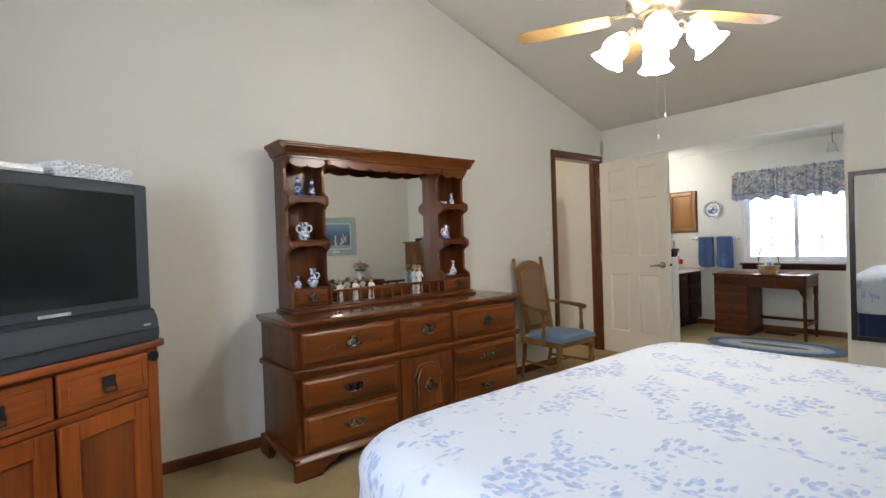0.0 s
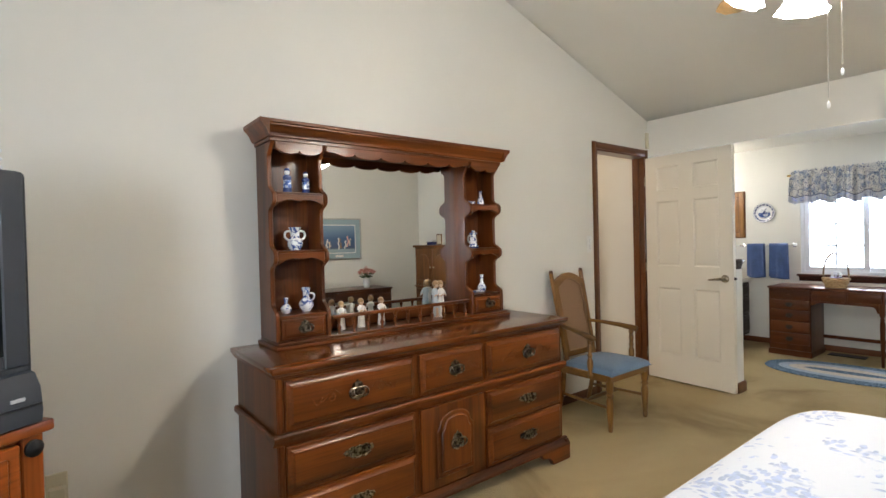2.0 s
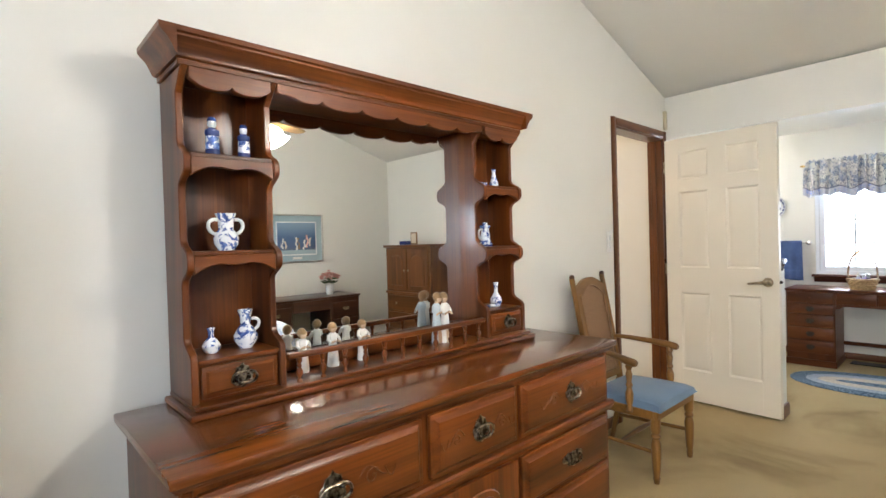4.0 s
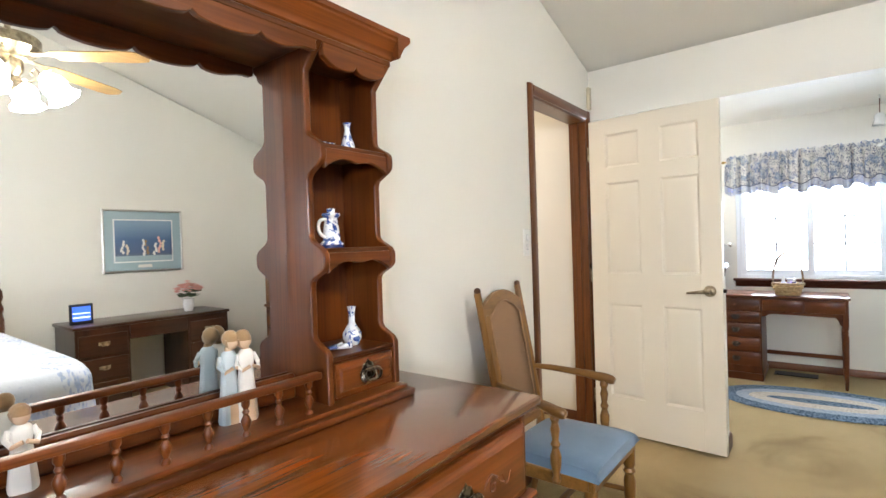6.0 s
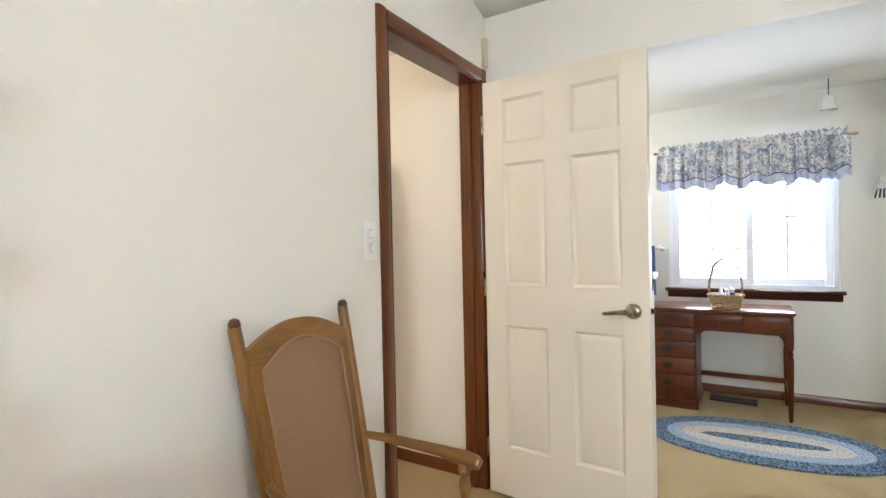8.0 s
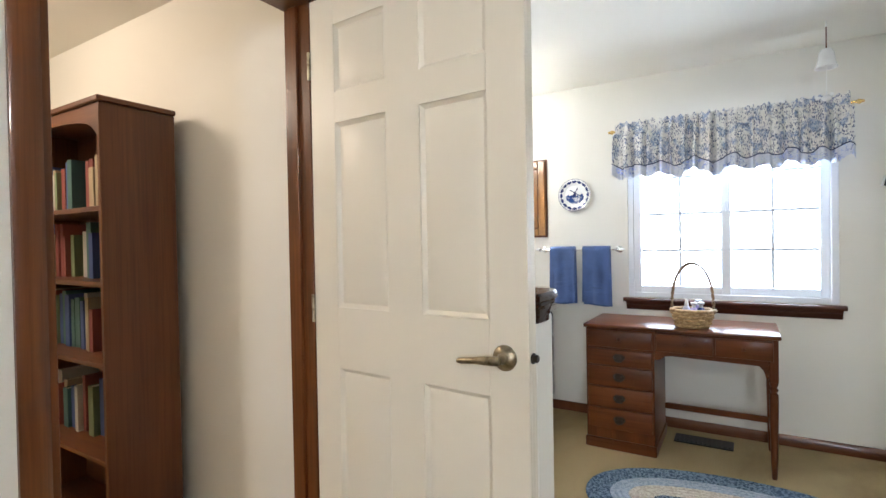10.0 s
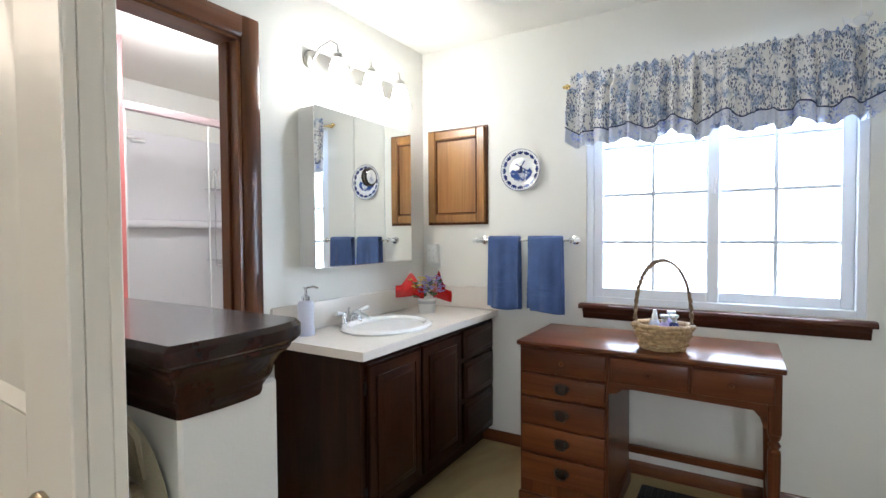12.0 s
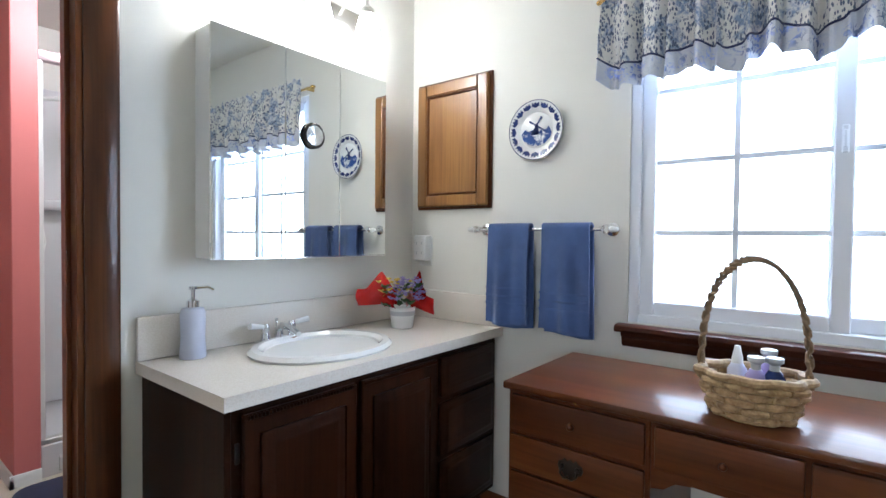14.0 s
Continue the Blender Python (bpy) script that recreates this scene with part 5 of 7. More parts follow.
# ---- ceiling fan ----
LAMPGLASS = glow("lit_frosted_glass", (1.0, 0.90, 0.76), 82.0)
BLADE = wood("fan_blade_oak", (0.30, 0.17, 0.05), (0.52, 0.34, 0.13), "x", 0.4, 0.2)


def ceiling_fan():
    x, y = FAN
    zc = roof(x) - 0.01
    ob = thing("ceiling_fan", "antique brass ceiling fan with oak blades and four lit glass shades", "ceiling fan", (x, y, zc))
    part("canopy", Mesh().lathe([(0.0, -0.085), (0.03, -0.085), (0.055, -0.05), (0.075, 0.01), (0, 0.015)], (x, y, zc), 24), BRASS, ob)
    part("downrod", Mesh().tube([(x, y, 2.34), (x, y, zc - 0.06)], 0.013, 12), BRASS, ob)
    part("motor", Mesh().lathe([(0.0, 2.225), (0.07, 2.225), (0.10, 2.245), (0.128, 2.275), (0.128, 2.318), (0.118, 2.330), (0.07, 2.338), (0.03, 2.345), (0, 2.35)], (x, y, 0), 32), BRASS, ob, "antique brass motor housing")
    for k in range(5):
        a = radians(117 + 72 * k)
        m = Matrix.Translation((x, y, 2.238)) @ Matrix.Rotation(a, 4, "Z") @ Matrix.Rotation(radians(5), 4, "X")
        pts = [(0.20, -0.044), (0.24, -0.050), (0.55, -0.060), (0.61, -0.048), (0.635, 0.0), (0.61, 0.048), (0.55, 0.060), (0.24, 0.050), (0.20, 0.044)]
        bl = part("blade", Mesh().prism(pts, "z", -0.003, 0.003, 0.0015).turn(m), BLADE, ob)
        part("blade_iron", Mesh().prism([(0.09, -0.018), (0.16, -0.012), (0.21, -0.040), (0.25, -0.030), (0.25, 0.030), (0.21, 0.040), (0.16, 0.012), (0.09, 0.018)], "z", 0.004, 0.009, 0.001).turn(m), BRASS, bl)
    part("switch_housing", Mesh().lathe([(0, 2.065), (0.010, 2.065), (0.014, 2.080), (0.030, 2.095), (0.050, 2.115), (0.038, 2.140), (0.055, 2.170), (0.055, 2.220), (0.075, 2.225), (0, 2.228)], (x, y, 0), 20), BRASS, ob)
    for k in range(4):
        a = radians(30 + 90 * k)
        m = Matrix.Translation((x, y, 0)) @ Matrix.Rotation(a, 4, "Z")
        arm = part("lamp_arm", Mesh().tube([(0.03, 0, 2.125), (0.07, 0, 2.115), (0.105, 0, 2.135), (0.118, 0, 2.165), (0.100, 0, 2.185), (0.082, 0, 2.170), (0.090, 0, 2.150)], 0.006, 8).tube([(0.105, 0, 2.135), (0.130, 0, 2.150), (0.140, 0, 2.165)], 0.009, 8).turn(m), BRASS, ob)
        tip = Matrix.Translation((0.135, 0, 2.162)) @ Matrix.Rotation(radians(-35), 4, "Y")
        part("shade", Mesh().lathe([(0.020, 0.0), (0.030, -0.012), (0.052, -0.045), (0.058, -0.075), (0.052, -0.100), (0.062, -0.125), (0.076, -0.138), (0.070, -0.136), (0.048, -0.100), (0.050, -0.070), (0.02, -0.012), (0.0, -0.010)], n=28, wave=lambda q, z: 1 + (0.07 * math.cos(8 * q) if z < -0.11 else 0.0)).turn(m @ tip), LAMPGLASS, arm, "lit frosted glass bell shade")
    for dx, dy, zb in ((-0.045, -0.050, 1.752), (-0.055, -0.020, 1.665)):
        c = part("pull_chain", Mesh().tube([(x + dx, y + dy, 2.05), (x + dx, y + dy, zb + 0.03)], 0.0012, 6), NICKEL, ob, "thin beaded pull chain")
        part("chain_pull", Mesh().lathe([(0.001, 0.02), (0.004, 0.015), (0.004, 0.005), (0.002, 0.0), (0, 0)], (x + dx, y + dy, zb), 10), PLASTW, c)
    return ob


ceiling_fan()


# ---- wall things by the door ----
o = thing("light_switch", "white light switch plate with two toggles", "switch", (3.745, YD, 1.27))
part("plate", Mesh().box(3.710, YD - 0.008, 1.198, 3.780, YD, 1.340, 0.004), PLASTW, o)
for z in (1.245, 1.295):
    part("toggle_slot", Mesh().box(3.736, YD - 0.0088, z - 0.016, 3.754, YD - 0.0055, z + 0.016, 0), SILVER, o)
    part("toggle", Mesh().box(3.739, YD - 0.016, z - 0.012, 3.751, YD - 0.0055, z + 0.012, 0.002), PLASTW, o)
o = thing("door_chime", "small ivory sensor box on the wall above the door", "sensor", (4.672, YD, 2.16))
part("case", Mesh().box(4.655, YD - 0.022, 2.155, 4.692, YD, 2.305, 0.004), IVORY, o)
o = thing("wall_outlet", "ivory wall outlet with a plugged-in adapter", "outlet", (0.20, YD, 0.36))
part("plate", Mesh().box(0.165, YD - 0.006, 0.32, 0.235, YD, 0.435, 0.003), IVORY, o)
part("adapter", Mesh().box(0.172, YD - 0.036, 0.33, 0.228, YD - 0.006, 0.385, 0.005), IVORY, o)
o = thing("wall_mirror", "tall wall mirror in a narrow black frame", "mirror", m=pose(XF - 0.001, 0.43, 0.0, 0, 0, 2.6))
fr = Mesh()
for a, b, c, d in ((0.0, 0.395, 0.035, 1.685), (0.435, 0.395, 0.470, 1.685), (0.035, 0.395, 0.435, 0.430), (0.035, 1.650, 0.435, 1.685)):
    fr.box(-0.022, a, b, 0.0, c, d, 0.004)
part("frame", fr, BLACK, o)
part("glass", Mesh().box(-0.012, 0.030, 0.425, -0.008, 0.440, 1.655, 0), MIRROR, o, "clear mirror glass")

# ---- picture wall of the bedroom ----
PETAL = mat("pink_petals", (0.80, 0.44, 0.38), 0.7)
MAT_BLUE = paint("picture_mat_blue", (0.36, 0.46, 0.50), 0.8, 200, 0.02, 0.05)
SEAPIC = mat("painted_beach_scene", (0.10, 0.18, 0.30), 0.6)
_v = coords(SEAPIC, shift=False)
_s = nd(SEAPIC, "SeparateXYZ")
ln(SEAPIC, _v, _s.inputs[0])
_mr = nd(SEAPIC, "MapRange")
_mr.inputs["From Min"].default_value, _mr.inputs["From Max"].default_value = 1.19, 1.55
ln(SEAPIC, _s.outputs["Z"], _mr.inputs["Value"])
_c = ramp(SEAPIC, _mr.outputs[0], [(0.0, (0.22, 0.24, 0.20)), (0.25, (0.08, 0.12, 0.22)), (0.6, (0.07, 0.13, 0.26)), (1.0, (0.22, 0.32, 0.44))])
ln(SEAPIC, _c, bsdf(SEAPIC).inputs["Base Color"])


def picture():
    ob = thing("framed_picture", "framed beach painting with wide blue mat", "picture", (3.33, YS, 1.105))
    x0, x1, z0, z1 = 2.985, 3.672, 1.105, 1.680
    f = Mesh()
    for a, b, c, d in ((x0, z0, x0 + 0.016, z1), (x1 - 0.016, z0, x1, z1), (x0 + 0.016, z0, x1 - 0.016, z0 + 0.016), (x0 + 0.016, z1 - 0.016, x1 - 0.016, z1)):
        f.box(a, YS, b, c, YS + 0.025, d, 0.004)
    part("frame", f, NICKEL, ob, "thin silver frame")
    part("mat_board", Mesh().box(x0 + 0.012, YS + 0.004, z0 + 0.012, x1 - 0.012, YS + 0.010, z1 - 0.012, 0), MAT_BLUE, ob, "slate blue mat board")
    part("painting", Mesh().box(x0 + 0.10, YS + 0.010, z0 + 0.10, x1 - 0.10, YS + 0.013, z1 - 0.10, 0), SEAPIC, ob)
    part("painted_shore", Mesh().box(x0 + 0.10, YS + 0.013, z0 + 0.10, x1 - 0.10, YS + 0.0136, z0 + 0.15, 0), MAT_BLUE, ob)
    part("mat_bevel", Mesh().box(x0 + 0.088, YS + 0.010, z0 + 0.088, x1 - 0.088, YS + 0.0115, z1 - 0.088, 0), WHITE, ob, "white bevel of the mat")
    rng = random.Random(12)
    for k, (xx, h, n) in enumerate(((3.145, 0.12, 5), (3.185, 0.09, 4), (3.320, 0.15, 6), (3.345, 0.13, 5), (3.425, 0.11, 5), (3.460, 0.15, 6), (3.490, 0.10, 4))):
        q = Mesh()
        zz = 1.335 + rng.uniform(-0.02, 0.02)
        for i in range(n):
            c = (xx + rng.uniform(-0.014, 0.014), zz + h * (i / n - 0.4))
            q.prism([(c[0] + rng.uniform(0.007, 0.016) * math.cos(a), c[1] + rng.uniform(0.010, 0.022) * math.sin(a)) for a in (0.3, 1.2, 2.1, 3.0, 3.9, 4.8, 5.7)], "y", YS + 0.0125, YS + 0.0142 + 0.0002 * i)
        part("painted_shape", q, (TONES[0], TONES[2], TONES[0], HAIR, TONES[0], PETAL, TONES[2])[k], ob)
    part("title_plate", Mesh().box(3.27, YS + 0.010, 1.145, 3.39, YS + 0.013, 1.172, 0), TONES[0], ob)


picture()


DKCH = [wood("dark_mahogany_" + a, (0.016, 0.005, 0.0022), (0.075, 0.024, 0.009), a, 0.3, 0.3) for a in "xyz"]


def kneehole_desk():
    ob = thing("writing_desk", "dark cherry kneehole desk with drawers on both sides", "desk", (3.22, -0.75, 0))
    x0, x1, y0, y1, h = 2.62, 3.84, -0.985, -0.48, 0.72
    part("top", Mesh().box(x0 - 0.015, y0, h - 0.025, x1 + 0.015, y1 + 0.015, h, 0.005, 2), DKCH[0], ob)
    for a, b in ((x0, x0 + 0.38), (x1 - 0.38, x1)):
        part("pedestal", Mesh().box(a, y0 + 0.01, 0.0, b, y1, h - 0.026, 0.003), DKCH[2], ob)
        for z in (0.10, 0.29, 0.48):
            d = part("drawer", Mesh().box(a + 0.02, y1 - 0.001, z, b - 0.02, y1 + 0.014, z + 0.165, 0.004), DKCH[0], ob)
            part("handle", Mesh().tube([((a + b) / 2 - 0.03, y1 + 0.016, z + 0.09), ((a + b) / 2 - 0.02, y1 + 0.028, z + 0.075), ((a + b) / 2 + 0.02, y1 + 0.028, z + 0.075), ((a + b) / 2 + 0.03, y1 + 0.016, z + 0.09)], 0.004, 6).box((a + b) / 2 - 0.04, y1 + 0.013, z + 0.078, (a + b) / 2 + 0.04, y1 + 0.017, z + 0.104, 0.001), BRASS, d, "antique brass pull")
    part("centre_drawer", Mesh().box(x0 + 0.381, y1 - 0.3, 0.575, x1 - 0.381, y1 + 0.010, h - 0.026, 0.003), DKCH[0], ob)


kneehole_desk()
SCR = glow("lit_tablet_screen", (0.05, 0.13, 0.62), 1.1)
SCRW = glow("lit_screen_white", (0.75, 0.82, 1.0), 0.9)
o = thing("digital_frame", "small black digital photo frame with lit blue screen", "photo frame", (2.72, -0.66, 0.72))
part("case", Mesh().box(2.64, -0.675, 0.721, 2.80, -0.655, 0.885, 0.004), BLACK, o)
part("screen", Mesh().box(2.658, -0.655, 0.750, 2.782, -0.653, 0.865, 0), SCR, o, "lit blue screen")
for z0, z1 in ((0.772, 0.784), (0.806, 0.815)):
    part("screen_band", Mesh().box(2.662, -0.6532, z0, 2.778, -0.6524, z1, 0), SCRW, o, "pale band on the lit screen")
part("stand", Mesh().prism([(-0.675, 0.80), (-0.675, 0.7205), (-0.73, 0.7205)], "x", 2.70, 2.74), BLACK, o)
LEAFG = mat("plant_green", (0.06, 0.12, 0.035), 0.6)


def flower(m, c, r, n, rnd, tilt=0.6):
    """A small blossom of bent petals."""
    for k in range(n):
        a = 2 * math.pi * k / n + rnd.random()
        d = Vector((math.cos(a), math.sin(a), tilt))
        d.normalize()
        s = d.cross(Vector((0, 0, 1))) * r * 0.5
        c = Vector(c)
        vs = [m.b.verts.new(p) for p in (c, c + d * r * 0.6 + s, c + d * r, c + d * r * 0.6 - s)]
        m.b.faces.new(vs)


def bouquet(name, label, x, y, z, petals, seed):
    rnd = random.Random(seed)
    ob = thing(name, label, "flowers", (x, y, z))
    part("pot", Mesh().lathe([(0.035, 0), (0.040, 0.01), (0.050, 0.06), (0.046, 0.10), (0.052, 0.115), (0.046, 0.115), (0, 0.09)], (x, y, z + 0.0005), 20), CHINA, ob, "white china pot")
    lf = Mesh()
    for i in range(40):
        a, b = rnd.random() * 6.28, rnd.uniform(0.02, 0.10)
        flower(lf, (x + b * math.cos(a), y + b * math.sin(a), z + 0.13 + rnd.random() * 0.06), 0.045, 3, rnd, 0.3)
    tagged(part("leaves", lf, LEAFG, ob), kind="stuff")
    fl = Mesh()
    for i in range(58):
        a, b = rnd.random() * 6.28, 0.12 * math.sqrt(rnd.random())
        c = (x + b * math.cos(a), y + b * math.sin(a), z + 0.26 - b * 0.6 + rnd.uniform(-0.02, 0.02))
        flower(fl, c, 0.034, 8, rnd, 0.5)
        flower(fl, (c[0], c[1], c[2] + 0.006), 0.018, 5, rnd, 1.2)
    tagged(part("blossoms", fl, petals, ob), kind="stuff")


bouquet("flower_pot", "pink artificial flowers in a white pot on the desk", 3.58, -0.70, 0.72, PETAL, 4)


CHESTW = [wood("chest_brown_" + a, (0.045, 0.015, 0.004), (0.20, 0.075, 0.018), a, 0.34, 0.2) for a in "xyz"]


def tall_chest():
    ob = thing("tall_chest", "tall brown wooden chest with arched doors over drawers", "chest", (4.44, -0.05, 0))
    x0, x1, y0, y1, h = 4.205, 4.690, -0.42, 0.40, 1.28
    part("body", Mesh().box(x0 + 0.01, y0, 0.0, x1, y1, h - 0.03, 0.004), CHESTW[2], ob)
    part("top", Mesh().box(x0 - 0.02, y0 - 0.02, h - 0.03, x1, y1 + 0.02, h, 0.006, 2), CHESTW[1], ob)
    part("waist_moulding", Mesh().box(x0 - 0.008, y0 - 0.01, 0.70, x1, y1 + 0.01, 0.725, 0.006), CHESTW[1], ob)
    c = (y0 + y1) / 2
    for a, b in ((y0 + 0.03, c - 0.006), (c + 0.006, y1 - 0.03)):
        d = part("door", Mesh().box(x0 - 0.006, a, 0.75, x0 + 0.012, b, h - 0.05, 0.004), CHESTW[2], ob)
        m, w = (a + b) / 2, (b - a) / 2 - 0.06
        pts = [(m - w, 0.80), (m + w, 0.80), (m + w, 1.06)] + [(m + w * math.cos(k * math.pi / 10), 1.06 + 0.10 * math.sin(k * math.pi / 10)) for k in range(1, 10)] + [(m - w, 1.06)]
        part("door_panel", Mesh().prism(pts, "x", x0 - 0.014, x0 - 0.005, 0.006), CHESTW[2], d)
        part("handle", Mesh().ball((x0 - 0.016, b - 0.03 if a < c - 0.1 else a + 0.03, 0.98), 0.012), BRASS, d)
    for z in (0.10, 0.30, 0.50):
        d = part("drawer", Mesh().box(x0 - 0.008, y0 + 0.03, z, x0 + 0.012, y1 - 0.03, z + 0.18, 0.005), CHESTW[1], ob)
        for y in (c - 0.2, c + 0.2):
            part("handle", Mesh().ball((x0 - 0.014, y, z + 0.09), 0.013), BRASS, d)


tall_chest()
o = thing("photo_frame", "small brown photo frame standing on the chest", "photo frame", (4.42, -0.12, 1.28))
part("frame", Mesh().box(4.41, -0.18, 1.281, 4.425, -0.06, 1.43, 0.004), OAKC[2], o)
part("photo", Mesh().box(4.4085, -0.165, 1.296, 4.411, -0.075, 1.415, 0), TONES[2], o)
o = thing("box", "small dark blue and white box on the chest", "box", (4.40, -0.28, 1.28))
part("carton", Mesh().box(4.36, -0.34, 1.281, 4.46, -0.22, 1.325, 0.003), COBALT, o)
part("lid", Mesh().box(4.358, -0.342, 1.325, 4.462, -0.218, 1.345, 0.003), PLASTW, o)
o = thing("wall_shelf", "small dark wooden wall shelf over the bed", "shelf", (1.65, YS, 1.55))
part("board", Mesh().box(1.25, YS, 1.575, 2.02, YS + 0.14, 1.595, 0.004), CH[0], o)
for x in (1.34, 1.92):
    part("bracket", Mesh().prism([(YS, 1.575), (YS + 0.12, 1.575), (YS + 0.09, 1.55), (YS + 0.03, 1.52), (YS, 1.46)], "x", x - 0.01, x + 0.01), CH[2], o)

# ---- hall ----
def bookcase():
    ob = thing("bookcase", "tall dark wooden bookcase with arched top rail, filled with books", "bookcase", (4.50, 4.3, 0))
    x0, x1, y0, y1, h = 4.345, 4.640, 3.895, 4.780, 1.835
    for y in (y0, y1 - 0.022):
        part("side", Mesh().box(x0, y, 0, x1, y + 0.022, h - 0.022, 0.003), BKW[2], ob)
    part("back", Mesh().box(x1 - 0.010, y0 + 0.022, 0.02, x1, y1 - 0.022, h - 0.022, 0), BKW[2], ob)
    part("top", Mesh().box(x0 - 0.012, y0 - 0.012, h - 0.022, x1, y1 + 0.012, h, 0.004), BKW[1], ob)
    for z in (0.06, 0.42, 0.80, 1.12, 1.415):
        part("shelf", Mesh().box(x0 + 0.004, y0 + 0.022, z - 0.02, x1 - 0.010, y1 - 0.022, z, 0.002), BKW[1], ob)
    w = (y1 - y0) / 2 - 0.022
    c = (y0 + y1) / 2
    pts = [(c - w, h - 0.022), (c + w, h - 0.022), (c + w, 1.69)] + [(c + (w - 0.03) * math.cos(k * math.pi / 12), 1.69 + 0.075 * math.sin(k * math.pi / 12) ** 0.6) for k in range(1, 12)] + [(c - w, 1.69)]
    part("top_rail", Mesh().prism(pts, "x", x0 + 0.002, x0 + 0.018), BKW[1], ob)
    part("plinth", Mesh().box(x0 + 0.004, y0 + 0.022, 0.0, x0 + 0.020, y1 - 0.022, 0.04, 0), BKW[1], ob)


BKW = [wood("bookcase_brown_" + a, (0.095, 0.030, 0.009), (0.165, 0.056, 0.017), a, 0.42, 0.15) for a in "xyz"]
bookcase()
SPINES = [mat("book_cloth", c, 0.6) for c in ((0.06, 0.13, 0.12), (0.20, 0.05, 0.04), (0.05, 0.08, 0.22), (0.35, 0.28, 0.18), (0.42, 0.40, 0.36), (0.16, 0.20, 0.10))]
PAGES = mat("book_pages", (0.66, 0.60, 0.48), 0.8)
rnd = random.Random(5)
for z in (0.42, 0.80, 1.12, 1.415):
    y = 3.925
    while y < 4.72:
        w, h, d = rnd.uniform(0.018, 0.045), rnd.uniform(0.18, 0.255), rnd.uniform(0.14, 0.19)
        if rnd.random() < 0.10:
            y += rnd.uniform(0.03, 0.10)
        xb = 4.625
        bk = tagged(part("book", Mesh().box(xb - d, y, z + 0.0005, xb - d + 0.003, y + w, z + h, 0.001).box(xb - d + 0.002, y, z + 0.0005, xb, y + 0.002, z + h, 0).box(xb - d + 0.002, y + w - 0.002, z + 0.0005, xb, y + w, z + h, 0), rnd.choice(SPINES)), "upright book standing on the bookcase shelf", "book", "books in the bookcase")
        part("pages", Mesh().box(xb - d + 0.003, y + 0.002, z + 0.004, xb - 0.004, y + w - 0.002, z + h - 0.004, 0), PAGES, bk)
        y += w + 0.002

# ---- bathroom ----
ACRY = paint("white_acrylic", (0.72, 0.70, 0.70), 0.25, 30, 0.02, 0.05)


PINKM = mat("pale_pink_metal", (0.55, 0.43, 0.43), 0.32, 0.6)


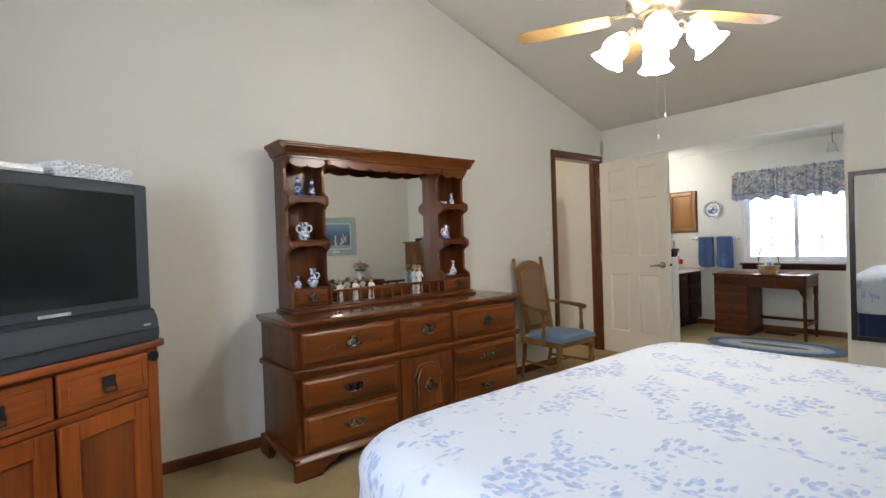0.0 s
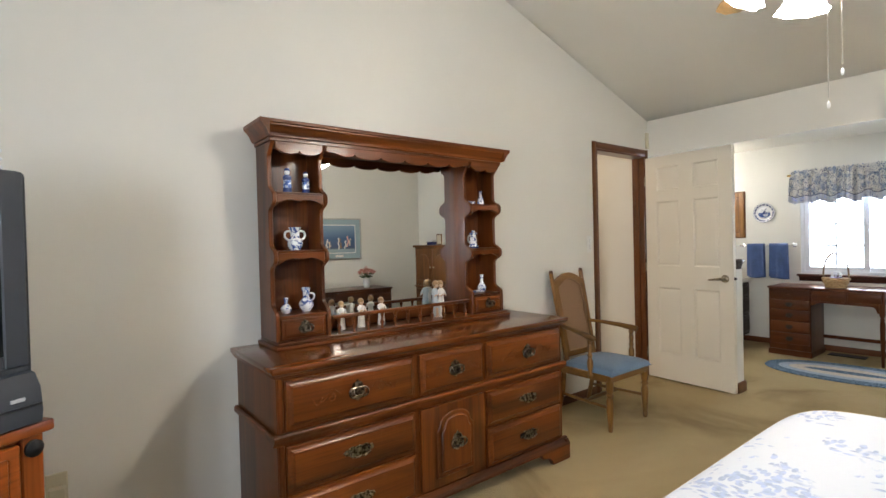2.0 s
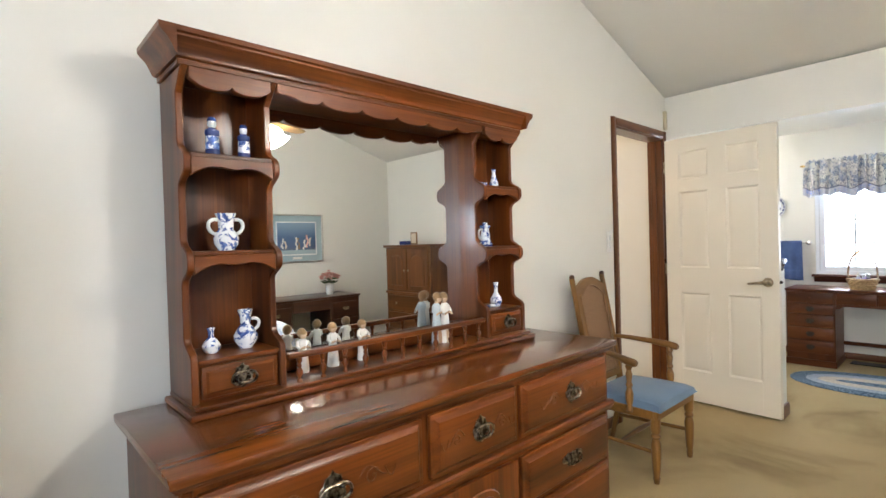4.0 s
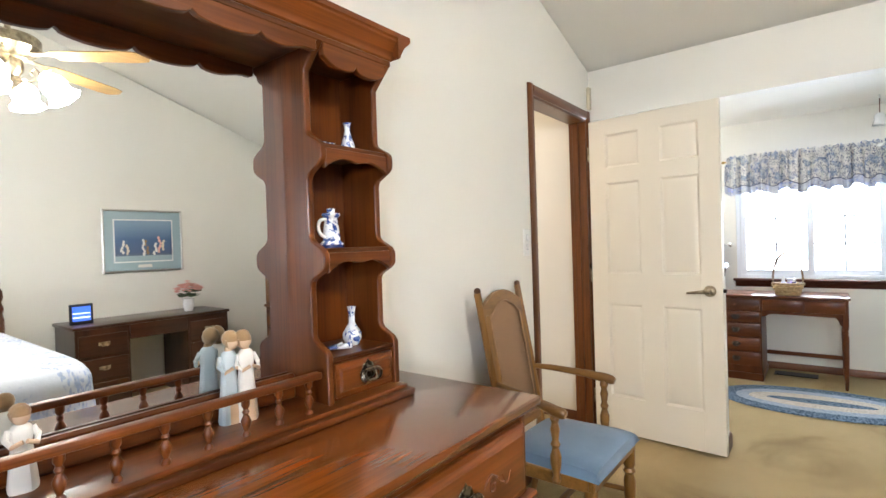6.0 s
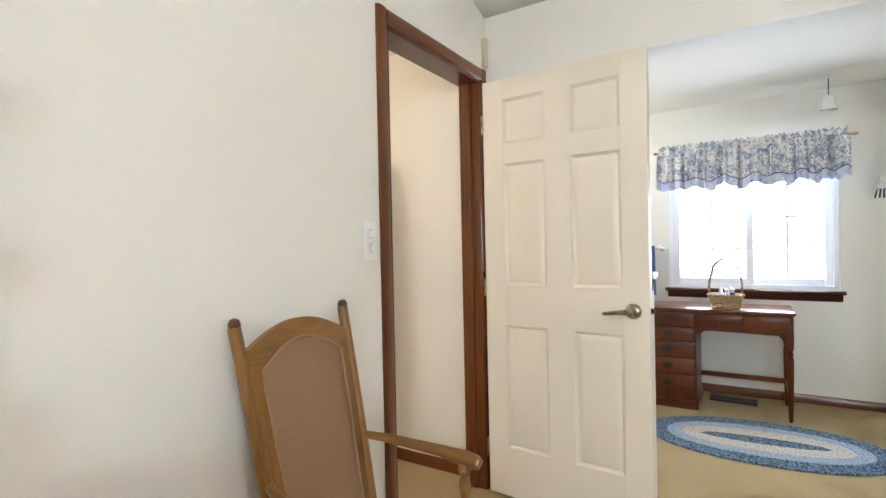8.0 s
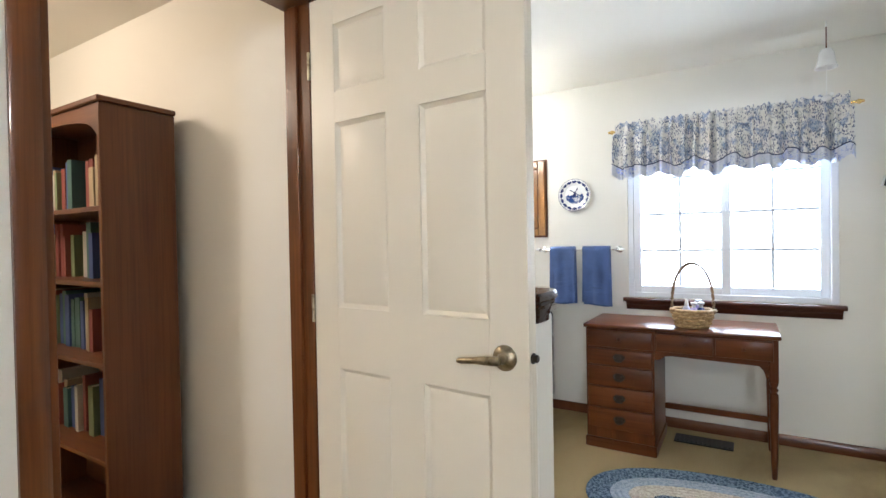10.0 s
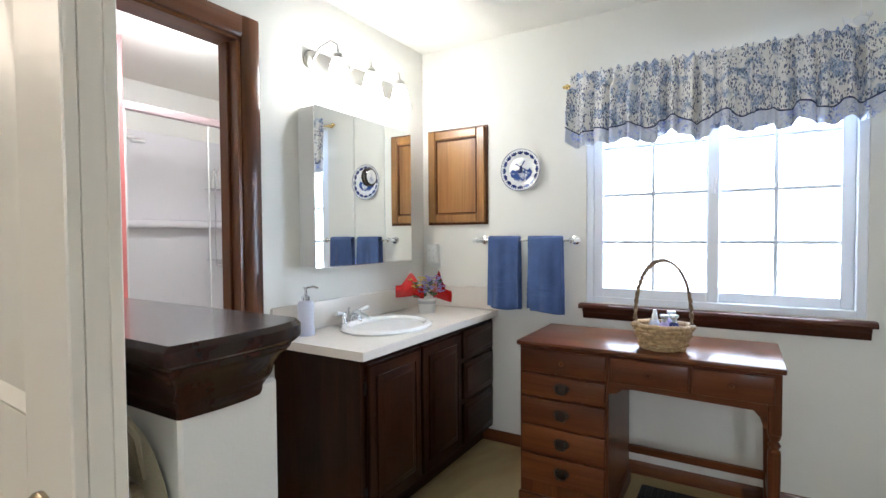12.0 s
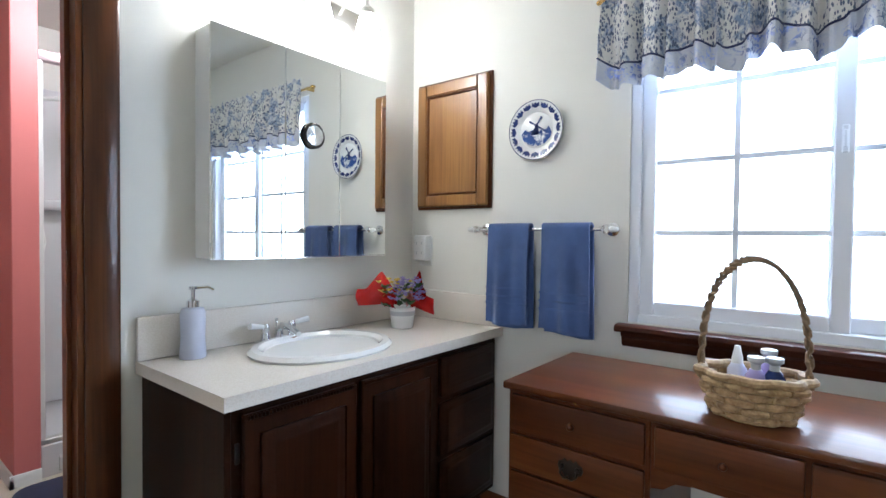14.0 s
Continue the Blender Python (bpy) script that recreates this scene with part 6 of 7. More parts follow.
def shower():
    ob = thing("shower_stall", "white acrylic shower stall with pale pink sliding track", "shower", (6.38, 5.15, 0))
    part("back_panel", Mesh().box(5.833, 5.50, 0.16, XB, 5.548, 1.98, 0.002), ACRY, ob)
    part("side_panel", Mesh().box(5.832, 4.80, 0.16, 5.850, 5.50, 1.98, 0.002), ACRY, ob)
    part("side_panel", Mesh().box(XB - 0.02, 4.80, 0.16, XB - 0.001, 5.50, 1.98, 0.002), ACRY, ob)
    part("shelf_ledge", Mesh().box(5.850, 5.40, 1.28, XB - 0.02, 5.50, 1.34, 0.02, 3), ACRY, ob)
    part("tray", Mesh().box(5.832, 4.775, 0.0, XB - 0.001, 5.548, 0.155, 0.012, 2).prism([(4.775, 0.02), (4.762, 0.03), (4.762, 0.085), (4.775, 0.10)], "x", 5.90, XB - 0.05), ACRY, ob, "white moulded shower tray")
    part("upper_wall", Mesh().box(5.832, 5.535, 1.98, XB, 5.549, DH, 0), WALL, ob)
    part("bottom_track", Mesh().box(5.833, 4.79, 0.155, XB - 0.001, 4.835, 0.180, 0.004), NICKEL, ob, "metal bottom track")
    part("header", Mesh().box(5.833, 4.785, 1.945, XB - 0.001, 4.830, 1.995, 0.008, 2), PINKM, ob, "pale pink metal header rail")
    part("wall_jamb", Mesh().box(5.832, 4.785, 0.18, 5.852, 4.825, 1.945, 0.003), PLASTW, ob, "white jamb strip")
    hd = part("shower_head", Mesh().tube([(5.85, 5.10, 1.78), (5.90, 5.10, 1.83), (5.98, 5.10, 1.85), (6.05, 5.10, 1.845)], [0.011, 0.011, 0.012, 0.016], 10).lathe([(0.0, 0.0), (0.042, 0.0), (0.046, 0.008), (0.030, 0.022), (0, 0.03)], (6.08, 5.10, 1.822), 18), PLASTW, ob, "white hand shower head")
    part("hose", Mesh().tube([(5.865, 5.10, 1.77), (5.87, 5.09, 1.5), (5.90, 5.08, 1.25), (5.92, 5.08, 1.10), (5.90, 5.09, 0.98), (5.865, 5.10, 0.96)], 0.007, 8), PLASTW, hd)
    cd = part("soap_caddy", Mesh().box(6.79, 5.36, 1.590, 6.955, 5.498, 1.598, 0.003).box(6.79, 5.36, 1.020, 6.955, 5.498, 1.028, 0.003).tube([(6.80, 5.37, 1.0), (6.80, 5.37, 1.75)], 0.005, 8), CHROME, ob, "chrome corner shelf")
    for x, hh in ((6.83, 1.0), (6.885, 1.3)):
        part("shampoo_bottle", Mesh().lathe([(0.020, 0), (0.024, 0.01), (0.024, 0.11 * hh), (0.010, 0.125 * hh), (0.010, 0.15 * hh), (0, 0.15 * hh)], (x, 5.42, 1.598), 14), PLASTW, cd)
    gd = part("sliding_door", Mesh().box(6.37, 4.800, 0.182, 6.376, 4.812, 1.944, 0.001), PLASTW, ob, "clear glass sliding door")
    gp = part("glass_pane", Mesh().box(6.376, 4.803, 0.182, XB - 0.03, 4.809, 1.944, 0), GLASS, gd)
    gp.visible_shadow = False
    for z in (1.62, 1.02):
        part("towel_rod", Mesh().tube([(6.40, 4.775, z), (6.93, 4.775, z)], 0.006, 8).tube([(6.42, 4.775, z), (6.42, 4.803, z)], 0.005, 6), CHROME, gd) if z < 1.1 else None


shower()
MATB = cloth("navy_bath_mat", (0.010, 0.016, 0.075), 0.5, 220)


def rounded(x0, y0, x1, y1, r, n=6):
    pts = []
    for cx, cy, a0 in ((x1 - r, y1 - r, 0), (x0 + r, y1 - r, 90), (x0 + r, y0 + r, 180), (x1 - r, y0 + r, 270)):
        pts += [(cx + r * math.cos(radians(a0 + 90 * k / n)), cy + r * math.sin(radians(a0 + 90 * k / n))) for k in range(n + 1)]
    return pts


tagged(part("bath_mat", Mesh().prism(rounded(5.70, 4.17, 6.45, 4.70, 0.08), "z", 0.006, 0.024, 0.006), MATB), "navy blue plush bath mat on the vinyl floor", "bath mat")
tagged(part("bath_mat", Mesh().prism(rounded(5.05, 4.20, 5.45, 4.75, 0.08), "z", 0.006, 0.024, 0.006), MATB), "navy blue plush bath mat near the pink wall", "bath mat")

# ---- vanity ----
LAM = mat("cream_laminate", (0.74, 0.69, 0.61), 0.26)
_f = noise_of(LAM, coords(LAM, shift=False), 240, 3)
ln(LAM, ramp(LAM, _f, [(0.35, (0.69, 0.63, 0.55)), (0.6, (0.77, 0.72, 0.65))]), bsdf(LAM).inputs["Base Color"])
PORC = mat("white_porcelain", (0.82, 0.82, 0.80), 0.08)
VX0, VX1, VY0, VZ = 5.775, XB, 2.99, 0.776
SKX, SKY_, SA, SB = 6.245, 3.235, 0.245, 0.200


def vanity():
    ob = thing("vanity_cabinet", "dark walnut vanity cabinet with two doors and three drawers", "vanity", (6.38, 3.27, 0))
    x0, x1, yf, h = VX0 + 0.018, XB - 0.001, VY0 + 0.035, VZ - 0.036
    part("side", Mesh().box(x0, yf, 0.0, x0 + 0.018, YV - 0.001, h, 0.002), WALNUT[2], ob)
    part("body", Mesh().box(x0 + 0.018, yf + 0.004, 0.09, x1, yf + 0.02, h, 0.001), WALNUT[2], ob)
    part("bottom", Mesh().box(x0 + 0.018, yf + 0.02, 0.09, x1, YV - 0.001, 0.105, 0), WALNUT[0], ob)
    part("toe_kick", Mesh().box(x0 + 0.018, yf + 0.06, 0, x1, yf + 0.075, 0.089, 0), WALNUT[0], ob)
    for a, b in ((5.835, 6.195), (6.215, 6.575)):
        d = part("door", Mesh().box(a, yf - 0.014, 0.115, b, yf + 0.004, h - 0.028, 0.004), WALNUT[2], ob)
        part("door_panel", raised(a + 0.045, 0.165, b - 0.045, h - 0.080, yf - 0.014, 0.003, 0.007, 0.03), WALNUT[2], d)
        fs = Mesh()
        for k in range(34):
            xk = a + 0.008 + (b - a - 0.016) * k / 34
            fs.box(xk, yf - 0.020, h - 0.041, xk + 0.007, yf - 0.012, h - 0.029, 0.002)
        part("finger_strip", fs, WALNUT[0], d)
    for z0, z1 in ((0.565, 0.712), (0.350, 0.545), (0.115, 0.330)):
        part("drawer", raised(6.600, z0, 6.955, z1, yf + 0.004, 0.016, 0.006, 0.028), WALNUT[0], ob)
    for z, xx in ((0.62, 5.832), (0.20, 5.832)):
        part("hinge", Mesh().box(xx - 0.012, yf - 0.002, z - 0.025, xx, yf + 0.006, z + 0.025, 0.001), BLACK, ob, "dark hinge")
    return ob


vanity()


def counter():
    ob = thing("vanity_counter", "cream laminate vanity counter with backsplash", "counter", (6.38, 3.25, VZ - 0.036))
    m = Mesh()
    n = 48
    # top with an oval hole for the basin
    outer = []
    b = m.b
    ring = [b.verts.new((SKX + (SA - 0.03) * math.cos(2 * math.pi * k / n), SKY_ + (SB - 0.03) * math.sin(2 * math.pi * k / n), VZ)) for k in range(n)]
    ring2 = [b.verts.new((v.co.x, v.co.y, VZ - 0.036)) for v in ring]
    def edge(k):
        a = 2 * math.pi * k / n
        c, s = math.cos(a), math.sin(a)
        hx = (XB - 0.001 - SKX) if c > 0 else (SKX - VX0)
        hy = (YV - 0.001 - SKY_) if s > 0 else (SKY_ - VY0)
        t = min(hx / abs(c) if abs(c) > 1e-6 else 9, hy / abs(s) if abs(s) > 1e-6 else 9)
        return SKX + c * t, SKY_ + s * t
    out = []
    for k in range(n):
        out.append(edge(k))
    corners = [(XB - 0.001, YV - 0.001), (VX0, YV - 0.001), (VX0, VY0), (XB - 0.001, VY0)]
    for cx, cy in corners:
        j = min(range(n), key=lambda i: (out[i][0] - cx) ** 2 + (out[i][1] - cy) ** 2)
        out[j] = (cx, cy)
    o1 = [b.verts.new((x, y, VZ)) for x, y in out]
    o2 = [b.verts.new((x, y, VZ - 0.036)) for x, y in out]
    fs = []
    for k in range(n):
        q = (k + 1) % n
        fs += [b.faces.new((ring[k], ring[q], o1[q], o1[k])), b.faces.new((o1[k], o1[q], o2[q], o2[k])), b.faces.new((ring2[k], ring2[q], ring[q], ring[k])), b.faces.new((o2[k], o2[q], ring2[q], ring2[k]))]
    bmesh.ops.recalc_face_normals(b, faces=fs)
    part("worktop", m, LAM, ob)
    part("backsplash", Mesh().box(VX0, YV - 0.022, VZ, XB - 0.001, YV - 0.001, 0.905, 0.006, 2), LAM, ob)
    part("side_splash", Mesh().box(XB - 0.022, VY0 + 0.01, VZ, XB - 0.001, YV - 0.023, 0.905, 0.006, 2), LAM, ob)
    return ob


counter()
o = thing("wash_basin", "white oval drop-in porcelain basin", "sink", (SKX, SKY_, VZ))
part("basin", Mesh().lathe([(SA, 0.001), (SA + 0.004, 0.008), (SA - 0.008, 0.019), (SA - 0.030, 0.020), (SA - 0.045, 0.010), (SA - 0.058, -0.03), (SA - 0.10, -0.10), (0.06, -0.13), (0.02, -0.135), (0.0, -0.135)], (SKX, SKY_, VZ), 48, squash=SB / SA), PORC, o)
part("drain", Mesh().lathe([(0.0, -0.130), (0.018, -0.130), (0.022, -0.133)], (SKX, SKY_, VZ), 16), CHROME, o)


def faucet():
    x, y, z = 6.200, 3.425, VZ + 0.0005
    ob = thing("faucet", "chrome faucet with two white porcelain lever handles", "faucet", (x, y, z))
    part("base_plate", Mesh().prism(rounded(x - 0.085, y - 0.026, x + 0.085, y + 0.026, 0.024), "z", z, z + 0.014, 0.004), CHROME, ob)
    part("spout", Mesh().tube([(x, y, z + 0.012), (x, y, z + 0.045), (x, y - 0.02, z + 0.060), (x, y - 0.07, z + 0.058), (x, y - 0.115, z + 0.042)], [0.016, 0.014, 0.012, 0.011, 0.010], 14), CHROME, ob)
    part("lift_rod", Mesh().tube([(x, y + 0.015, z + 0.01), (x, y + 0.015, z + 0.075)], 0.003, 8).ball((x, y + 0.015, z + 0.078), 0.006, 8), CHROME, ob)
    for s in (-1, 1):
        k = part("valve", Mesh().lathe([(0.018, 0.010), (0.015, 0.03), (0.011, 0.04), (0.015, 0.055), (0.011, 0.068), (0, 0.07)], (x + s * 0.052, y, z), 16), CHROME, ob)
        part("lever", Mesh().tube([(x + s * 0.052, y, z + 0.060), (x + s * 0.075, y - 0.004, z + 0.064), (x + s * 0.115, y - 0.010, z + 0.070)], [0.006, 0.009, 0.011], 12), PORC, k, "white porcelain lever")


faucet()
CLEARP = mat("frosted_lilac_plastic", (0.74, 0.76, 0.88), 0.4)
bsdf(CLEARP).inputs["Transmission Weight"].default_value = 0.35
o = thing("soap_dispenser", "frosted lilac soap dispenser with chrome pump", "soap dispenser", (5.905, 3.425, VZ))
part("bottle", Mesh().lathe([(0.036, 0.0005), (0.038, 0.006), (0.034, 0.06), (0.036, 0.135), (0.030, 0.150), (0.016, 0.154), (0, 0.154)], (5.905, 3.425, VZ), 24), CLEARP, o)
part("pump", Mesh().lathe([(0.018, 0.154), (0.018, 0.172), (0.010, 0.178), (0.006, 0.180), (0.006, 0.205), (0.012, 0.207), (0.012, 0.216), (0, 0.217)], (5.905, 3.425, VZ), 16).tube([(5.905, 3.425, VZ + 0.211), (5.945, 3.415, VZ + 0.213), (5.962, 3.411, VZ + 0.203)], [0.006, 0.005, 0.004], 8), CHROME, o, "chrome pump")


def wrapped_plant():
    x, y, z = 6.695, 3.300, VZ + 0.0005
    ob = thing("gift_plant", "small purple flowers in a white pot with red foil", "potted plant", (x, y, z))
    part("pot", Mesh().lathe([(0.042, 0), (0.044, 0.004), (0.052, 0.075), (0.055, 0.085), (0.048, 0.085), (0, 0.06)], (x, y, z), 24), PLASTW, ob)
    part("pot_band", Mesh().lathe([(0.0505, 0.052), (0.0525, 0.068), (0.0530, 0.070)], (x, y, z), 24), SILVER, ob, "grey lace band")
    rnd = random.Random(9)
    foil = mat("red_foil", (0.50, 0.012, 0.010), 0.25)
    pink = mat("pink_foil", (0.66, 0.20, 0.18), 0.3)
    rx, ry = 0.579, -0.815

    def wing(s0, s1, lo0, hi0, lo1, hi1, peak, at, bow):
        def f(u, v):
            s = s0 + (s1 - s0) * v
            lo, hi = lo0 + (lo1 - lo0) * v, hi0 + (hi1 - hi0) * v + peak * max(0.0, 1 - abs(v - at) / 0.35)
            q = bow * math.sin(math.pi * u) + 0.012 * math.sin(7 * v + 5 * u) - 0.10 * (v - 0.3) ** 2
            return (x + s * rx - q * ry, y + s * ry + q * rx, z + lo + (hi - lo) * u)
        return Mesh().sheet(f, 10, 14, 0.0008)
    for mm, a in ((foil, (-0.02, -0.175, 0.095, 0.155, 0.092, 0.160, 0.075, 0.45, -0.035)), (foil, (0.035, 0.135, 0.085, 0.150, 0.060, 0.125, 0.0, 0.5, -0.030)),
                  (foil, (0.05, 0.10, 0.10, 0.20, 0.09, 0.16, 0.055, 0.4, 0.030)), (pink, (0.018, 0.052, 0.085, 0.13, 0.115, 0.185, 0.01, 0.5, -0.040)), (foil, (-0.075, -0.02, 0.085, 0.15, 0.080, 0.12, 0.03, 0.4, -0.045))):
        part("foil_leaf", wing(*a), mm, ob, "shiny red foil" if mm is foil else "pale pink back of the foil")
    yel = mat("yellow_petals", (0.80, 0.60, 0.08), 0.6)
    pur = mat("lilac_petals", (0.44, 0.38, 0.72), 0.7)
    for nm, mm, cnt, sc in (("lilac_blossoms", pur, 70, 0.02), ("yellow_blossoms", yel, 26, -0.03), ("leaves", LEAFG, 22, 0.0)):
        f = Mesh()
        for i in range(cnt):
            a, r = rnd.random() * 6.28, 0.080 * math.sqrt(rnd.random())
            c, q = r * math.cos(a) + sc, 0.045 * math.sin(a) - 0.035
            flower(f, (x + c * rx - q * ry, y + c * ry + q * rx, z + (0.115 if nm != "leaves" else 0.085) + rnd.random() * 0.085), 0.018 if nm != "leaves" else 0.028, 5, rnd, 0.8)
        tagged(part(nm, f, mm, ob), kind="stuff")


wrapped_plant()


def medicine_cabinet():
    ob = thing("medicine_cabinet", "white medicine cabinet with three mirror doors", "medicine cabinet", (6.32, YV, 1.07))
    x0, x1, yf, z0, z1 = 5.945, 6.692, 3.400, 1.070, 1.797
    part("body", Mesh().box(x0 + 0.004, yf + 0.006, z0 + 0.004, x1 - 0.004, YV, z1 - 0.004, 0.002), WHITE, ob)
    for a, b in ((x0, 6.206), (6.209, 6.444), (6.447, x1)):
        d = part("mirror_door", Mesh().box(a, yf, z0, b, yf + 0.005, z1, 0.001), MIRROR, ob, "mirror glass door")
        part("edge_trim", Mesh().box(a, yf - 0.002, z0 - 0.001, b, yf + 0.005, z0 + 0.004, 0.001), CHROME, d)
    part("suction_mirror", Mesh().lathe([(0.0, 0.0), (0.036, 0.0), (0.040, 0.006), (0.036, 0.016), (0.0, 0.018)], n=24).turn(Matrix.Translation((6.319, yf, 1.510)) @ Matrix.Rotation(radians(90), 4, "X")), CHROME, ob, "small round chrome magnifying mirror")
    part("mirror_rim", Mesh().tube([(6.319 + 0.041 * math.cos(2 * math.pi * k / 28), yf - 0.009, 1.510 + 0.041 * math.sin(2 * math.pi * k / 28)) for k in range(28)], 0.006, 8, True), LATCHM, ob, "dark rim of the round mirror")


medicine_cabinet()


def vanity_lamp():
    ob = thing("vanity_light", "nickel bath bar light with three lit glass shades", "wall lamp", (6.33, YV, 2.03))
    yb = YV - 0.022
    part("back_plate", Mesh().prism(rounded(5.985, 1.985, 6.665, 2.075, 0.044), "y", YV - 0.020, YV, 0.005), NICKEL, ob)
    for x in (6.085, 6.325, 6.565):
        a = part("arm", Mesh().tube([(x - 0.055, yb, 2.035), (x - 0.050, yb - 0.035, 2.075), (x - 0.02, yb - 0.075, 2.115), (x + 0.005, yb - 0.095, 2.100), (x + 0.005, yb - 0.098, 2.060)], 0.0055, 8).lathe([(0.0, 2.030), (0.028, 2.030), (0.026, 2.050), (0.012, 2.062), (0, 2.064)], (x + 0.005, yb - 0.098, 0), 16), NICKEL, ob)
        part("shade", Mesh().lathe([(0.024, 2.034), (0.034, 2.015), (0.046, 1.965), (0.056, 1.915), (0.053, 1.915), (0.040, 1.97), (0.0, 2.02)], (x + 0.005, yb - 0.098, 0), 24), VLGLASS, a, "lit frosted glass shade")


VLGLASS = glow("lit_vanity_glass", (1.0, 0.93, 0.82), 40.0)
vanity_lamp()

# ---- window wall ----
def wood_cabinet():
    ob = thing("wall_cabinet", "golden oak recessed wall cabinet with raised panel door", "wall cabinet", (XB, 3.255, 1.27))
    y0, y1, z0, z1 = 3.050, 3.462, 1.275, 1.855
    f = Mesh()
    for a, b, c, d in ((y0, z0, y0 + 0.030, z1), (y1 - 0.030, z0, y1, z1), (y0 + 0.030, z0, y1 - 0.030, z0 + 0.030), (y0 + 0.030, z1 - 0.030, y1 - 0.030, z1)):
        f.box(XB - 0.012, a, b, XB, c, d, 0.003)
    part("frame", f, MAPLE[2], ob)
    d = Mesh()
    a0, a1, b0, b1 = y0 + 0.012, y1 - 0.012, z0 + 0.012, z1 - 0.012
    for a, b, c, e in ((a0, b0, a0 + 0.052, b1), (a1 - 0.052, b0, a1, b1), (a0 + 0.052, b0, a1 - 0.052, b0 + 0.052), (a0 + 0.052, b1 - 0.052, a1 - 0.052, b1)):
        d.box(XB - 0.032, a, b, XB - 0.0115, c, e, 0.005)
    dd = part("door", d, OAKG[2], ob)
    bead = Mesh()
    for a, b, c, e in ((a0 + 0.052, b0 + 0.052, a0 + 0.062, b1 - 0.052), (a1 - 0.062, b0 + 0.052, a1 - 0.052, b1 - 0.052), (a0 + 0.062, b0 + 0.052, a1 - 0.062, b0 + 0.062), (a0 + 0.062, b1 - 0.062, a1 - 0.062, b1 - 0.052)):
        bead.box(XB - 0.028, a, b, XB - 0.014, c, e, 0.004)
    part("bead", bead, MAPLE[2], dd, "darker beaded edge")
    part("door_panel", Mesh().box(XB - 0.020, a0 + 0.050, b0 + 0.050, XB - 0.014, a1 - 0.050, b1 - 0.050, 0), OAKG[2], dd, "golden oak panel")


wood_cabinet()
PLATEM = mat("blue_windmill_plate", (0.80, 0.80, 0.80), 0.15)
_v = coords(PLATEM, shift=False)
_n = ramp(PLATEM, noise_of(PLATEM, _v, 34, 4, 0.6, 0.5), [(0.40, (0, 0, 0)), (0.50, (1, 1, 1))])
ln(PLATEM, mixc(PLATEM, _n, (0.80, 0.81, 0.82), (0.03, 0.07, 0.25)), bsdf(PLATEM).inputs["Base Color"])


def plate():
    y, z, r = 2.842, 1.574, 0.118
    ob = thing("decorative_plate", "round china plate with blue windmill scene", "plate", (XB, y, z))
    m = Matrix.Translation((XB, y, z)) @ Matrix.Rotation(radians(-90), 4, "Y")
    part("dish", Mesh().lathe([(0.0, 0.004), (r * 0.55, 0.004), (r * 0.66, 0.010), (r * 0.95, 0.020), (r, 0.022), (r * 0.99, 0.025), (r * 0.93, 0.024), (r * 0.66, 0.015), (r * 0.60, 0.010), (0, 0.0095)], n=40).turn(m), CHINA, ob)
    part("scene", Mesh().lathe([(0.0, 0.0102), (r * 0.60, 0.0106), (r * 0.605, 0.0102)], n=32).turn(m), CHINA, ob)
    def flat(pts):
        return Mesh().prism([(y + a * r, z + b * r) for a, b in pts], "x", XB - 0.0125, XB - 0.0108)
    part("painted_land", flat([(-0.56, -0.12), (-0.5, -0.28), (-0.3, -0.46), (0.0, -0.54), (0.3, -0.46), (0.5, -0.28), (0.56, -0.08), (0.42, 0.06), (0.3, -0.02), (0.16, 0.02), (-0.1, -0.06), (-0.2, 0.04), (-0.36, 0.0), (-0.44, 0.10)]), PLATEM, ob, "blue painted land")
    part("painted_windmill", flat([(-0.10, -0.15), (0.10, -0.15), (0.06, 0.16), (0.0, 0.24), (-0.06, 0.16)]), COBALT, ob, "blue painted windmill")
    for k in range(4):
        a = radians(35 + 90 * k)
        c, s = math.cos(a), math.sin(a)
        part("painted_sail", flat([(0.02 * s, 0.15 - 0.02 * c), (0.34 * c + 0.05 * s, 0.15 + 0.34 * s - 0.05 * c), (0.34 * c - 0.02 * s, 0.15 + 0.34 * s + 0.02 * c), (-0.02 * s, 0.15 + 0.02 * c)]), COBALT, ob)
    for k in range(16):
        a = 2 * math.pi * k / 16
        c, s = math.cos(a), math.sin(a)
        q = Mesh().prism([(-0.017, -0.006), (0.0, -0.013), (0.017, -0.006), (0.014, 0.009), (0.007, 0.002), (0.0, 0.010), (-0.007, 0.002), (-0.014, 0.009)], "x", -0.0012, 0.0)
        q.turn(Matrix.Translation((XB - 0.0215, y + 0.84 * r * s, z + 0.84 * r * c)) @ Matrix.Rotation(-a, 4, "X") @ Matrix.Rotation(radians(-15), 4, "Y"))
        part("painted_border", q, COBALT, ob)
    part("rim_line", Mesh().tube([(XB - 0.0245, y + 0.985 * r * math.cos(2 * math.pi * k / 40), z + 0.985 * r * math.sin(2 * math.pi * k / 40)) for k in range(40)], 0.0016, 6, True), COBALT, ob)


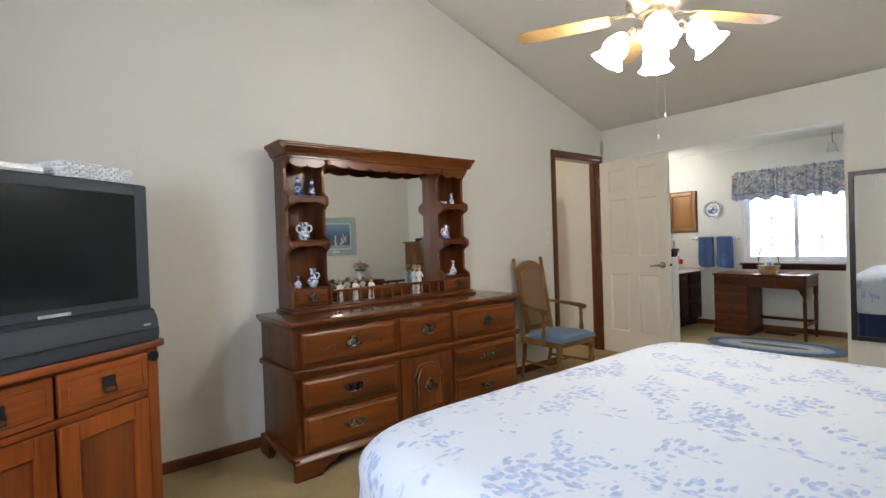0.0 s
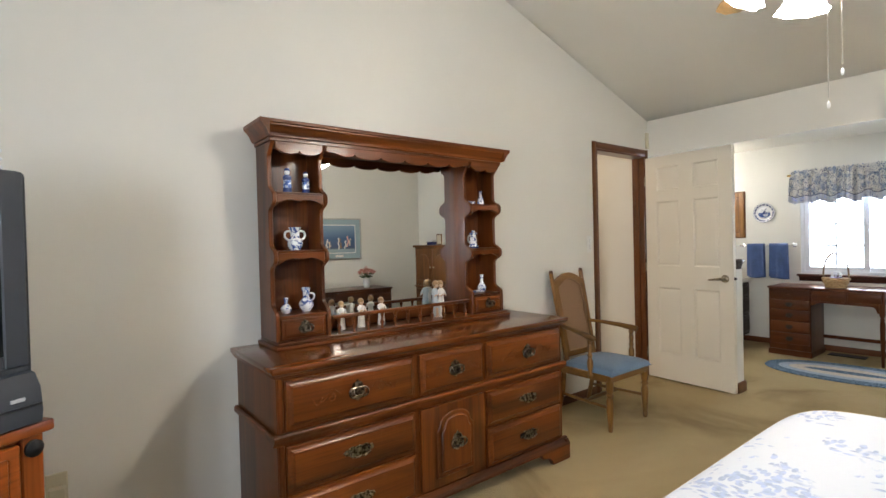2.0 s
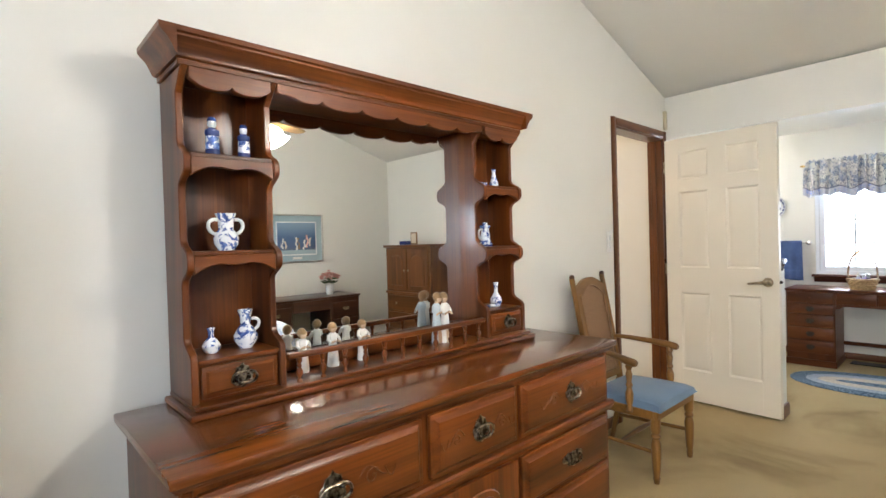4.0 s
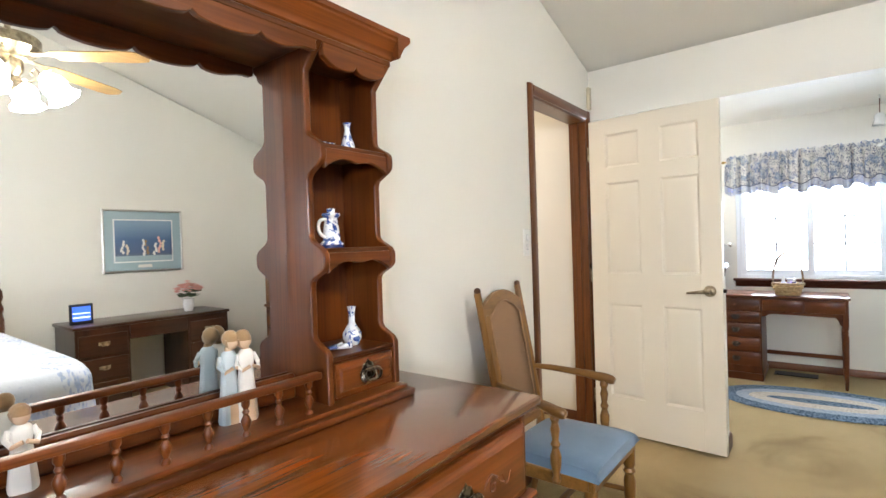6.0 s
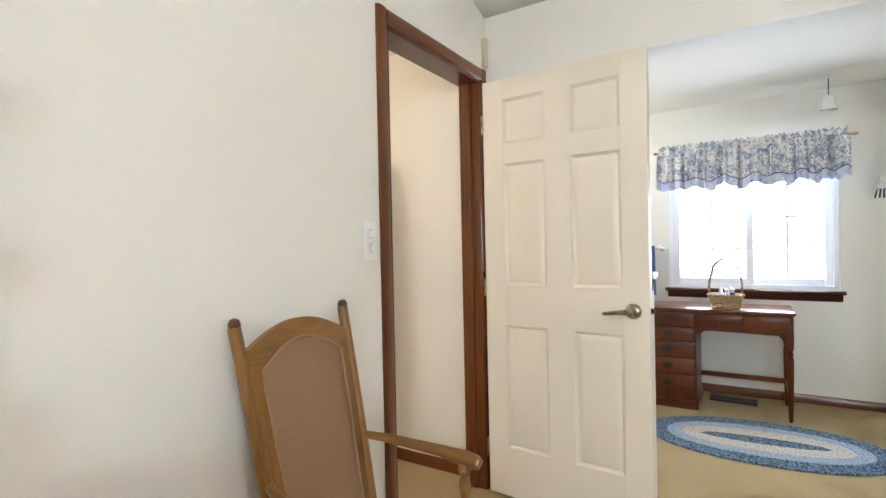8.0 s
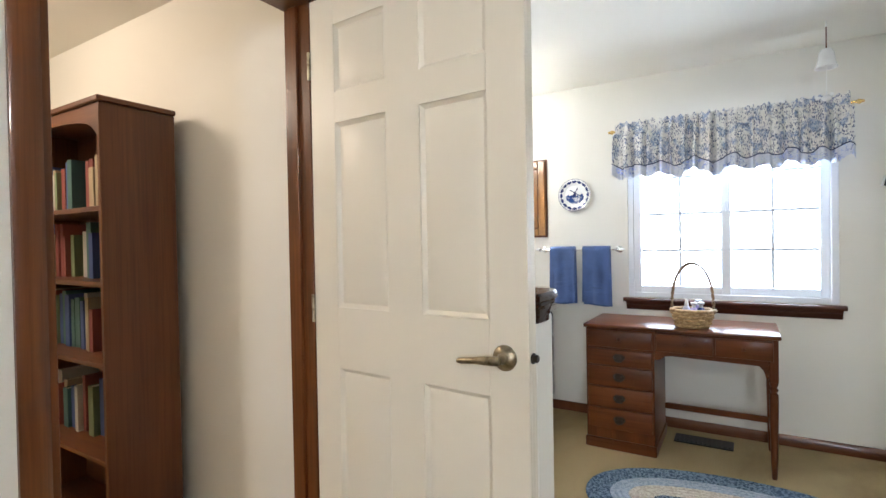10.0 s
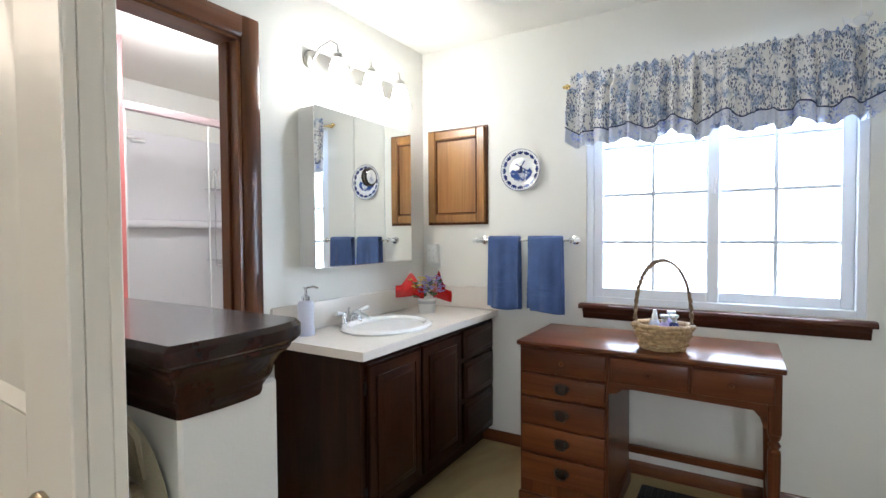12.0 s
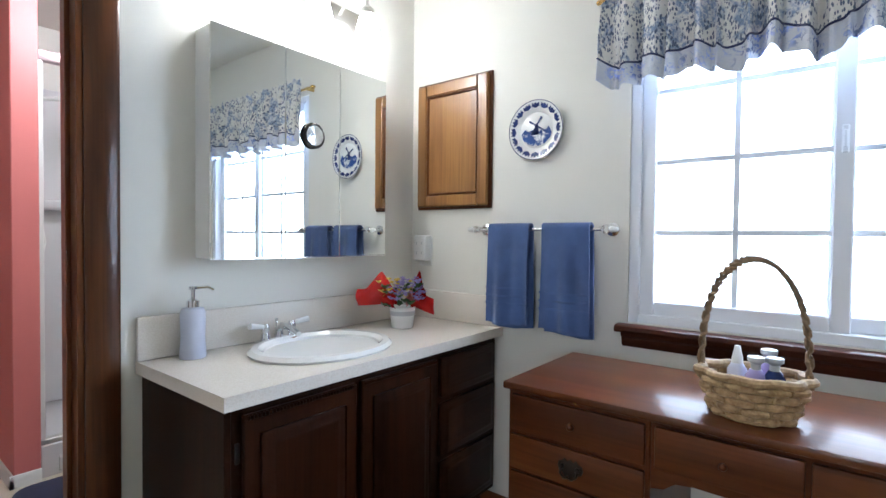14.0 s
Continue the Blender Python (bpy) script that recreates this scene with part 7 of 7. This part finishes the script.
plate()
TOWEL = cloth("blue_terry_towel", (0.080, 0.130, 0.31), 0.62, 330)
o = thing("towel_bar", "chrome towel bar with white porcelain ends", "towel bar", (XB, 2.79, 1.18))
part("bar", Mesh().tube([(XB - 0.075, 2.535, 1.182), (XB - 0.075, 3.075, 1.182)], 0.007, 12), CHROME, o)
for y, s in ((2.535, -1), (3.075, 1)):
    p = part("post", Mesh().lathe([(0.024, 0), (0.024, 0.006), (0.012, 0.012), (0.010, 0.06), (0.015, 0.068), (0.015, 0.086), (0, 0.09)], n=18).turn(Matrix.Translation((XB, y, 1.182)) @ Matrix.Rotation(radians(-90), 4, "Y")), CHROME, o)
    part("end_knob", Mesh().lathe([(0.009, 0), (0.012, 0.01), (0.008, 0.03), (0.0, 0.035)], n=14).turn(Matrix.Translation((XB - 0.075, y + s * 0.012, 1.182)) @ Matrix.Rotation(radians(-90 * s), 4, "X")), PORC, p, "white porcelain end knob")


def towel(y0, y1, zb, seed):
    ob = thing("hand_towel", "blue terry hand towel folded over the towel bar", "towel", (XB - 0.075, (y0 + y1) / 2, zb), "hand towels")
    xc = XB - 0.075
    ph = seed * 1.7
    def f(u, v):
        L1, L2 = 1.19 - zb, 1.19 - zb + 0.02
        t = v * (L1 + L2 + 0.05)
        k = 0.0
        if t < L1:
            k, x, z = (L1 - t) / L1, xc - 0.016, zb + t
        elif t < L1 + 0.05:
            a = math.pi * (t - L1) / 0.05
            x, z = xc - 0.016 * math.cos(a), 1.19 + 0.010 * math.sin(a)
        else:
            k, x, z = (t - L1 - 0.05) / L2, xc + 0.016, 1.19 - (t - L1 - 0.05)
        out = -1 if x < xc else 0.5
        wv = 0.010 * math.sin(8 * u + ph + 1.5 * k) + 0.006 * math.sin(17 * u + 2 * ph)
        return (x + out * ((0.25 + 0.75 * k) * wv * min(1.0, 6 * k) + k * 0.012), y0 + (y1 - y0) * u + 0.010 * k * (u - 0.5), z + 0.006 * k * math.sin(5 * u + ph))
    part("cloth", Mesh().sheet(f, 22, 60, -0.007), TOWEL, ob, "", 60)
    for z in (zb + 0.075, zb + 0.105, zb + 0.135):
        part("woven_band", Mesh().sheet(lambda u, v: (f(u, (z - zb) / (2 * (1.19 - zb) + 0.07))[0] - 0.0092, f(u, 0.05)[1], z + 0.008 * v), 14, 1, 0.001), TOWEL, ob)


towel(2.825, 3.005, 0.812, 1)
towel(2.585, 2.770, 0.808, 2)
o = thing("wall_outlet", "white outlet plate with a plug-in adapter", "outlet", (XB, 3.42, 1.09))
part("plate", Mesh().box(XB - 0.006, 3.375, 1.015, XB, 3.455, 1.150, 0.003), PLASTW, o)
part("adapter", Mesh().box(XB - 0.052, 3.380, 1.040, XB - 0.006, 3.452, 1.158, 0.008, 2), PLASTW, o)
for y in (3.400, 3.432):
    for z in (1.075, 1.120):
        part("socket_slot", Mesh().box(XB - 0.0530, y - 0.0015, z - 0.006, XB - 0.0515, y + 0.0015, z + 0.006, 0), SILVER, o)


# ---- dressing desk ----
def dressing_desk():
    """Own x runs along the front, own -y faces the room."""
    ob = thing("desk", "brown maple kneehole desk with five drawers at one side", "desk", m=pose(6.420, 2.625, 0, 0, 0, -90))
    W, D, H = 0.972, 0.455, 0.745
    part("top", Mesh().box(-0.012, -0.018, H - 0.022, W + 0.012, D, H, 0.006, 2), MAPTOP, ob)
    part("pedestal", Mesh().box(0.0, 0.0, 0.062, 0.385, D - 0.01, H - 0.023, 0.003), MAPLE[2], ob)
    part("plinth", Mesh().box(-0.008, -0.010, 0.0, 0.393, D - 0.005, 0.062, 0.005), MAPLE[0], ob)
    for k, (z0, z1) in enumerate(((0.612, 0.712), (0.505, 0.600), (0.380, 0.497), (0.254, 0.372), (0.070, 0.246))):
        if k == 4:
            z0 = 0.126
        d = part("drawer", Mesh().box(0.012, -0.014, z0, 0.375, 0.001, z1, 0.005, 2), MAPLE[0], ob)
        if k == 0:
            part("knob", Mesh().ball((0.193, -0.021, (z0 + z1) / 2), 0.010, 10), MAPLE[2], d)
        else:
            bail_pull(d, 0.193, -0.014, (z0 + z1) / 2, 0.070, metal=LATCHM)
    part("apron", Mesh().prism([(0.386, H - 0.023), (W - 0.0425, H - 0.023), (W - 0.0425, 0.520), (W - 0.055, 0.525), (W - 0.065, 0.560), (W - 0.085, 0.582), (0.48, 0.590), (0.440, 0.585), (0.415, 0.565), (0.386, 0.560)], "y", 0.002, 0.022), MAPLE[0], ob)
    for a, b in ((0.396, 0.680), (0.690, W - 0.022)):
        d = part("drawer", Mesh().box(a, -0.012, 0.612, b, 0.003, 0.712, 0.005, 2), MAPLE[0], ob)
        part("knob", Mesh().ball(((a + b) / 2, -0.019, 0.662), 0.009, 10), MAPLE[2], d)
    part("side_apron", Mesh().box(W - 0.024, 0.0445, 0.60, W - 0.003, D - 0.056, H - 0.0235, 0.003), MAPLE[1], ob)
    part("back_apron", Mesh().box(0.386, D - 0.03, 0.60, W - 0.04, D - 0.012, H - 0.023, 0.002), MAPLE[0], ob)
    for y in (0.022, D - 0.035):
        m = Mesh().box(W - 0.042, y - 0.020, 0.50, W, y + 0.022, H - 0.023, 0.004)
        m.lathe([(0.011, 0), (0.013, 0.02), (0.016, 0.10), (0.019, 0.25), (0.021, 0.40), (0.020, 0.44), (0.013, 0.448), (0.021, 0.462), (0.013, 0.476), (0.020, 0.490), (0.020, 0.502)], (W - 0.021, y + 0.001, 0.0), 16)
        part("leg", m, MAPLE[2], ob)
    part("stretcher", Mesh().box(0.386, D - 0.050, 0.165, W - 0.035, D - 0.028, 0.200, 0.003), MAPLE[0], ob)
    part("stretcher", Mesh().box(W - 0.032, 0.04, 0.165, W - 0.010, D - 0.05, 0.198, 0.003), MAPLE[1], ob)
    return ob


dressing_desk()
o = thing("floor_vent", "dark metal floor register under the desk", "floor vent", (6.80, 2.03, 0))
part("frame", Mesh().box(6.72, 1.86, 0.0, 6.86, 2.18, 0.008, 0.003), IRON, o)
for i in range(12):
    part("slat", Mesh().box(6.735, 1.875 + i * 0.025, 0.008, 6.845, 1.885 + i * 0.025, 0.012, 0), IRON, o)

WICKER = mat("tan_wicker", (0.42, 0.27, 0.12), 0.6)
_v = coords(WICKER)
ln(WICKER, ramp(WICKER, noise_of(WICKER, _v, 60, 3), [(0.3, (0.25, 0.145, 0.058)), (0.7, (0.54, 0.385, 0.195))]), bsdf(WICKER).inputs["Base Color"])


def basket():
    x, y, z = 6.535, 2.052, 0.7455
    ob = thing("wicker_basket", "tan wicker basket with tall hoop handle on the desk", "basket", (x, y, z))
    def rad(v):
        return 0.078 + 0.030 * v
    rows = 6
    for k in range(rows):
        v = k / (rows - 1)
        n = 72
        pts = [(x + (rad(v) + 0.0065 * math.sin(9 * 2 * math.pi * i / n + math.pi * k)) * 0.80 * math.cos(2 * math.pi * i / n), y + (rad(v) + 0.0065 * math.sin(9 * 2 * math.pi * i / n + math.pi * k)) * math.sin(2 * math.pi * i / n), z + 0.008 + 0.088 * v) for i in range(n)]
        part("weave", Mesh().tube(pts, 0.0092 if k < rows - 1 else 0.0105, 8, True), WICKER, ob)
    for i in range(18):
        a = 2 * math.pi * (i + 0.5) / 18
        part("stake", Mesh().tube([(x + 0.80 * rad(0) * math.cos(a), y + rad(0) * math.sin(a), z + 0.004), (x + 0.80 * rad(1) * math.cos(a), y + rad(1) * math.sin(a), z + 0.098)], 0.0048, 6), WICKER, ob)
    part("base", Mesh().lathe([(0.075, 0.001), (0.078, 0.006), (0, 0.008)], (x, y, z), 24), WICKER, ob)
    hp = [(x, y + 0.106 * math.cos(math.pi * k / 60), z + 0.085 + 0.275 * math.sin(math.pi * k / 60) ** 0.75) for k in range(61)]
    tw = Mesh()
    for ph in (0, math.pi):
        tw.tube([(p[0] + 0.006 * math.cos(1.5 * k + ph), p[1] + 0.0045 * math.sin(1.5 * k + ph), p[2] + 0.0045 * math.sin(1.5 * k + ph)) for k, p in enumerate(hp)], 0.0054, 8)
    part("handle", tw, DKWICK, ob, "twisted darker wicker handle")


DKWICK = wood("dark_wicker", (0.15, 0.09, 0.045), (0.40, 0.27, 0.15), "z", 0.6, 0.0)
basket()
LILAC = mat("lilac_lotion", (0.42, 0.36, 0.66), 0.25)
for dx, dy, h, mm, lab in ((0.0, 0.030, 0.132, CLEARP, "small lilac bottle with pointed cap in the basket"), (0.02, -0.030, 0.138, LILAC, "small purple lotion bottle with silver cap in the basket"), (-0.03, -0.010, 0.128, LILAC, "small purple jar in the basket"), (-0.025, -0.045, 0.130, COBALT, "small dark blue tube in the basket")):
    x, y, z = 6.535 + dx, 2.052 + dy, 0.7545
    o = thing("toiletry_bottle", lab, "bottle", (x, y, z), "toiletries in the basket")
    part("bottle", Mesh().lathe([(0.019, 0), (0.021, 0.006), (0.021, h * 0.7), (0.012, h * 0.82), (0, h * 0.83)], (x, y, z), 16), mm, o)
    part("cap", Mesh().lathe([(0.012, h * 0.8), (0.012, h * 0.9), (0.006, h * 1.12), (0, h * 1.13)] if mm is CLEARP else [(0.010, h * 0.80), (0.010, h * 0.92), (0.017, h * 0.97), (0.017, h * 1.04), (0, h * 1.07)], (x, y, z), 16), PLASTW if mm is CLEARP else SILVER, o)


# ---- braided rug ----
def braid(name, colors, seed):
    m = mat(name, colors[0], 0.95, spec=0.1)
    v = coords(m, shift=False)
    n = noise_of(m, v, 75, 2)
    ln(m, ramp(m, n, [(0.42, colors[0]), (0.55, colors[1])]), bsdf(m).inputs["Base Color"])
    bump(m, noise_of(m, v, 160, 2), 0.8, 0.006)
    return m


def rug():
    ob = thing("braided_rug", "oval braided rug in blue, pale blue and cream rings", "rug", m=pose(5.965, 1.845, 0.001, 0, 0, 90 + 4))
    blues = braid("braid_blue", ((0.05, 0.085, 0.14), (0.20, 0.27, 0.36)), 1)
    pale = braid("braid_pale_blue", ((0.30, 0.36, 0.46), (0.42, 0.48, 0.58)), 2)
    cream = braid("braid_cream", ((0.50, 0.45, 0.38), (0.66, 0.62, 0.55)), 3)
    A, B = 0.650, 0.372
    rings = 13
    for k in range(rings):
        a, b = A - 0.0285 * k - 0.014, B - 0.0285 * k - 0.014
        if b < 0.012:
            b = 0.004
        n = 96
        pts = []
        for i in range(n):
            q = 2 * math.pi * i / n
            # a long oval: straight sides with round ends
            c, s = math.cos(q), math.sin(q)
            r = (abs(c / a) ** 2.15 + abs(s / b) ** 2.15) ** (-1 / 2.15)
            pts.append((r * c, r * s, 0.008 + 0.0015 * math.sin(40 * q + k)))
        mm = blues if k < 4 or k >= 11 else pale if k < 7 else cream
        part("braid", Mesh().tube(pts, 0.0152, 6, True).turn(Matrix.Diagonal((1, 1, 0.55, 1))), mm, ob)
    part("backing", Mesh().prism([(0.62 * math.cos(2 * math.pi * i / 40), 0.345 * math.sin(2 * math.pi * i / 40)) for i in range(40)], "z", 0.0, 0.004), blues, ob)


rug()

# ---- hanging ornament by the window ----
def ornament():
    x, y = 6.60, 1.432
    ob = thing("hanging_bell", "white china bell hanging on a cord with small bird", "ornament", (x, y, DH))
    part("hook", Mesh().tube([(x, y, DH), (x, y, DH - 0.03)], 0.004, 8), PLASTW, ob)
    part("cord", Mesh().tube([(x, y, DH - 0.03), (x, y, 2.20)], 0.003, 6), TRIMZ, ob)
    part("bell", Mesh().lathe([(0.0, 2.205), (0.022, 2.200), (0.034, 2.180), (0.036, 2.150), (0.046, 2.112), (0.050, 2.105), (0.044, 2.106), (0.032, 2.15), (0.0, 2.19)], (x, y, 0), 20), CHINA, ob)
    part("string", Mesh().tube([(x, y, 2.11), (x, y, 1.985)], 0.0015, 6), PLASTW, ob)
    part("bird", Mesh().ball((x, y, 1.952), 0.018, 10, (0.8, 1.3, 0.9)).ball((x, y - 0.022, 1.968), 0.010, 8).prism([(y + 0.015, 1.955), (y + 0.05, 1.975), (y + 0.045, 1.945)], "x", x - 0.003, x + 0.003).tube([(x, y, 1.986), (x, y, 1.965)], 0.003, 6), CHINA, ob)


ornament()
o = thing("hanging_ornament", "black and white striped hanging ornament beside the window", "wall ornament", (XB, 1.115, 1.62))
part("head", Mesh().ball((XB - 0.028, 1.105, 1.600), 0.026, 12, (0.8, 1, 1.1)), CHINA, o, "white rounded top")
for k in range(9):
    a = (k - 4) / 4
    part("strand", Mesh().tube([(XB - 0.030, 1.105 + 0.012 * a, 1.590), (XB - 0.040 + 0.012 * a * a, 1.105 + 0.036 * a, 1.560), (XB - 0.034 + 0.014 * a * a, 1.105 + 0.050 * a, 1.515)], [0.006, 0.008, 0.006], 8), BLACK if k % 2 else CHINA, o)
part("cord", Mesh().tube([(XB - 0.028, 1.105, 1.625), (XB - 0.012, 1.105, 1.66), (XB, 1.105, 1.665)], 0.002, 6), PLASTW, o)
